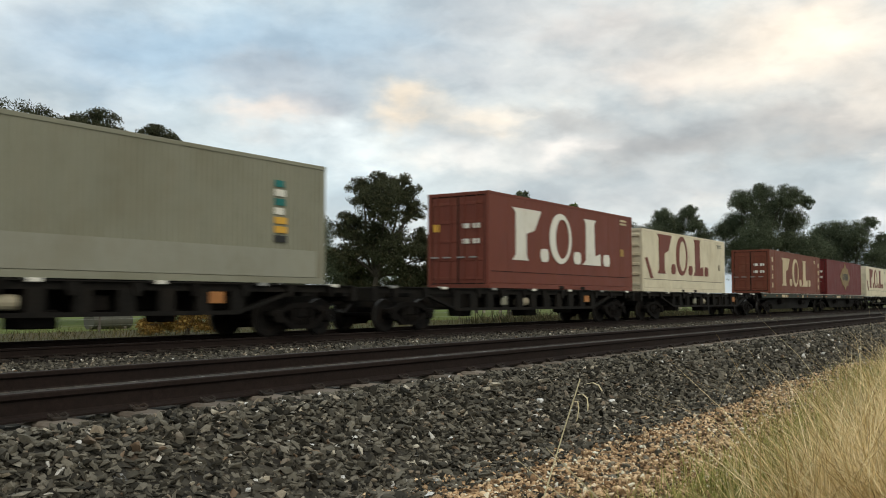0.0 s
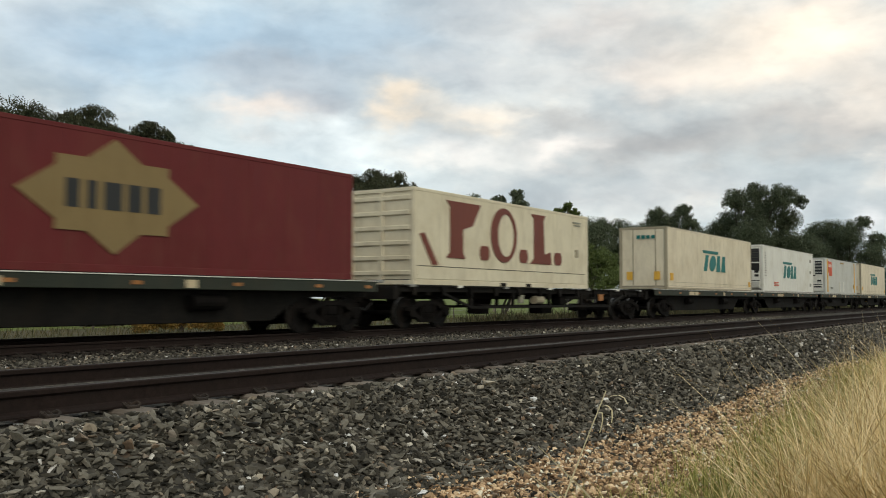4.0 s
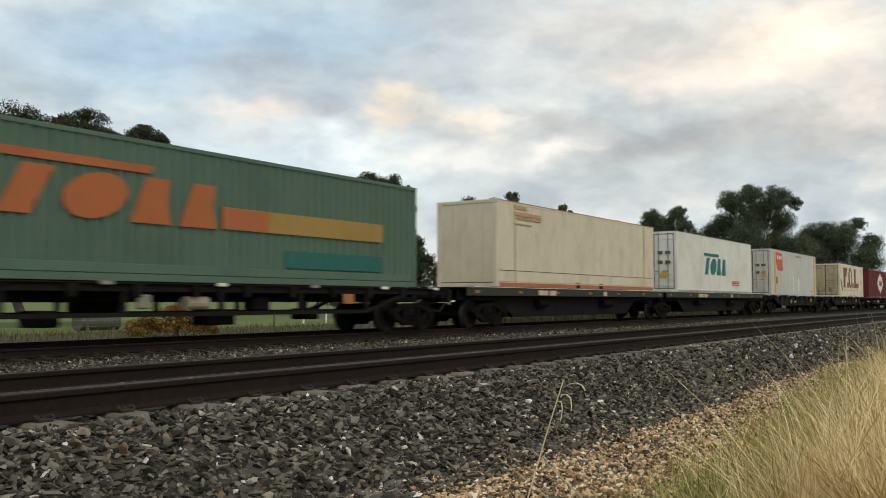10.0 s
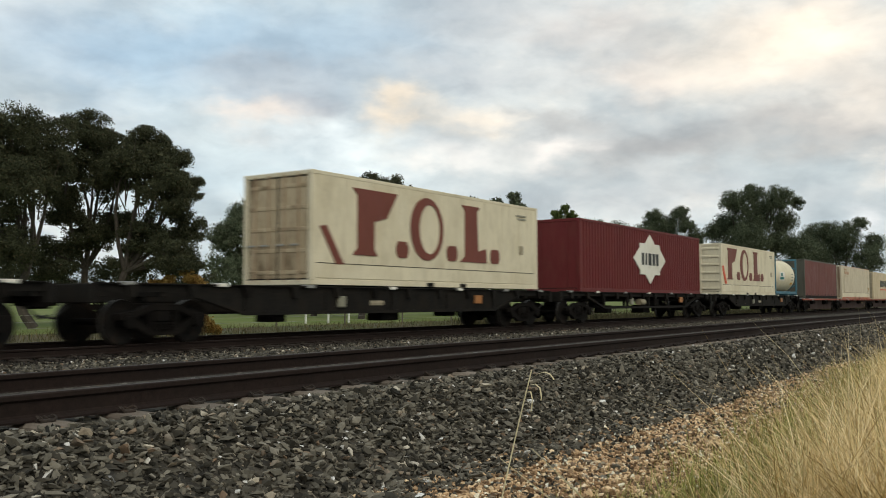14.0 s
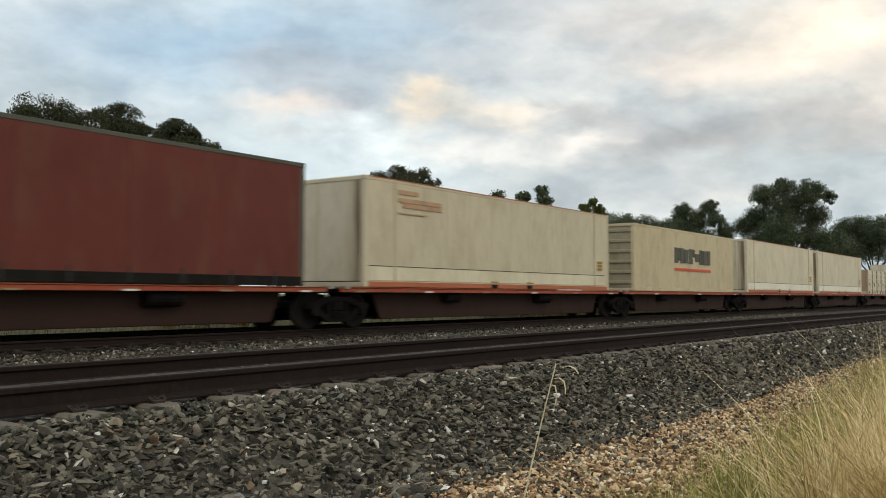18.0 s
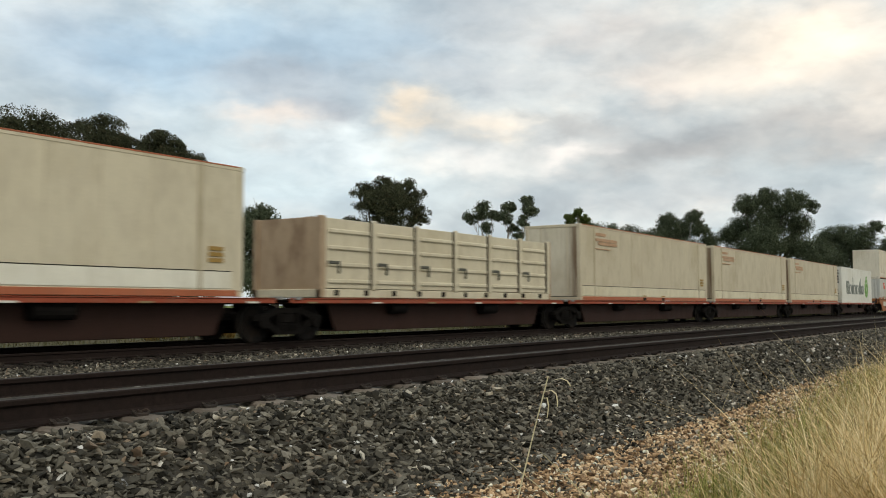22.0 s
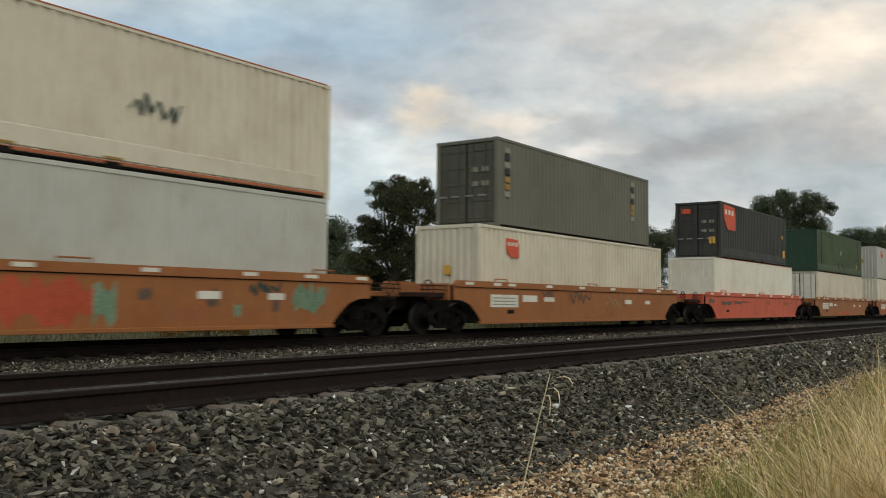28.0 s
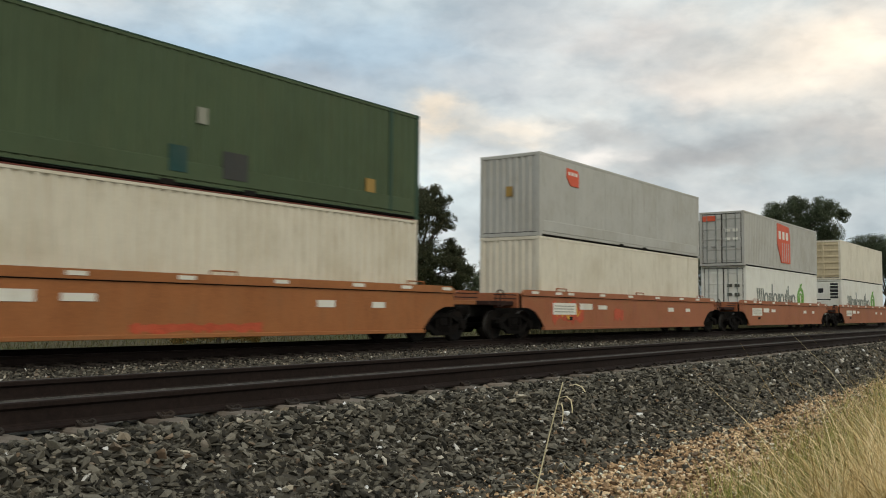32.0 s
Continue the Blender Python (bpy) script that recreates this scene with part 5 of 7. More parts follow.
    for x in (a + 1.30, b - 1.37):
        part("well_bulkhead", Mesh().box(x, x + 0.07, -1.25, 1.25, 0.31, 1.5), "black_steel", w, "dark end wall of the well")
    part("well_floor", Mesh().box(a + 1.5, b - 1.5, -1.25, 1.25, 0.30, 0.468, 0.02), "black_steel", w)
    for x, s in ((a, -1), (b, 1)):
        e = x + s * 1.55
        d = part("end_platform", Mesh().box(min(x - s * 0.3, e), max(x - s * 0.3, e), -1.1, 1.1, 1.08, 1.22, 0.02), color if s > 0 else "girder_rust", w)
        part("bulkhead", Mesh().box(min(x, x + s * 0.12), max(x, x + s * 0.12), -1.25, 1.25, 1.0, 1.5, 0.02), color, w)
        part("end_sill", Mesh().box(min(x, e), max(x, e), -0.35, 0.35, 0.72, 1.1, 0.03), "black_steel", w)
        for zz in (1.30, 1.42):
            part("hand_rail", Mesh().tube((x, -1.2, zz), (e - s * 0.1, -1.2, zz), 0.018, sides=6), "girder_rust", d)
        bogie(w, x + s * -0.05)
        coupler(w, e, s)
        if handwheel:
            hw = Mesh()
            n = 16
            cx, cz, r = x + s * 1.1, 1.30, 0.27
            for i in range(n):
                t0, t1 = 6.28319 * i / n, 6.28319 * (i + 1) / n
                hw.tube((cx + r * math.cos(t0), -1.22, cz + r * math.sin(t0)), (cx + r * math.cos(t1), -1.22, cz + r * math.sin(t1)), 0.02, sides=5)
            for i in range(3):
                t0 = math.pi * i / 3
                hw.tube((cx - r * math.cos(t0), -1.22, cz - r * math.sin(t0)), (cx + r * math.cos(t0), -1.22, cz + r * math.sin(t0)), 0.013, sides=5)
            part("brake_wheel", hw, "girder_rust", d, "rusty brake hand wheel")
    return w



# ---- what the train carries, from its head to its tail ----
def build_train():
    D1, D2, D3 = 1.285, 1.375, 1.075      # floor heights on black, green and red wagons
    # wagons
    for u0, u1, style in ((0.2, 18.6, "holes"), (19.0, 37.4, "holes"), (37.8, 56.6, "holes"), (92.4, 111.8, "truss"), (183.4, 202.4, "truss"), (239.6, 258.4, "plate"), (258.8, 278.6, "plate"),
                          (279.0, 297.6, "truss"), (298.0, 318.4, "plate")):
        skeleton_wagon(u0, u1, style)
    for u0, um, u1 in ((57.2, 74.9, 92.0), (112.3, 130.1, 147.6), (148.2, 165.2, 183.0), (202.9, 221.0, 239.2)):
        flat_wagon(u0, um, True, um - u0 + 0.0)
        flat_wagon(um, u1, False, True)
    red = [319.0, 333.2, 350.2, 365.4, 381.9, 398.4, 413.1, 429.5, 445.4, 461.6, 477.0]
    for i in range(10):
        last = i == 9
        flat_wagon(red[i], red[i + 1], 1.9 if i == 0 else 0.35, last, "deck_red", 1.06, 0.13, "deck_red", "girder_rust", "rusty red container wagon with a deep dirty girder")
    wells = ((477.3, "well_brown", "orange-brown well wagon with sprayed paint patches"), (498.7, "well_brown", "dirty orange-brown well wagon"), (520.1, "well_red", "faded red well wagon with scuffed sides"),
             (541.5, "well_brown", "orange-brown well wagon with white boards"), (562.9, "well_rust", "red-brown well wagon with bright sprayed patches"), (584.3, "well_rust", "red-brown well wagon far back"), (605.7, "well_rust", "red-brown well wagon at the far end"))
    patch = {0: (("graffiti", 5.4, 6.6, 0.34, 1.42), ("graffiti_red", 6.7, 11.3, 0.36, 1.38), ("graffiti", 11.3, 11.8, 0.36, 1.38), ("graffiti", 16.6, 17.6, 0.6, 1.40), ("scuffed_steel", 14.0, 14.3, 0.75, 1.2), ("scuffed_steel", 15.9, 16.1, 0.6, 1.0), ("scuffed_steel", 12.3, 12.6, 0.9, 1.2), ("well_rust", 13.0, 13.8, 0.45, 0.8), ("graffiti", 14.75, 14.95, 0.5, 0.95)),
             3: (("graffiti_red", 8.6, 12.0, 0.36, 0.62),), 4: (("graffiti_red", 3.7, 6.0, 0.4, 1.35), ("graffiti_red", 8.5, 9.3, 0.5, 1.2)),
             2: (("scuffed_steel", 2.1, 3.0, 1.0, 1.30), ("scuffed_steel", 4.0, 5.6, 0.92, 1.2), ("scuffed_steel", 6.05, 7.15, 0.98, 1.2), ("scuffed_steel", 7.5, 8.3, 1.07, 1.2), ("black_steel", 5.4, 8.7, 1.12, 1.16), ("well_rust", 11.6, 12.5, 0.94, 1.27),
                 ("scuffed_steel", 14.2, 14.7, 1.14, 1.2), ("well_brown", 15.2, 16.4, 0.9, 1.25), ("scuffed_steel", 16.8, 17.3, 1.1, 1.18))}
    sprayed = {0: ((16.5, 0.7, 1.2, 0.65, "graffiti"), (15.2, 1.05, 0.9, 0.3, "teal_dark"), ),
               1: ((12.0, 0.75, 2.6, 0.6, "mark_mud"), (9.0, 0.95, 1.7, 0.45, "scuffed_steel"), (6.9, 1.1, 0.9, 0.3, "scuffed_steel")), 4: ((4.0, 0.6, 1.8, 0.6, "mark_yellow"),)}
    for i, (u, col, lab) in enumerate(wells):
        well_wagon(u + 0.15, u + 21.25, col, lab, patch.get(i, ()), i % 2 == 0 or i == 1, i != 2, sprayed.get(i, ()))

    # containers
    c = container(2.55, 14.63, D1, 2.99, "khaki", "ribbed", "folded", "olive-grey ribbed container with a paler lower band", ledge=False)
    part("pale_band", Mesh().box(0.3, 14.3, -0.004, 0.012, 0.16, 0.82, 0.004), "khaki_light", c, "paler lower band")
    for i, (m, w) in enumerate((("mark_teal", 0.3), ("mark_white", 0.34), ("mark_teal", 0.34), ("mark_white", 0.3), ("mark_yellow", 0.4), ("mark_yellow", 0.4), ("mark_dark", 0.4))):
        plate(c, 12.83, 12.83 + w, 2.3 - i * 0.22, 2.46 - i * 0.22, m, "label_bar")
    c = container(25.08, 11.9, D1, 3.2, "red_brown", "sheet", "doors", "red-brown steel container with large pale slab marks", ledge=True)
    slab_mark(c, 1.65, 0.98, 2.78, "mark_white", 1.0)
    end_plate(c, 1.95, 2.2, 1.9, 2.15, "mark_yellow", "yellow_plate")
    for zz in (2.78, 2.92):
        plate(c, 10.6, 11.25, zz, zz + 0.08, "tan", "label_bar")
    plate(c, 10.6, 10.95, 1.45, 1.75, "mark_ochre", "ochre_plate")
    c = container(38.15, 11.85, D1, 2.83, "cream_light", "sheet", "ribs", "off-white container with large red-brown slab marks", ledge=True)
    slab_mark(c, 1.9, 0.85, 2.68, "mark_brown", 0.9)
    plate(c, 10.7, 10.95, 1.2, 1.5, "grimy_post", "small_plate")
    plate(c, 10.5, 11.15, 2.52, 2.58, "khaki_light", "label_bar")
    plate(c, 10.6, 11.15, 2.42, 2.47, "khaki_light", "label_bar")
    shape(c, [(0.3, 1.5), (0.55, 1.55), (1.25, 0.62), (0.95, 0.6)], "mark_brown", "slash_mark")
    c = container(59.3, 14.4, D2, 2.78, "orange_brown", "sheet", "doors", "orange-brown container with large tan slab marks", posts=True)
    slab_mark(c, 3.1, 0.5, 2.35, "tan", 1.02)
    for k in range(4):
        for a in (0.52, 13.65):
            plate(c, a, a + 0.22, 0.35 + k * 0.55, 0.66 + k * 0.55, "tan", "label_bar")
    for zz in (2.28, 2.40):
        plate(c, 12.3, 12.75, zz, zz + 0.07, "tan", "label_bar")
    c = container(76.2, 14.5, D2, 2.8, "maroon", "sheet", "doors", "deep maroon container with a gold diamond emblem")
    star_mark(c, 7.15, 1.5, 2.1, 1.15, "mark_gold", "mark_dark")
    c = container(93.45, 11.85, D1, 2.87, "cream_light", "sheet", "ribs", "off-white container with red-brown slab marks", ledge=True)
    slab_mark(c, 1.8, 0.85, 2.62, "mark_brown", 0.98)
    plate(c, 10.7, 10.95, 1.2, 1.5, "grimy_post", "small_plate")
    plate(c, 10.5, 11.15, 2.52, 2.58, "khaki_light", "label_bar")
    plate(c, 10.6, 11.15, 2.42, 2.47, "khaki_light", "label_bar")
    shape(c, [(0.3, 1.5), (0.55, 1.55), (1.25, 0.62), (0.95, 0.6)], "mark_brown", "slash_mark")
    for u, z in ((114.15, D2), (166.6, D2)):
        c = container(u, 14.6, z, 3.03, "cream", "sheet", "plain", "cream container with a slanted dark green mark", frame="grimy_post")
        for zz in (0.155, 0.34):
            part("panel_seam", Mesh().box(0.2, 14.4, 0.002, 0.02, zz, zz + 0.012), "grimy_post", c, "dirty seam along the side")
        slanted_mark(c, 5.4, 9.4, 1.02, 2.12, "mark_teal")
        plate(c, 0.45, 0.85, 0.42, 0.78, "mark_yellow", "yellow_patch")
        plate(c, 13.9, 14.25, 0.25, 0.55, "mark_yellow", "yellow_patch")
        for a in (0.3, 0.55, 0.8, 1.05):
            end_plate(c, a + 0.3, a + 0.48, 2.45, 2.62, "mark_teal", "green_bar")
        for a in (0.35, 1.75):
            end_plate(c, a, a + 0.3, 0.45, 0.85, "mark_yellow", "yellow_patch")
    c = container(131.45, 14.35, D2, 3.02, "white", "smooth", "louvred", "white refrigerated container with a slanted blue-green mark", rail="rail_grey")
    slanted_mark(c, 5.1, 8.95, 0.98, 2.1, "mark_teal")
    for k in range(3):
        plate(c, 2.65, 3.8, 0.42 + k * 0.1, 0.47 + k * 0.1, "mark_red", "red_line")
    for k in range(10):
        plate(c, 0.42, 0.72, 1.05 + k * 0.16, 1.09 + k * 0.16, "soft_grey", "label_bar")
    for zz in (0.5, 1.45, 2.3):
        plate(c, 13.2, 13.6, zz, zz + 0.22, "khaki_light", "label_bar")
    c = container(150.25, 13.85, D2, 2.92, "white_grey", "smooth", "cooler", "pale grey refrigerated container with orange end stripes", rail="silver_grey")
    shield_mark(c, 1.15, 2.68, 1.5, 1.2)
    for a in (0.80, 12.60):
        plate(c, a, a + 0.32, 0.14, 2.82, "mark_yellow", "orange_stripe", y=-0.002)
    plate(c, 6.3, 7.75, 2.62, 2.72, "mark_ochre", "ochre_bar")
    for a in (5.6, 7.3):
        plate(c, a, a + 0.5, 0.2, 1.05, "white", "white_patch")
    plate(c, 12.1, 12.4, 0.5, 0.9, "mark_ochre", "ochre_plate")
    for k in range(2):
        plate(c, 2.15, 2.95, 0.40 + 0.09 * k, 0.45 + 0.09 * k, "soft_grey", "label_bar")
    # the darker end paint carries the shade on the face turned from the sun
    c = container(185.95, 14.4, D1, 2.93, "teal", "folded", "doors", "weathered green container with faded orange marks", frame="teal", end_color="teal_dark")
    slanted_mark(c, 1.4, 6.85, 1.2, 2.4, "mark_orange")
    plate(c, 6.85, 12.75, 1.22, 1.72, "mark_ochre", "ochre_band")
    plate(c, 6.85, 8.3, 1.24, 1.7, "mark_orange", "orange_band", y=-0.012)
    plate(c, 8.9, 12.75, 0.40, 0.82, "patch_teal", "green_patch")
    part("lower_panel", Mesh().box(0.2, 14.1, -0.003, 0.02, 0.16, 0.36, 0.01), "teal", c)
    c = container(205.0, 14.6, D2, 2.98, "cream_dull", "sheet", "plain", "plain dirty cream container with faded orange lettering bars", rail="rail_rust", posts=True, ledge=True)
    faded_mark(c, 1.2, 2.85)
    c = container(222.8, 13.6, D2, 3.03, "white", "smooth", "doors", "white refrigerated container with a slanted blue-green mark", rail="rail_grey")
    slanted_mark(c, 4.3, 8.3, 0.96, 2.12, "mark_teal")
    for k in range(3):
        plate(c, 9.4, 10.9, 0.42 + k * 0.1, 0.47 + k * 0.1, "mark_red", "red_line")
    end_plate(c, 0.55, 0.85, 0.7, 1.0, "mark_yellow", "yellow_plate")
    c = container(241.2, 14.05, D1 + 0.02, 3.10, "white_grey", "smooth", "doors", "pale grey container with orange corner stripes and a red emblem", rail="silver_grey")
    shield_mark(c, 1.46, 2.95, 1.75, 1.25)
    for a in (0.95, 13.3):
        plate(c, a, a + 0.34, 0.14, 2.95, "mark_yellow", "orange_stripe", y=-0.002)
    for a in (5.96, 7.58):
        plate(c, a, a + 0.6, 0.34, 1.34, "white", "white_patch")
    plate(c, 1.40, 1.80, 0.78, 1.24, "mark_ochre", "ochre_plate")
    plate(c, 11.85, 12.65, 0.3, 0.38, "mark_red", "red_line")
    plate(c, 7.2, 9.0, 2.80, 2.90, "mark_ochre", "ochre_bar")
    end_shape(c, [(1.35, 2.5), (2.2, 2.5), (2.2, 2.15), (1.9, 1.95), (1.35, 1.95)], "mark_red", "red_emblem")
    end_plate(c, 0.35, 0.6, 1.2, 1.6, "mark_yellow", "yellow_plate")
    c = container(265.25, 12.05, D1 + 0.02, 2.93, "cream_light", "sheet", "doors", "off-white container with large red-brown marks and grimy doors", end_color="stained_door", ledge=True)
    slab_mark(c, 1.7, 0.82, 2.62, "mark_brown", 0.97)
    plate(c, 10.7, 10.95, 1.2, 1.5, "grimy_post", "small_plate")
    plate(c, 10.5, 11.15, 2.52, 2.58, "khaki_light", "label_bar")
    plate(c, 10.6, 11.15, 2.42, 2.47, "khaki_light", "label_bar")
    shape(c, [(0.3, 1.5), (0.55, 1.55), (1.25, 0.55), (0.95, 0.53)], "mark_brown", "slash_mark")
    c = container(280.85, 14.63, D1 - 0.03, 2.93, "maroon", "folded", "plain", "deep maroon container with a white diamond emblem")
    star_mark(c, 7.5, 1.55, 2.0, 1.15, "mark_white", "mark_dark")
    c = container(299.3, 11.8, D1 - 0.03, 2.9, "cream_light", "sheet", "ribs", "off-white container with large red-brown slab marks", ledge=True)
    slab_mark(c, 1.15, 0.87, 2.68, "mark_brown", 0.98)
    plate(c, 10.7, 10.95, 1.2, 1.5, "grimy_post", "small_plate")
    plate(c, 10.5, 11.15, 2.52, 2.58, "khaki_light", "label_bar")
    plate(c, 10.6, 11.15, 2.42, 2.47, "khaki_light", "label_bar")
    shape(c, [(0.1, 1.6), (0.35, 1.65), (0.95, 0.62), (0.65, 0.6)], "mark_red", "slash_mark")
    tank_container(311.32, D1)
    c = container(319.95, 12.19, D3, 2.97, "curtain_red", "curtain", "plain", "maroon curtain-sided container with a grey front", frame="soft_grey", rail="soft_grey", end_color="soft_grey")
    part("lower_rail", Mesh().box(0.1, 12.1, -0.005, 0.01, 0.004, 0.22, 0.004), "black_steel", c, "dark sill under the curtain")
    for k in range(9):
        part("strap", Mesh().box(0.8 + k * 1.3, 0.85 + k * 1.3, -0.006, 0.012, 0.02, 0.34), "mark_dark", c)
    for u, L, f in ((334.35, 14.7, 1), (366.65, 14.6, 0), (382.65, 14.45, 0), (414.3, 14.65, 1), (430.15, 14.7, 1), (445.95, 14.85, 1)):
        c = container(u, L, D3, 2.95, "cream_dirty" if f else "cream_dull", "sheet", "plain", "plain dirty cream container with a raised lower panel", end_color="streaked_end", rail="rail_rust", posts=True, ledge=True, band="cream_light" if f else "bright_white")
        if f:
            faded_mark(c, 1.42, 2.68)
        for a, b in ((L - 1.0, L - 0.6),):
            for k in range(3):
                plate(c, a, b, 0.75 + k * 0.13, 0.84 + k * 0.13, "mark_ochre", "label_bar")
    c = container(351.5, 12.75, D3, 2.83, "tan", "smooth", "ribs", "tan container with a ribbed rusty end and dark bars", end_color="grimy_post")
    for a, w, lo, hi in ((0.0, 0.42, 1.3, 2.0), (0.5, 0.16, 1.42, 2.0), (0.72, 0.42, 1.3, 2.0), (1.22, 0.48, 1.32, 1.95), (1.82, 0.45, 1.3, 2.0), (2.35, 0.2, 1.62, 2.0), (2.62, 0.5, 1.42, 1.8), (3.2, 0.18, 1.3, 2.0), (3.46, 0.16, 1.3, 2.0), (3.7, 0.46, 1.3, 1.98), (4.26, 0.42, 1.3, 2.0)):
        plate(c, 4.5 + a, 4.5 + a + w, lo, hi, "soft_grey", "dark_bar")
    plate(c, 4.5, 9.25, 0.95, 1.07, "mark_red", "red_bar")
    drop_side_box(399.7, 12.2, D3)
    c = container(462.5, 13.4, D3 - 0.02, 2.97, "white", "smooth", "cooler", "white refrigerated container with a grey mark and a green emblem")
    grocery_mark(c, 1.7, 0.75, 7.9, 1.35)
    LOW = 0.47
    box = "white box container low in its well wagon"
    c = container(480.6, 14.7, LOW, 2.996, "white_grey", "ribbed", "folded", box)
    shield_mark(c, 1.85, 2.6, 0.9, 0.6)
    c = container(480.6, 14.75, 3.47, 2.88, "pale_cream", "folded", "plain", "cream folded-steel container with rusty rails, on a grey-white one", rail="rail_rust", posts=True, ledge=True)
    scrawl(c, 8.9, 1.15, 1.3, 0.45, "teal_dark", 8, -0.006)
    c = container(502.1, 14.63, LOW, 2.936, "pale_cream", "folded", "folded", "white folded-steel container low in its well wagon")
    shield_mark(c, 1.64, 2.58, 0.8, 0.62)
    end_plate(c, 1.05, 1.3, 1.35, 1.65, "mark_yellow", "yellow_plate")
    # shade on the doors is painted in: soft_grey is darker than the sides
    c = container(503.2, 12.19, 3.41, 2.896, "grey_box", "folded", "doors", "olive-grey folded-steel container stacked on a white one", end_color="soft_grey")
    for x0, w in ((0.45, 0.5), (10.33, 0.5)):
        for i, m in enumerate(("khaki_light", "mark_dark", "khaki_light", "mark_dark", "mark_ochre", "mark_ochre", "khaki_light")):
            plate(c, x0, x0 + w * 0.6, 2.42 - i * 0.24, 2.6 - i * 0.24, m, "label_bar")
    c = container(523.65, 14.5, LOW, 2.916, "bright_white", "smooth", "plain", "white container low in a red well wagon", rail="rail_rust")
    c = container(524.7, 12.22, 3.39, 2.94, "charcoal", "folded", "doors", "charcoal folded-steel container with a red emblem", ledge=True)
    shield_mark(c, 0.47, 2.82, 1.85, 1.3)
    plate(c, 11.4, 11.75, 0.5, 0.95, "mark_yellow", "yellow_plate")
    plate(c, 11.1, 11.5, 1.65, 1.85, "mark_ochre", "ochre_plate")
    end_plate(c, 0.3, 0.62, 0.75, 1.1, "mark_yellow", "yellow_plate")
    end_plate(c, 1.6, 2.1, 2.35, 2.6, "mark_red", "red_emblem")
    c = container(544.8, 14.65, LOW, 2.936, "pale_cream", "folded", "doors", "cream folded-steel container with barred doors", end_color="white", rail="mark_brown")
    # side paint lighter than the end's, for the light it reflects
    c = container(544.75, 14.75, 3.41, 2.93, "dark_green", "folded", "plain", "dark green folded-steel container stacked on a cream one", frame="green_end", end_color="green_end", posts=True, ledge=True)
    for x0, x1, z0, z1, m in ((7.1, 7.35, 1.4, 1.75, "khaki_light"), (6.4, 6.85, 0.3, 0.85, "teal_dark"), (7.8, 8.5, 0.3, 0.9, "charcoal"), (12.5, 12.85, 0.55, 0.9, "mark_ochre")):
        plate(c, x0, x1, z0, z1, m, "paint_patch")
    c = container(566.15, 14.65, LOW, 2.996, "pale_cream", "smooth", "folded", "white container low in its well wagon", posts=True)
    c = container(566.15, 14.8, 3.47, 2.88, "silver_grey", "smooth", "folded", "silver-grey container stacked on a white one", ledge=True)
    shield_mark(c, 1.9, 2.55, 0.9, 0.62)
    end_plate(c, 1.1, 1.35, 1.4, 1.75, "mark_ochre", "ochre_plate")
    c = container(587.7, 14.4, LOW, 2.976, "white", "smooth", "doors", "white container with a grey mark and a green emblem")
    grocery_mark(c, 1.8, 0.95, 7.6, 1.1)
    c = container(587.5, 14.75, 3.45, 2.92, "silver_grey", "folded", "doors", "grey container with a tall red striped emblem")
    end_plate(c, 1.55, 2.25, 2.42, 2.7, "mark_red", "red_emblem")
    shield_mark(c, 5.9, 2.75, 2.6, 2.3)
    c = container(608.9, 14.6, LOW, 2.946, "white", "smooth", "cooler", "white refrigerated container low in its well wagon")
    grocery_mark(c, 1.8, 0.95, 7.6, 1.1)
    c = container(608.85, 14.75, 3.42, 2.85, "pale_cream", "smooth", "ribs", "cream container with a rusty ribbed end, on a white one", end_color="tan")


def grocery_mark(c, x, z, w, h):
    """A row of slim grey bars and ovals with a green leafy emblem after it."""
    m = Mesh()
    for a in (0.22, 0.44, 0.62, 0.93):
        for pts in ring(x + a * w, z + 0.30 * h, 0.048 * w, 0.31 * h, 0.017 * w):
            m.prism(pts, -0.014, 0.014)
    part("grey_oval", m, "mark_slate", c, "slim grey painted ovals")
    for a, lean, k in ((0.0, 0.03, 0.8), (0.045, 0.03, 0.8), (0.09, 0.03, 0.8), (0.135, 0.03, 0.8), (0.29, 0.0, 0.6), (0.325, 0.0, 0.6), (0.36, 0.0, 1.05),
                       (0.51, 0.0, 0.6), (0.545, 0.0, 0.6), (0.70, 0.0, 0.6), (0.74, 0.0, 0.85), (0.78, 0.0, 1.05), (0.82, 0.0, 0.55), (0.86, 0.0, 0.55)):
        shape(c, [(x + (a + lean) * w, z), (x + (a + lean + 0.017) * w, z), (x + (a + 0.017) * w, z + k * h), (x + a * w, z + k * h)], "mark_slate", "grey_bar", "slim grey painted stroke")
    m = Mesh()
    for pts in ring(x + 1.14 * w, z + 0.42 * h, 0.095 * w, 0.62 * h, 0.036 * w) + ring(x + 1.14 * w, z + 0.38 * h, 0.042 * w, 0.34 * h, 0.018 * w):
        m.prism(pts, -0.014, 0.014)
    part("green_emblem", m, "mark_green", c, "round green leafy emblem")
    shape(c, [(x + 1.12 * w, z + 1.03 * h), (x + 1.15 * w, z + 1.03 * h), (x + 1.19 * w, z + 1.26 * h), (x + 1.13 * w, z + 1.2 * h)], "mark_green", "green_leaf")


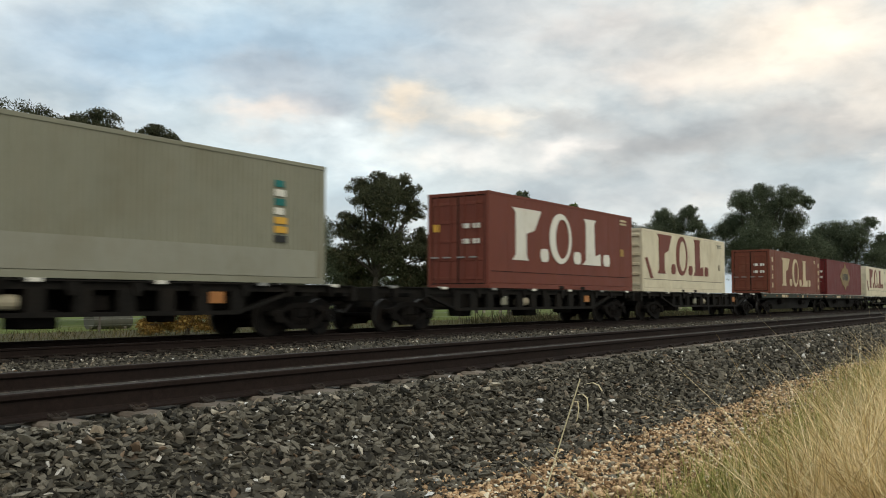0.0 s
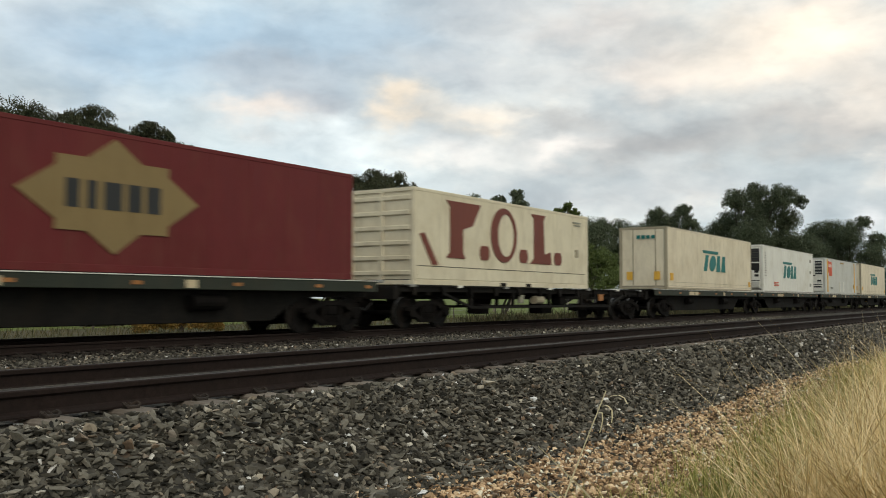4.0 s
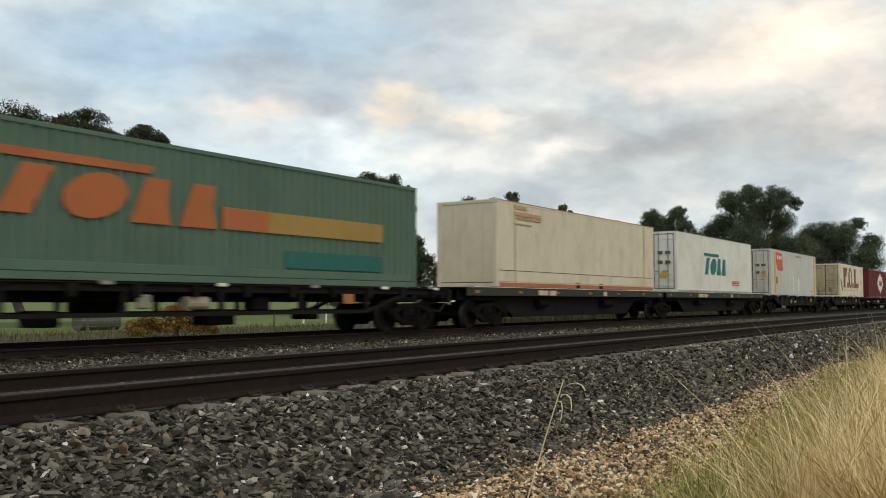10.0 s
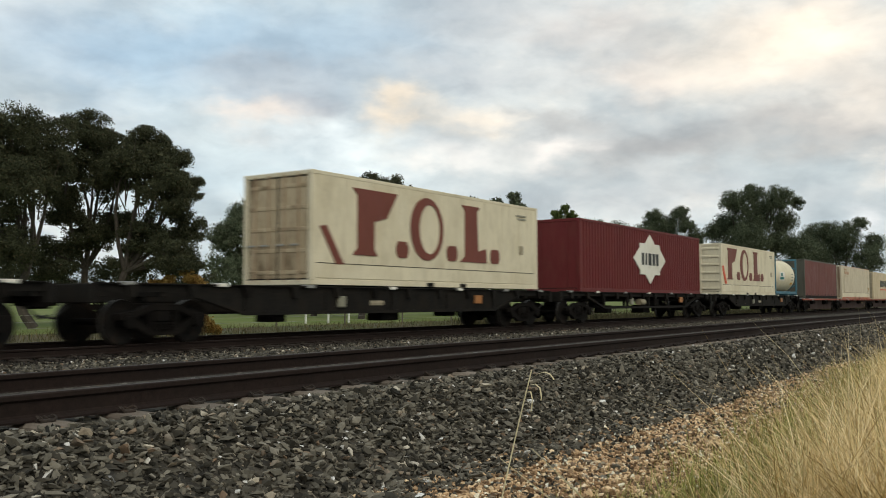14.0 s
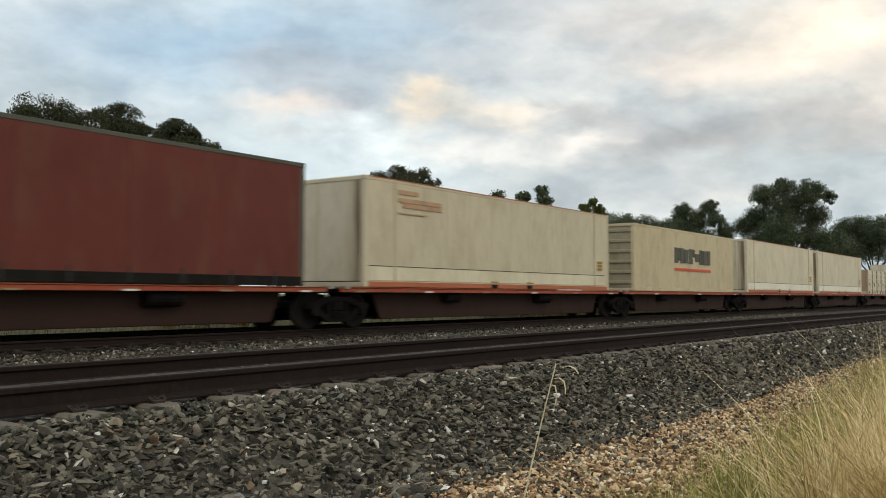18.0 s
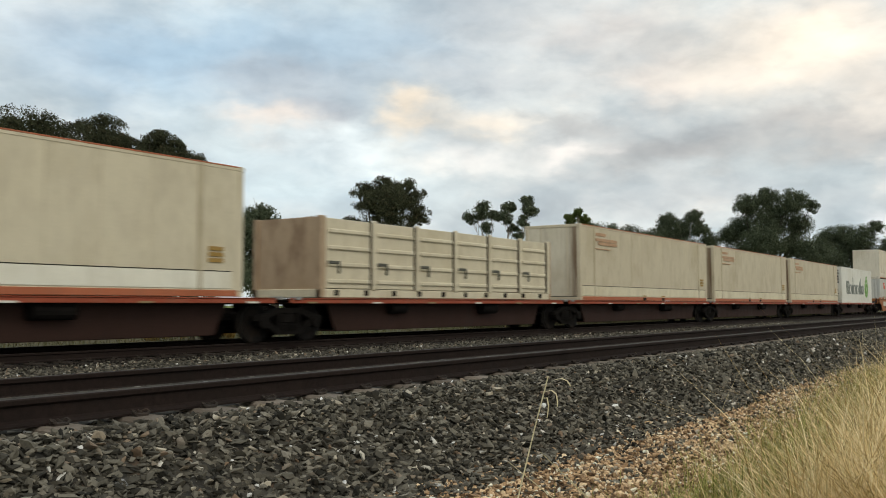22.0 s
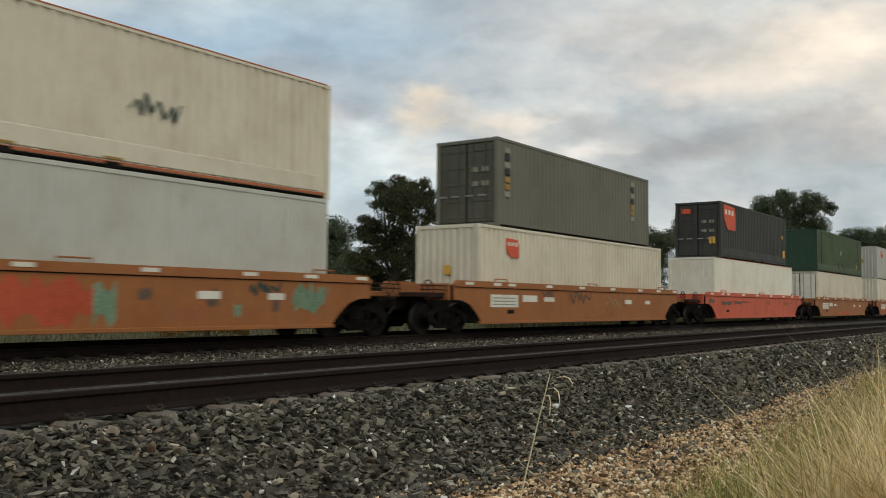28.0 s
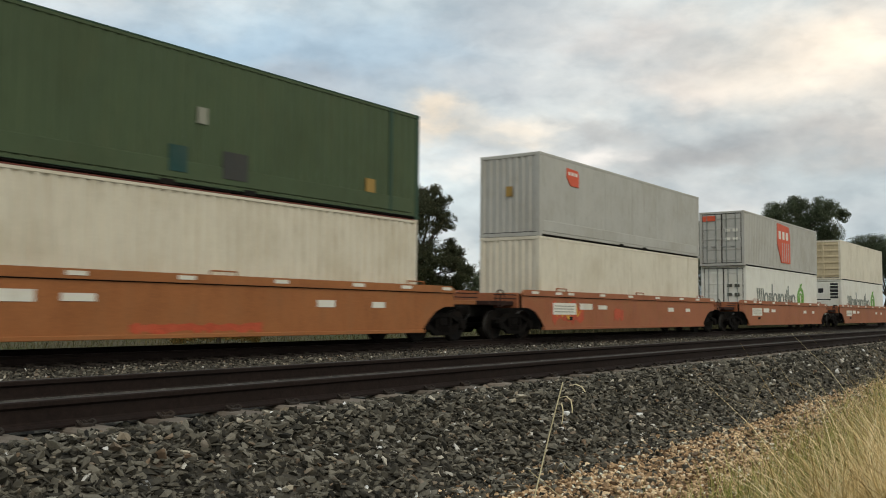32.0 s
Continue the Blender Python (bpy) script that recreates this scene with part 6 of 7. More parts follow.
def tank_container(u, z):
    c = thing("tank_container", "cream tank container in a blue steel frame", "container", "containers on the train")
    L, H = 6.06, 2.62
    m = Mesh()
    sides, cy, cz, R = 32, WIDE / 2, H / 2 + 0.04, 1.19
    ends = [(0.0, 0.13), (0.4, 0.14), (0.8, 0.19), (1.03, 0.28), (1.14, 0.40), (R, 0.58)]
    prof = ends + [(r, L - x) for r, x in reversed(ends)]
    n = len(prof)
    vs = [(x, cy + r * math.cos(6.28319 * i / sides), cz + r * math.sin(6.28319 * i / sides)) for i in range(sides) for r, x in prof]
    fs = [(i * n + j, i * n + j + 1, ((i + 1) % sides) * n + j + 1, ((i + 1) % sides) * n + j) for i in range(sides) for j in range(n - 1)]
    t = part("tank_shell", m.add(vs, fs), "tank_cream", c, "smooth cream tank shell")
    for p in t.data.polygons:
        p.use_smooth = True
    for x in (1.2, 3.0, 4.8):
        r = Mesh()
        r.add([(x + dx, cy + (R + 0.012) * math.cos(6.28319 * i / sides), cz + (R + 0.012) * math.sin(6.28319 * i / sides)) for dx in (0, 0.07) for i in range(sides)],
              [(i, (i + 1) % sides, (i + 1) % sides + sides, i + sides) for i in range(sides)])
        part("tank_band", r, "tank_cream", t)
    for x in (0.0, L - 0.12):
        for y in (0.0, WIDE - 0.12):
            part("frame_post", Mesh().box(x, x + 0.12, y, y + 0.12, 0.0, H, 0.01), "blue_frame", c, "blue frame post")
        for zz in (0.0, H - 0.12):
            part("frame_beam", Mesh().box(x + 0.004, x + 0.116, 0.12, WIDE - 0.12, zz, zz + 0.12, 0.01), "blue_frame", c)
        m = Mesh()
        for s in (0, 1):
            y0 = 0.1 if s == 0 else WIDE - 0.1
            m.tube((x + 0.06, y0, 0.75), (x + 0.06, cy, 0.1), 0.05, sides=6)
            m.tube((x + 0.06, y0, H - 0.75), (x + 0.06, cy, H - 0.1), 0.05, sides=6)
        part("frame_brace", m, "blue_frame", c)
    for y in (0.03, WIDE - 0.13):
        part("bottom_rail", Mesh().box(0.12, L - 0.12, y, y + 0.1, 0.08, 0.26, 0.01), "blue_frame", c, "blue bottom rail")
    part("walkway", Mesh().box(1.2, L - 1.2, cy - 0.5, cy + 0.1, H - 0.16, H - 0.08, 0.01), "chrome", c, "grey top walkway")
    part("manhole", Mesh().tube((L / 2, cy, H - 0.18), (L / 2, cy, H + 0.03), 0.28, sides=16), "chrome", c)
    part("ladder_rail", Mesh().tube((-0.02, 0.7, 0.1), (-0.02, 0.7, H), 0.025, sides=6).tube((-0.02, 1.1, 0.1), (-0.02, 1.1, H), 0.025, sides=6), "chrome", c)

    def on_shell(x0, x1, z0, z1, mat, name, label=""):
        k, mm = 6, Mesh()
        pts = []
        for i in range(k + 1):
            zz = z0 + (z1 - z0) * i / k
            yy = cy - math.sqrt(max(0.01, (R + 0.015) ** 2 - (zz - cz) ** 2))
            pts += [(x0, yy, zz), (x1, yy, zz)]
        mm.add(pts, [(2 * i, 2 * i + 1, 2 * i + 3, 2 * i + 2) for i in range(k)])
        part(name, mm, mat, c, label)
    on_shell(1.1, 2.6, 1.0, 1.6, "mark_white", "tank_label", "white label on the tank")
    on_shell(1.3, 2.4, 1.08, 1.25, "mark_teal", "tank_mark")
    on_shell(1.55, 2.1, 1.3, 1.52, "mark_teal", "tank_mark")
    on_shell(4.5, 5.1, 0.75, 0.9, "mark_yellow", "tank_mark")
    for i in range(3):
        on_shell(4.5, 5.1, 1.05 + 0.2 * i, 1.12 + 0.2 * i, "khaki_light", "tank_mark")
    moving(c, u, SIDE_Y, z)


def drop_side_box(u, L, z):
    """Low open container whose sides are pressed-steel gates."""
    H = 2.08
    c = thing("low_container", "low cream container with pressed-steel side gates and a rusty end", "container", "containers on the train")
    part("floor_frame", Mesh().box(0.0, L, 0.01, WIDE - 0.01, 0.0, 0.22, 0.015), "cream_dull", c)
    for x in (0.0, L - 0.18):
        for y in (0.0, WIDE - 0.18):
            part("corner_post", Mesh().box(x, x + 0.18, y, y + 0.18, 0.0, H, 0.015), "rust_end", c)
        part("end_wall", Mesh().box(x + 0.05, x + 0.12, 0.18, WIDE - 0.18, 0.1, H - 0.02, 0.01), "rust_end", c, "rusty brown end wall")
    n = 6
    w = (L - 0.36) / n
    for y, s in ((0.03, -1), (WIDE - 0.09, 1)):
        for i in range(n):
            x0 = 0.18 + i * w
            g = part("side_gate", Mesh().box(x0 + 0.02, x0 + w - 0.02, y, y + 0.06, 0.24, H - 0.05, 0.01), "cream_dull", c, "pressed-steel side gate")
            yo = y - 0.05 if s < 0 else y + 0.05
            for k in range(4):
                zz = 0.42 + k * 0.43
                part("gate_rib", Mesh().box(x0 + 0.1, x0 + w - 0.22, yo, yo + 0.06, zz - 0.06, zz + 0.06, 0.03), "cream_dull", g)
            part("gate_post", Mesh().box(x0 + w - 0.14, x0 + w + 0.02, yo - 0.02, yo + 0.07, 0.2, H, 0.015), "cream_dull", g)
            part("gate_seam", Mesh().box(x0 + w - 0.20, x0 + w - 0.165, yo + 0.01, yo + 0.055, 0.24, H - 0.05), "black_steel", g)
            part("gate_latch", Mesh().box(x0 + 0.05, x0 + 0.5, yo - 0.03, yo + 0.0, 0.86, 0.94, 0.01).box(x0 + 0.42, x0 + 0.5, yo - 0.03, yo, 0.62, 0.94, 0.01), "soft_grey", g)
    part("top_cover", Mesh().box(0.1, L - 0.1, 0.12, WIDE - 0.12, H - 0.12, H - 0.05, 0.01), "charcoal", c, "dark cover")
    for i in range(10):
        part("side_lock", Mesh().box(0.5 + i * 1.2, 0.65 + i * 1.2, -0.03, 0.02, 0.06, 0.2, 0.01), "black_steel", c)
    moving(c, u, SIDE_Y, z)


build_train()


# ---- trees, bushes, fence beyond the field ----
def leaf_cloud(blobs, count, leaf, clump, seed, droop=0.0, loose=0.12):
    """Small pointed leaves in clumps spread over the blobs; corners and triangles."""
    r = np.random.default_rng(seed)
    b = np.array(blobs)
    wgt = b[:, 3] ** 2
    cc = []
    for x, y, z, rad in blobs:
        k = max(8, int(clump * rad * rad))
        d = r.normal(size=(k, 3))
        d /= np.linalg.norm(d, axis=1, keepdims=True)
        rr = rad * r.uniform(0.02, 1.0, k) ** 0.36
        cc.append(np.concatenate([np.array([x, y, z]) + d * rr[:, None] * np.array([1, 1, 0.85]), np.full((k, 1), rad)], 1))
    cc = np.concatenate(cc)
    pick = r.integers(0, len(cc), count)
    home = np.concatenate([np.tile(np.array(q[:3] + (0,))[None], (max(8, int(clump * q[3] * q[3])), 1)) for q in blobs])[pick, :3]
    c = cc[pick, :3] + np.clip(r.normal(0, 1, (count, 3)), -1.5, 1.5) * (loose * cc[pick, 3:4] + 0.75 * loose) * np.array([1, 1, 0.72])
    # keep each lobe's outline rounded, with a few stray sprays
    out = (c - home) / cc[pick, 3:4] / np.array([1, 1, 0.85])
    far = np.linalg.norm(out, axis=1, keepdims=True)
    c = np.where((far > 1.06) & (loose < 0.2), home + out / far * cc[pick, 3:4] * np.array([1, 1, 0.85]) * r.uniform(0.8, 1.08, (count, 1)), c)
    a = r.normal(size=(count, 3))
    a[:, 2] -= droop
    a /= np.linalg.norm(a, axis=1, keepdims=True)
    s = np.cross(a, r.normal(size=(count, 3)))
    s /= np.linalg.norm(s, axis=1, keepdims=True)
    ln = leaf * r.uniform(0.6, 1.4, (count, 1))
    # older, broader sprays fill the inside of the crown
    inner = r.random((count, 1)) < (0.0 if loose >= 0.2 else 0.05 if leaf < 0.12 else 0.14)
    deep = home + out / np.maximum(far, 0.01) * cc[pick, 3:4] * 0.68 * r.random((count, 1)) ** 0.5
    c, ln = np.where(inner, deep, c), np.where(inner, ln * 2.6, ln)
    wd = ln * 0.72
    v = np.stack([c - a * ln * 0.45 - s * wd * 0.5, c + a * ln * 0.55, c - a * ln * 0.45 + s * wd * 0.5], 1).reshape(-1, 3)
    f = np.arange(count * 3).reshape(-1, 3)
    return v, f


def limb(m, a, b, r0, r1, r, sag=0.0, n=4):
    """A bent, tapering limb from a to b."""
    a, b = Vector(a), Vector(b)
    side = Vector((r.normal(), r.normal(), 0)) * (b - a).length * 0.08
    last = a
    for i in range(1, n + 1):
        t = i / n
        p = a.lerp(b, t) + side * math.sin(math.pi * t) + Vector((0, 0, sag * math.sin(math.pi * t)))
        m.tube(last, p, r0 + (r1 - r0) * (i - 1) / n, r0 + (r1 - r0) * t, 7, False)
        last = p


def tree(x, y, shape_rows, label, leaf_mat, bark, count, leaf=0.2, clump=9, trunk=0.28, seed=1, name="tree", fork=0.3, droop=0.0, stems=1, category="tree", loose=0.12):
    """shape_rows: sideways, height, radius of each lobe of the crown, across the line from the path to the tree."""
    r = np.random.default_rng(seed)
    t = thing(name, label, category, kind="", at=(x, y, -0.72))
    az = math.atan2(y, x)
    sx, sy = math.sin(az), -math.cos(az)
    blobs = []
    for w, z, rad in shape_rows:
        dp = r.uniform(-0.7, 0.7) * rad * 1.3
        blobs.append((w * sx + dp * math.cos(az), w * sy + dp * math.sin(az), z, rad))
    top = max(b[2] for b in blobs)
    m = Mesh()
    mid = np.mean([(b[0], b[1]) for b in blobs], axis=0)
    for k in range(stems):
        off = (k - (stems - 1) / 2) * trunk * 2.4
        f = Vector((mid[0] * 0.35 + off, mid[1] * 0.35, top * fork))
        limb(m, (off * 0.6, 0, 0), f, trunk, trunk * 0.7, r)
        for b in blobs[k::stems]:
            e = Vector((b[0], b[1], b[2] + b[3] * 0.2))
            s0 = f if e.z > f.z else Vector((f.x * 0.5, f.y * 0.5, max(0.3, e.z * 0.6)))
            limb(m, s0, e, trunk * 0.5, trunk * 0.12, r, 0.04 * (e - s0).length)
            for _ in range(5):
                q = e + Vector(r.normal(size=3).tolist()) * b[3] * 0.33
                limb(m, s0.lerp(e, r.uniform(0.45, 0.9)), q, trunk * 0.14, trunk * 0.03, r, n=2)
    part("trunk", m, bark, t, "bare trunk and limbs")
    v, f = leaf_cloud(blobs, count, leaf * 0.78, clump, seed + 50, droop, loose)
    part("crown", bulk_mesh("crown", v, f, leaf_mat), None, t, "uneven leafy crown")
    return t


tree(31.0, 50, [(-1.5, 11.4, 2.2), (0.1, 11.1, 1.9), (-3, 9.9, 2.2), (-1.1, 8.4, 2.4), (-2, 8.9, 1.9), (-2.5, 6.3, 2.1), (0.6, 9.5, 1.5), (-1.3, 4.7, 1.7), (-0.4, 9.6, 1.7)],
     "tall dark pine with a domed crown and bare limbs", "pine_leaf", "bark", 88000, 0.14, 9, 0.3, 11)
tree(35.8, 52, [(-0.2, 12.4, 1.9), (1, 11.8, 1.6), (-1.2, 10.7, 1.7), (0.3, 9.5, 1.9), (-1.5, 7.4, 1.7), (-0.1, 5.6, 1.7), (1.8, 6.7, 1.6), (-2.1, 4.3, 1.7), (-2.0, 9.0, 1.4), (1.6, 9.9, 1.4)],
     "tall dark pine with open gaps between its limbs", "pine_leaf", "bark", 88000, 0.14, 9, 0.28, 12)
tree(34.4, 48, [(2.1, 11.3, 1.7), (3.7, 10.4, 1.7), (4.7, 8.9, 1.2), (1, 9.8, 1.6), (3.2, 8.3, 1.9), (4.6, 6.3, 1.5), (2.2, 5.7, 1.7), (3.8, 4.4, 1.7), (1.3, 3.8, 1.2), (5.1, 3.7, 1.0), (2.6, 10.0, 1.5)],
     "broad dark pine leaning over the field", "pine_leaf", "bark", 96000, 0.14, 9, 0.32, 13)
tree(77.5, 78, [(-2.1, 11.7, 2.7), (-4.2, 9.3, 2.6), (0.6, 9.3, 2.9), (4.6, 9.9, 3.0), (2.3, 6.3, 3.4), (-2.7, 5.6, 3.3), (6, 6, 2.7)],
     "group of dark green trees far behind the field", "gum_leaf", "bark", 44000, 0.269, 12, 0.3, 14, stems=3)
tree(64.0, 52, [(1.2, 12.3, 1.6), (-0.5, 11.6, 1.8), (2.9, 11.6, 1.8), (1.3, 10.2, 2.6), (-1.8, 8.2, 1.8), (3.8, 9.6, 1.4), (0.2, 7.1, 2.7), (2.5, 6, 2.7), (-2.3, 5.5, 1.8), (-0.8, 3.7, 2.4), (3.4, 3.6, 2.1), (5, 7.1, 1.5), (5.5, 5.2, 1.8), (5.2, 3.2, 1.7)],
     "round dense dark tree behind the field", "pine_leaf", "bark", 71400, 0.171, 9, 0.34, 15)
tree(94.8, 60, [(0.3, 8.0, 2.3), (-1.4, 7.0, 2.4), (1.3, 6.6, 2.3), (-0.5, 5.9, 2.8), (0.9, 4.2, 2.8), (-2.2, 4.5, 2.8)],
     "dense dark tree beside the line", "pine_leaf", "bark", 30000, 0.171, 9, 0.22, 34)
tree(97.0, 56, [(1.1, 14.5, 1.0), (1.5, 13.3, 1.2), (0.7, 11.9, 1.0), (0.1, 10.3, 0.8)],
     "slender gum tree with a pale bare trunk", "gum_leaf", "pale_bark", 3400, 0.224, 12, 0.16, 16, fork=0.6, droop=0.6, loose=0.15)
tree(97.0, 58, [(0.6, 14, 1.0), (0.1, 12.5, 1.1), (1, 11.1, 0.8)],
     "slender gum tree with a pale bare trunk", "gum_leaf", "pale_bark", 3000, 0.224, 12, 0.15, 17, fork=0.6, droop=0.6, loose=0.15)
tree(96.6, 60, [(-0.7, 13.5, 1.5), (-2.1, 12.7, 1.2), (0.6, 12.5, 1.1), (-0.2, 11.2, 1.0)],
     "flat-topped gum tree with a thin crown", "gum_leaf", "pale_bark", 3800, 0.224, 12, 0.18, 18, fork=0.5, droop=0.6, loose=0.15)
tree(77.2, 45, [(-1.1, 4.7, 2.6), (2.3, 6, 2.2), (0.8, 3.5, 2.2), (3.9, 6.3, 1.8), (2.8, 4.1, 2.0)],
     "dense green bushes beyond the track", "bush_leaf", "bark", 27000, 0.202, 13, 0.14, 19, stems=3, name="bush", category="bush")
tree(100.8, 46, [(-1.5, 7.1, 1.7), (0.3, 6.4, 2.0), (2.1, 5.5, 2.0), (-1.2, 4.7, 2.1), (1.2, 3.6, 2.1), (-3.3, 4.2, 2.1), (3.5, 4, 1.8)],
     "dense bright green shrubs beyond the far track", "bush_leaf", "bark", 19800, 0.19, 9, 0.1, 35, stems=4, name="bush", category="bush")
tree(116.3, 57.4, [(0.1, 14.8, 0.9), (-0.9, 13.8, 1.1), (1.0, 13.7, 1.0), (0, 12.0, 1.5)],
     "small pale green tree beyond the shrubs", "bush_leaf", "pale_bark", 9000, 0.2, 12, 0.14, 36, fork=0.5)
tree(150.5, 70, [(-1.9, 15.2, 2.2), (2.2, 14.2, 2.6), (-5, 13.6, 2.9), (5.7, 14, 2.5), (9, 13, 2.8), (0.6, 12.3, 4.6), (-4, 10.3, 4.9), (6.1, 10.2, 4.4)],
     "mixed green trees far along the line", "gum_leaf", "bark", 59799, 0.234, 12, 0.3, 20, stems=3)
tree(161.3, 58, [(-2.9, 17, 2.2), (1.9, 17.6, 1.9), (-0.7, 15.3, 2.8), (3, 15.2, 1.9), (-3.9, 14.3, 2.8), (4.6, 13.1, 2.3), (0.1, 11.3, 3.5)],
     "gum trees with ragged crowns far along the line", "gum_leaf", "pale_bark", 41400, 0.218, 14, 0.28, 21, stems=2, droop=0.4)
tree(167.5, 44, [(-0.6, 20.9, 2.4), (-3.9, 19.5, 2.8), (3.7, 19.7, 3.0), (6.7, 19.1, 1.6), (-0, 17.1, 4.2), (-5.1, 15.7, 3.2), (4.6, 15.9, 2.9), (-7.3, 14.2, 2.5), (-1.3, 12.7, 4.2), (3.7, 11.8, 3.4), (-4.4, 10.7, 3.7), (6.8, 10.9, 3.1)],
     "large spreading gum tree with a ragged crown", "gum_leaf", "bark", 90000, 0.225, 14, 0.45, 22, droop=0.4)
tree(199.7, 36, [(-5.1, 15.4, 3.0), (-1.9, 15.9, 2.9), (1.3, 14.8, 3.5), (4, 17.1, 1.9), (6.5, 13.3, 2.6), (-0.9, 12.3, 5.0), (5.3, 9.9, 4.2), (-5.3, 10.7, 4.8)],
     "dark trees at the far end of the line", "gum_leaf", "bark", 59799, 0.24, 12, 0.35, 23, stems=3)
tree(41.3, 58, [(-7.5, 2.9, 1.8), (-5.3, 3.4, 1.9), (-2.7, 3.2, 1.9), (-0, 3.4, 1.9), (2.3, 3.2, 1.7), (4.8, 3, 1.7), (6.8, 3.2, 1.5), (-6.1, 5.4, 1.8), (-3.1, 5, 1.7)],
     "dark undergrowth and shrubs under the pines", "pine_leaf", "bark", 39000, 0.146, 8, 0.12, 31, stems=5, name="bush", category="bush")
tree(73.1, 66, [(-9.9, 4.9, 2.3), (-6.6, 3.7, 2.6), (-2.4, 3.7, 2.7), (1.8, 4.3, 2.7), (4.8, 3.7, 2.8), (8.5, 3.4, 2.6), (11.6, 3.7, 2.5), (14.1, 4, 2.5), (16, 4.9, 2.5), (0.9, 5.5, 2.4), (2.4, 3.1, 2.4)],
     "dark shrubs behind the field", "gum_leaf", "bark", 35200, 0.179, 7, 0.12, 32, stems=5, name="bush", category="bush")
tree(169.2, 62, [(-20.7, 8.8, 4.9), (-14.1, 8.8, 4.8), (-7.5, 9.8, 4.6), (-1, 10.2, 4.0), (5.3, 10.7, 3.6), (9.5, 10.6, 3.1), (12.5, 8.4, 3.1), (-15.2, 6, 4.0), (-8.6, 6.5, 3.7), (-2.1, 6.9, 3.7), (2.1, 7.4, 3.4), (6.3, 7.9, 3.1), (11.5, 7.5, 2.9)],
     "dark hedge of trees along the line", "gum_leaf", "bark", 48000, 0.224, 10, 0.2, 33, stems=5)
tree(27.5, 33, [(-1.8, 0.4, 0.5), (-1.1, 0.6, 0.6), (-0.4, 0.7, 0.7), (0.4, 0.8, 0.7), (1, 0.6, 0.6), (1.6, 0.3, 0.3), (-0, 1.2, 0.5)],
     "low amber and green bush behind the far track", "amber_leaf", "bark", 15400, 0.09, 26, 0.05, 24, stems=4, name="bush", category="bush", fork=0.4)
tree(37.3, 44, [(-1, 2.7, 0.6), (-0, 3.2, 0.5), (0.6, 2.8, 0.6), (-2, 2.6, 0.5)],
     "yellow-flowering bush under the pines", "amber_leaf", "bark", 7700, 0.112, 20, 0.06, 25, stems=3, name="bush", category="bush")



def fence():
    f = thing("field_fence", "old dark post and wire fence along the field", "fence", at=(0, 39, -0.71))
    x = 8.0
    tops = []
    while x < 150:
        h = 1.05 + 0.12 * math.sin(x * 1.7)
        o = part("post", Mesh().tube((0, 0, -0.05), (0.03 * math.sin(x), 0, h), 0.055, 0.045, 7), "post_wood", f)
        o.location = (x, 0.15 * math.sin(x), 0)
        tops.append(x)
        x += 6.4
    for z in (0.35, 0.65, 0.95):
        m = Mesh().chain([(a, 0.15 * math.sin(a), z) for a in tops], 0.006)
        part("wire", m, "chrome", f)


fence()


def marker_post(x, y):
    p = thing("marker_post", "white wooden marker post in the mown field", "post", "white posts", at=(x, y, -0.71))
    part("post", Mesh().box(-0.06, 0.06, -0.06, 0.06, -0.03, 0.95, 0.015), "post_white", p)
    part("cap", Mesh().box(-0.07, 0.07, -0.07, 0.07, 0.95, 1.0, 0.02), "post_white", p)


for x in (47.5, 49.9, 52.2):
    marker_post(x, 43.6)

drum = thing("lying_drum", "grey steel drum lying beside the field", "drum", at=(30.6, 43.2, -0.72))
shell = Mesh()
for x0, x1, r0 in ((-1.2, 1.2, 0.46), (-1.22, -1.1, 0.48), (-0.06, 0.06, 0.475), (1.1, 1.22, 0.48)):
    shell.tube((x0, 0, 0.47), (x1, 0, 0.47), r0, sides=24)
part("shell", shell, "soft_grey", drum)
part("cradle", Mesh().box(-0.9, -0.7, -0.4, 0.4, 0.0, 0.16, 0.02), "post_wood", drum)
part("cradle", Mesh().box(0.7, 0.9, -0.4, 0.4, 0.0, 0.16, 0.02), "post_wood", drum)


# ---- the two tracks, their stones, the bank's grass ----
railway(NEAR_Y, NEAR_Z, "empty near railway track with dark rusty rails on concrete sleepers", 3.26, 150)
railway(FAR_Y, 0.0, "far railway track under the train with dark rusty rails", 3.0, 130, 0.05, "dark_concrete")
NEAR_ENDS = (3.26, 4.79, 4.80)
scatter_stones("ballast", "loose dark grey angular basalt ballast with a few white stones", "ballast_stone", 42000, (1.6, 12.0), (3.30, 5.2), 0.027, (-0.9, 0.9), stretch=(1.0, 1.75), flat=(0.36, 0.62), sleepers=NEAR_ENDS)
scatter_stones("ballast", "loose dark grey angular basalt ballast beside the rails", "ballast_stone", 10000, (1.5, 20.0), (5.2, 8.3), 0.026, (-0.9, 0.2), bias=1.2, sleepers=NEAR_ENDS)
scatter_stones("ballast", "loose dark grey angular basalt ballast along the bank", "ballast_stone", 27000, (12.0, 60.0), (3.45, 5.2), 0.032, (-0.8, 0.9), bias=1.7, sleepers=NEAR_ENDS)
scatter_stones("ballast", "grey ballast stones between the two tracks", "ballast_stone", 10000, (5.0, 60.0), (12.7, 14.9), 0.030, (-0.5, 0.7), bias=1.4)
scatter_stones("ballast", "dark brown ballast stones under the train", "dark_stone", 9000, (5.0, 45.0), (14.4, 18.4), 0.030, (-0.5, 0.6), bias=1.4)
scatter_stones("gravel", "fine orange gravel along the foot of the ballast", "gravel_chip", 28000, (3.4, 20.0), (1.9, 3.62), 0.0175, (-0.1, 0.8), bias=1.6)
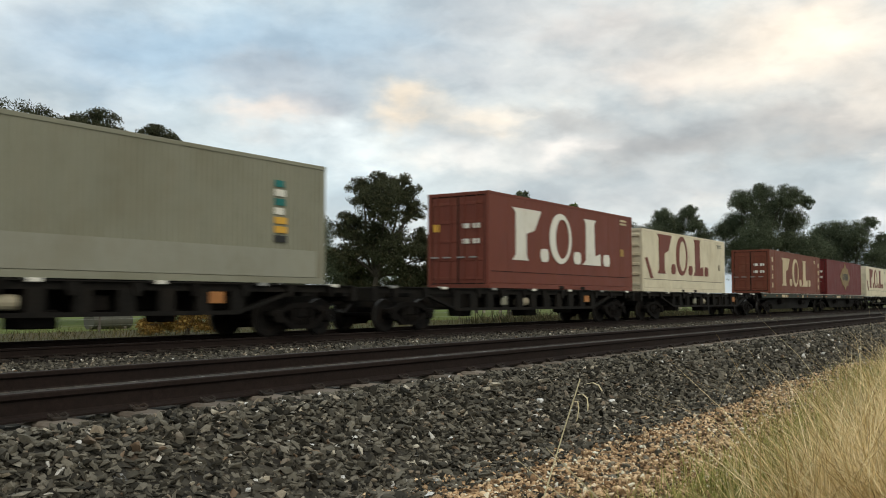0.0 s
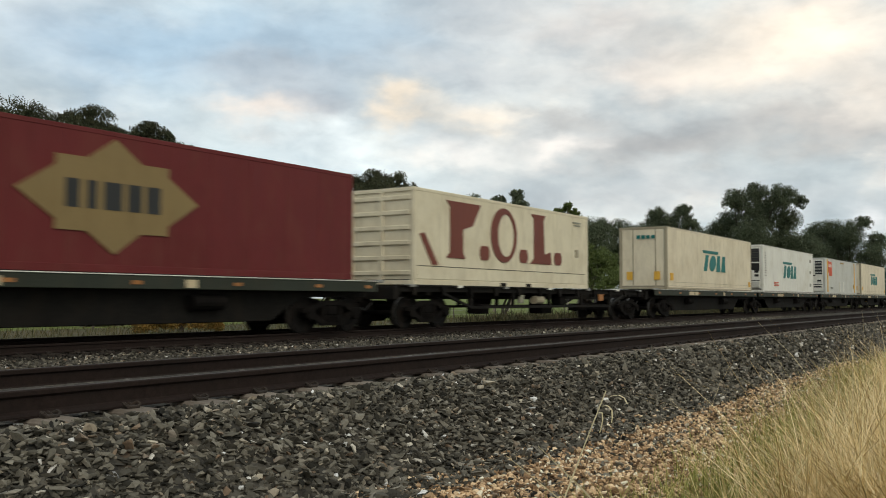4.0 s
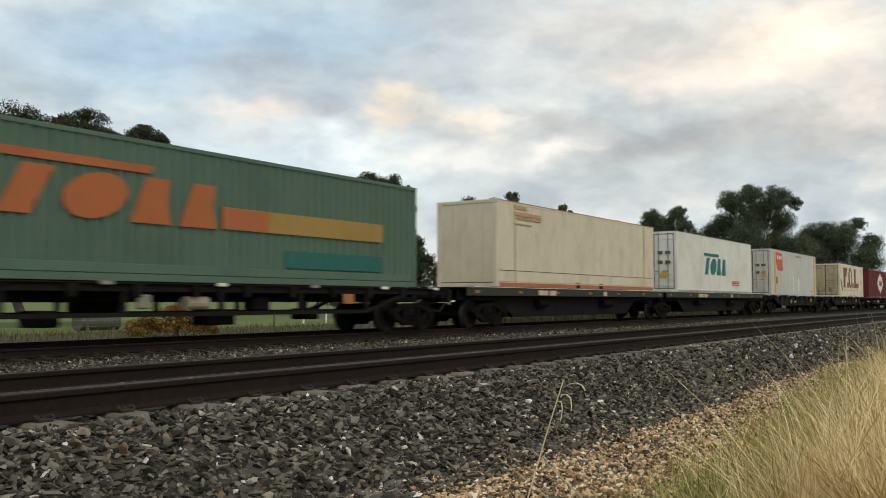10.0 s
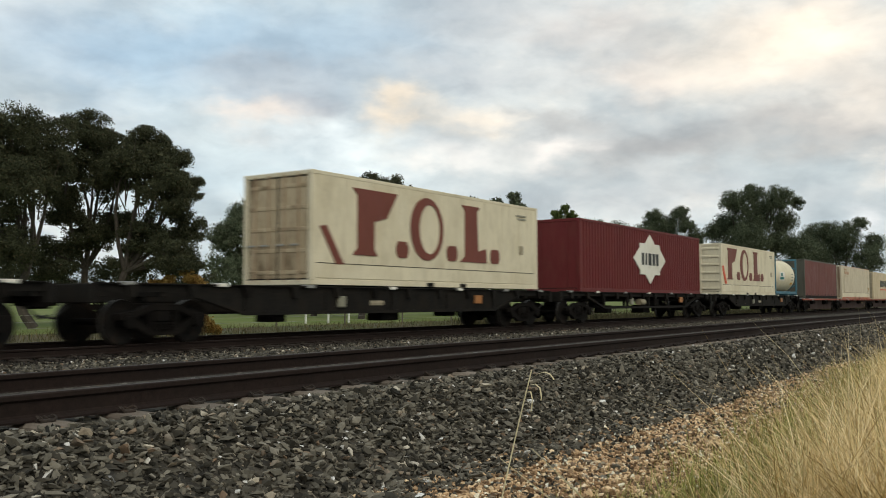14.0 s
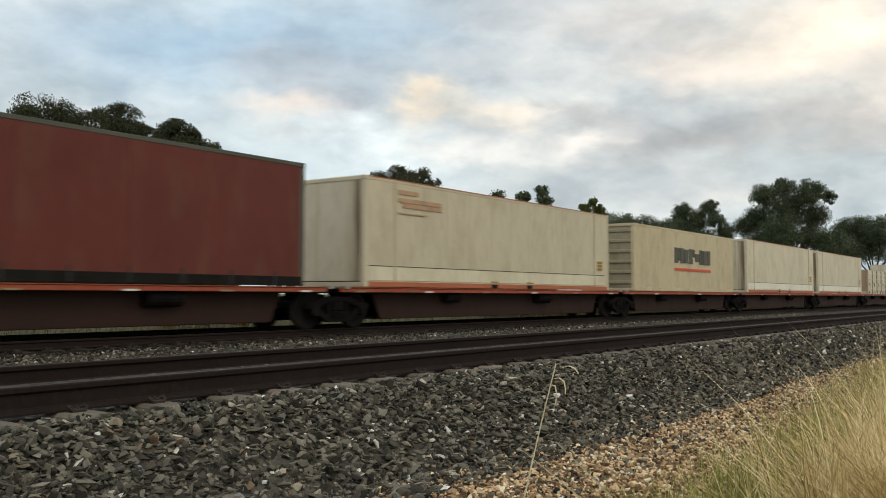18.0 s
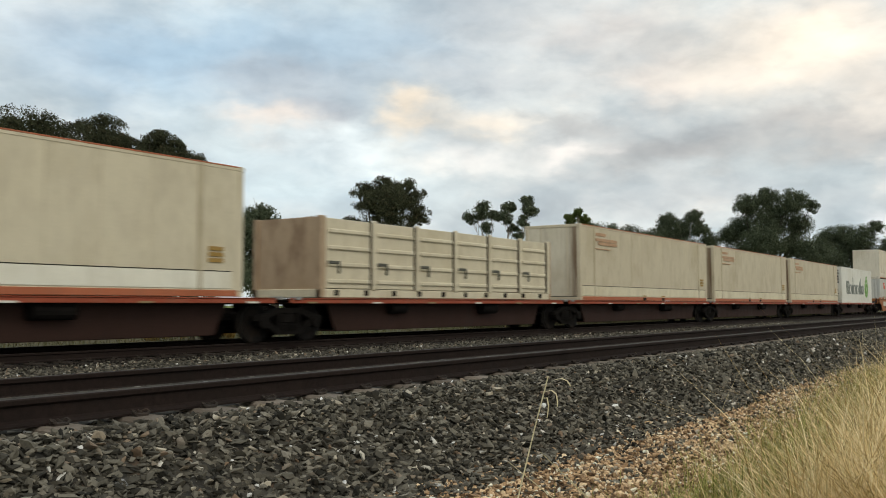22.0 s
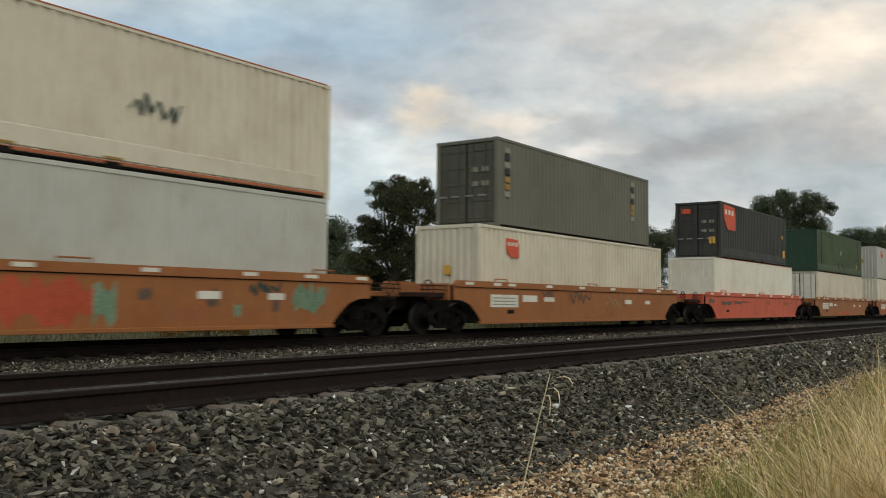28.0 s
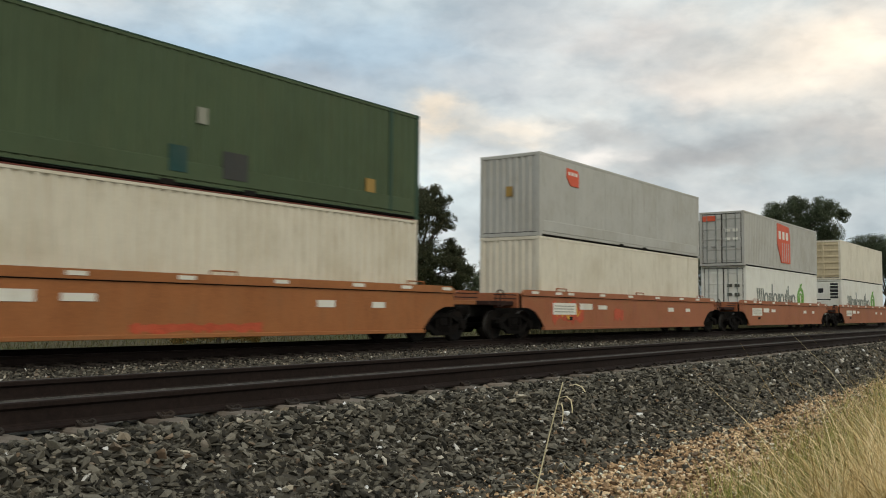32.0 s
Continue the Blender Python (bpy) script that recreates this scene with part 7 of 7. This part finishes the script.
scatter_stones("ballast", "stray ballast stones on the orange gravel", "ballast_stone", 2600, (3.2, 26.0), (2.6, 3.65), 0.024, (-0.1, 0.6), bias=1.5)
scatter_grass("green_grass", "short green grass at the foot of the tall dry grass", "green_grass", grass_roots(24000, (4.0, 34), 0.10, 0.45, 1.8, depth=0.7), 0.18, 0.4, 0.007)
scatter_grass("dry_grass", "tall dry straw-coloured grass beside the gravel", "dry_grass", grass_roots(60000, (4.4, 45), 1.05, 0.5, 1.8, 26), 0.50, 0.46, 0.0066, 0.8)
scatter_grass("dry_grass", "thin long dry grass stalks with bent tips", "dry_grass", grass_roots(1100, (5.5, 30), 0.95, 0.8, 1.4), 0.66, 0.26, 0.0046, 0.7)
scatter_stones("ballast", "loose ballast along the foot of the bank", "ballast_stone", 9000, (-8.0, 1.8), (3.3, 5.2), 0.026, (-0.8, 0.9), sleepers=NEAR_ENDS)
scatter_stones("gravel", "fine orange gravel beside the short grass", "gravel_chip", 7000, (-6.0, 3.6), (2.1, 3.62), 0.0175, (-0.1, 0.8))
lawn = np.stack([-6 + 11 * rng.random(9000), -5 + 7.2 * rng.random(9000)], 1)
scatter_grass("green_grass", "short green and straw-coloured grass on the flat ground", "green_grass", lawn[np.hypot(lawn[:, 0], lawn[:, 1]) > 0.5], 0.07, 0.5, 0.006)
verge = np.stack([8 + 82 * rng.random(16000) ** 1.1, 21 + 20 * rng.random(16000)], 1)
weeds = np.stack([50 + 110 * rng.random(14000) ** 1.2, 24 + 9 * rng.random(14000)], 1)
scatter_grass("tall_weeds", "tall dark weeds along the far side of the line", "weed", weeds, 0.62, 0.35, 0.06)
scatter_grass("verge_grass", "rough olive and straw-coloured grass beyond the far track", "verge_grass", verge, 0.28, 0.4, 0.022)


STALK_AT, STALK_TURN = (1.635, 1.207, -0.38), -63.75


def grass_stalk():
    """One long dry stalk with hanging leaves at its tip, close by; it sways."""
    g = thing("grass_stalk", "single long pale dry grass stalk with drooping leaves at its tip", "grass stalk", at=STALK_AT)
    m = Mesh()
    pts = [(0.012 * math.sin(k * 0.45), 0.0, 0.116 * k - 0.01) for k in range(11)]
    for k in range(10):
        m.tube(pts[k], pts[k + 1], 0.0027 - 0.00013 * k, 0.00257 - 0.00013 * k, 5, False)
    part("stem", m, "straw", g)
    # each leaf: start height, steps sideways and up
    for z, steps, wide in ((1.10, ((0.012, 0.004), (0.012, -0.022), (0.006, -0.03), (0.001, -0.012)), 0.0045), (1.115, ((0.02, 0.010), (0.02, -0.008), (0.012, -0.024), (0.004, -0.016)), 0.0038),
                           (1.13, ((0.02, 0.022), (0.022, 0.012), (0.022, -0.002), (0.018, -0.014)), 0.0022), (0.74, ((0.02, 0.01), (0.02, -0.006), (0.015, -0.016)), 0.003)):
        h = Mesh()
        x, n = pts[9][0], len(steps)
        for i, (dx, dz) in enumerate([(0.6 * p, 0.65 * q) for p, q in steps]):
            a = 0.6 * wide * math.sin(math.pi * (i + 0.25) / (n + 0.5))
            b = 0.6 * wide * math.sin(math.pi * (i + 1.2) / (n + 0.5)) if i < n - 1 else 0.0006
            h.add([(x, -a, z), (x + dx, -b, z + dz), (x + dx, b, z + dz), (x, a, z), (x + 0.002, 0, z + 0.002), (x + dx + 0.002, 0, z + dz + 0.002)], [(0, 1, 5, 4), (4, 5, 2, 3), (0, 3, 2, 1)])
            x, z = x + dx, z + dz
        part("leaf", h, "straw", g, "dry drooping leaf")
    return g


STALK = grass_stalk()


def bent_blade(x, z, lean, wide, label):
    """One pale dry blade near the stalk, bent over at its tip; x: sideways from the line of sight."""
    turn = radians(STALK_TURN)
    out = Vector((math.cos(turn), math.sin(turn), 0))
    way = Vector((-math.sin(turn), math.cos(turn), 0))
    tip = way * 2.0 + out * x
    rise = z + 0.38
    g = thing("bent_grass", label, "grass", at=(tip.x + out.x * lean * rise, tip.y + out.y * lean * rise, -0.38))
    m = Mesh()
    n = 7
    pts = []
    for i in range(n + 1):
        t = i / n
        pts.append((out * (-lean * rise * t + 0.06 * math.sin(math.pi * t) * lean), rise * (t + 0.10 * math.sin(math.pi * t))))
    for i in range(n):
        a, b = wide * (1 - 0.6 * (i / n) ** 3), wide * (1 - 0.6 * ((i + 1) / n) ** 3) if i < n - 1 else wide * 0.1
        p, q = pts[i], pts[i + 1]
        m.add([(p[0].x - out.x * a, p[0].y - out.y * a, p[1]), (q[0].x - out.x * b, q[0].y - out.y * b, q[1]), (q[0].x, q[0].y, q[1] + 0.0015), (p[0].x, p[0].y, p[1] + 0.0015),
               (q[0].x + out.x * b, q[0].y + out.y * b, q[1]), (p[0].x + out.x * a, p[0].y + out.y * a, p[1])], [(0, 1, 2, 3), (3, 2, 4, 5), (0, 5, 4, 1)])
    part("blade", m, "straw", g)


bent_blade(-0.070, 0.562, 0.62, 0.0045, "bent pale dry grass blade beside the stalk")
bent_blade(-0.139, 0.539, 0.75, 0.0035, "thin bent dry grass blade beside the stalk")


def motions():
    """The train runs to the left at one speed; all wheelsets roll along."""
    times = [0.0, 0.5] + [float(t) for t in range(1, 32)] + [31.5, 32.0]
    gone = [(t, travelled(t)) for t in times]
    for ob, u, y, z in MOVING:
        walk(ob, [(t, pose(u - s, y, z)) for t, s in gone])
    # the stalk leans to and fro in the wind
    sway = ((0, 19.0), (1, 19.3), (2, 22.2), (3, 23.2), (4.5, 22.4), (6, 21.0), (7.5, 23.4), (9, 19.5), (10.5, 18.7), (12, 17.0), (14, 15.2), (17, 15.3), (20, 14.6), (23, 16.5), (25, 13.7), (28, 15.0), (31, 15.2), (32, 15.4))
    walk(STALK, [(t, pose(*STALK_AT, 0, 0, STALK_TURN) @ pose(0, 0, 0, 0, a, 0)) for t, a in sway])
    first = {}
    for ws, x in WHEELSETS:
        if x not in first:
            rows = []
            for i in range(int(SECONDS * FPS) + 1):
                t = i / FPS
                rows.append((t, pose(*x) @ Matrix.Rotation(-travelled(t) / WHEEL_R, 4, "Y")))
            walk(ws, rows)
            first[x] = ws
        else:
            src = first[x].animation_data
            ws.rotation_mode = "QUATERNION"
            keys = ws.animation_data_create()
            keys.action = src.action
            keys.action_slot = src.action_slot


motions()
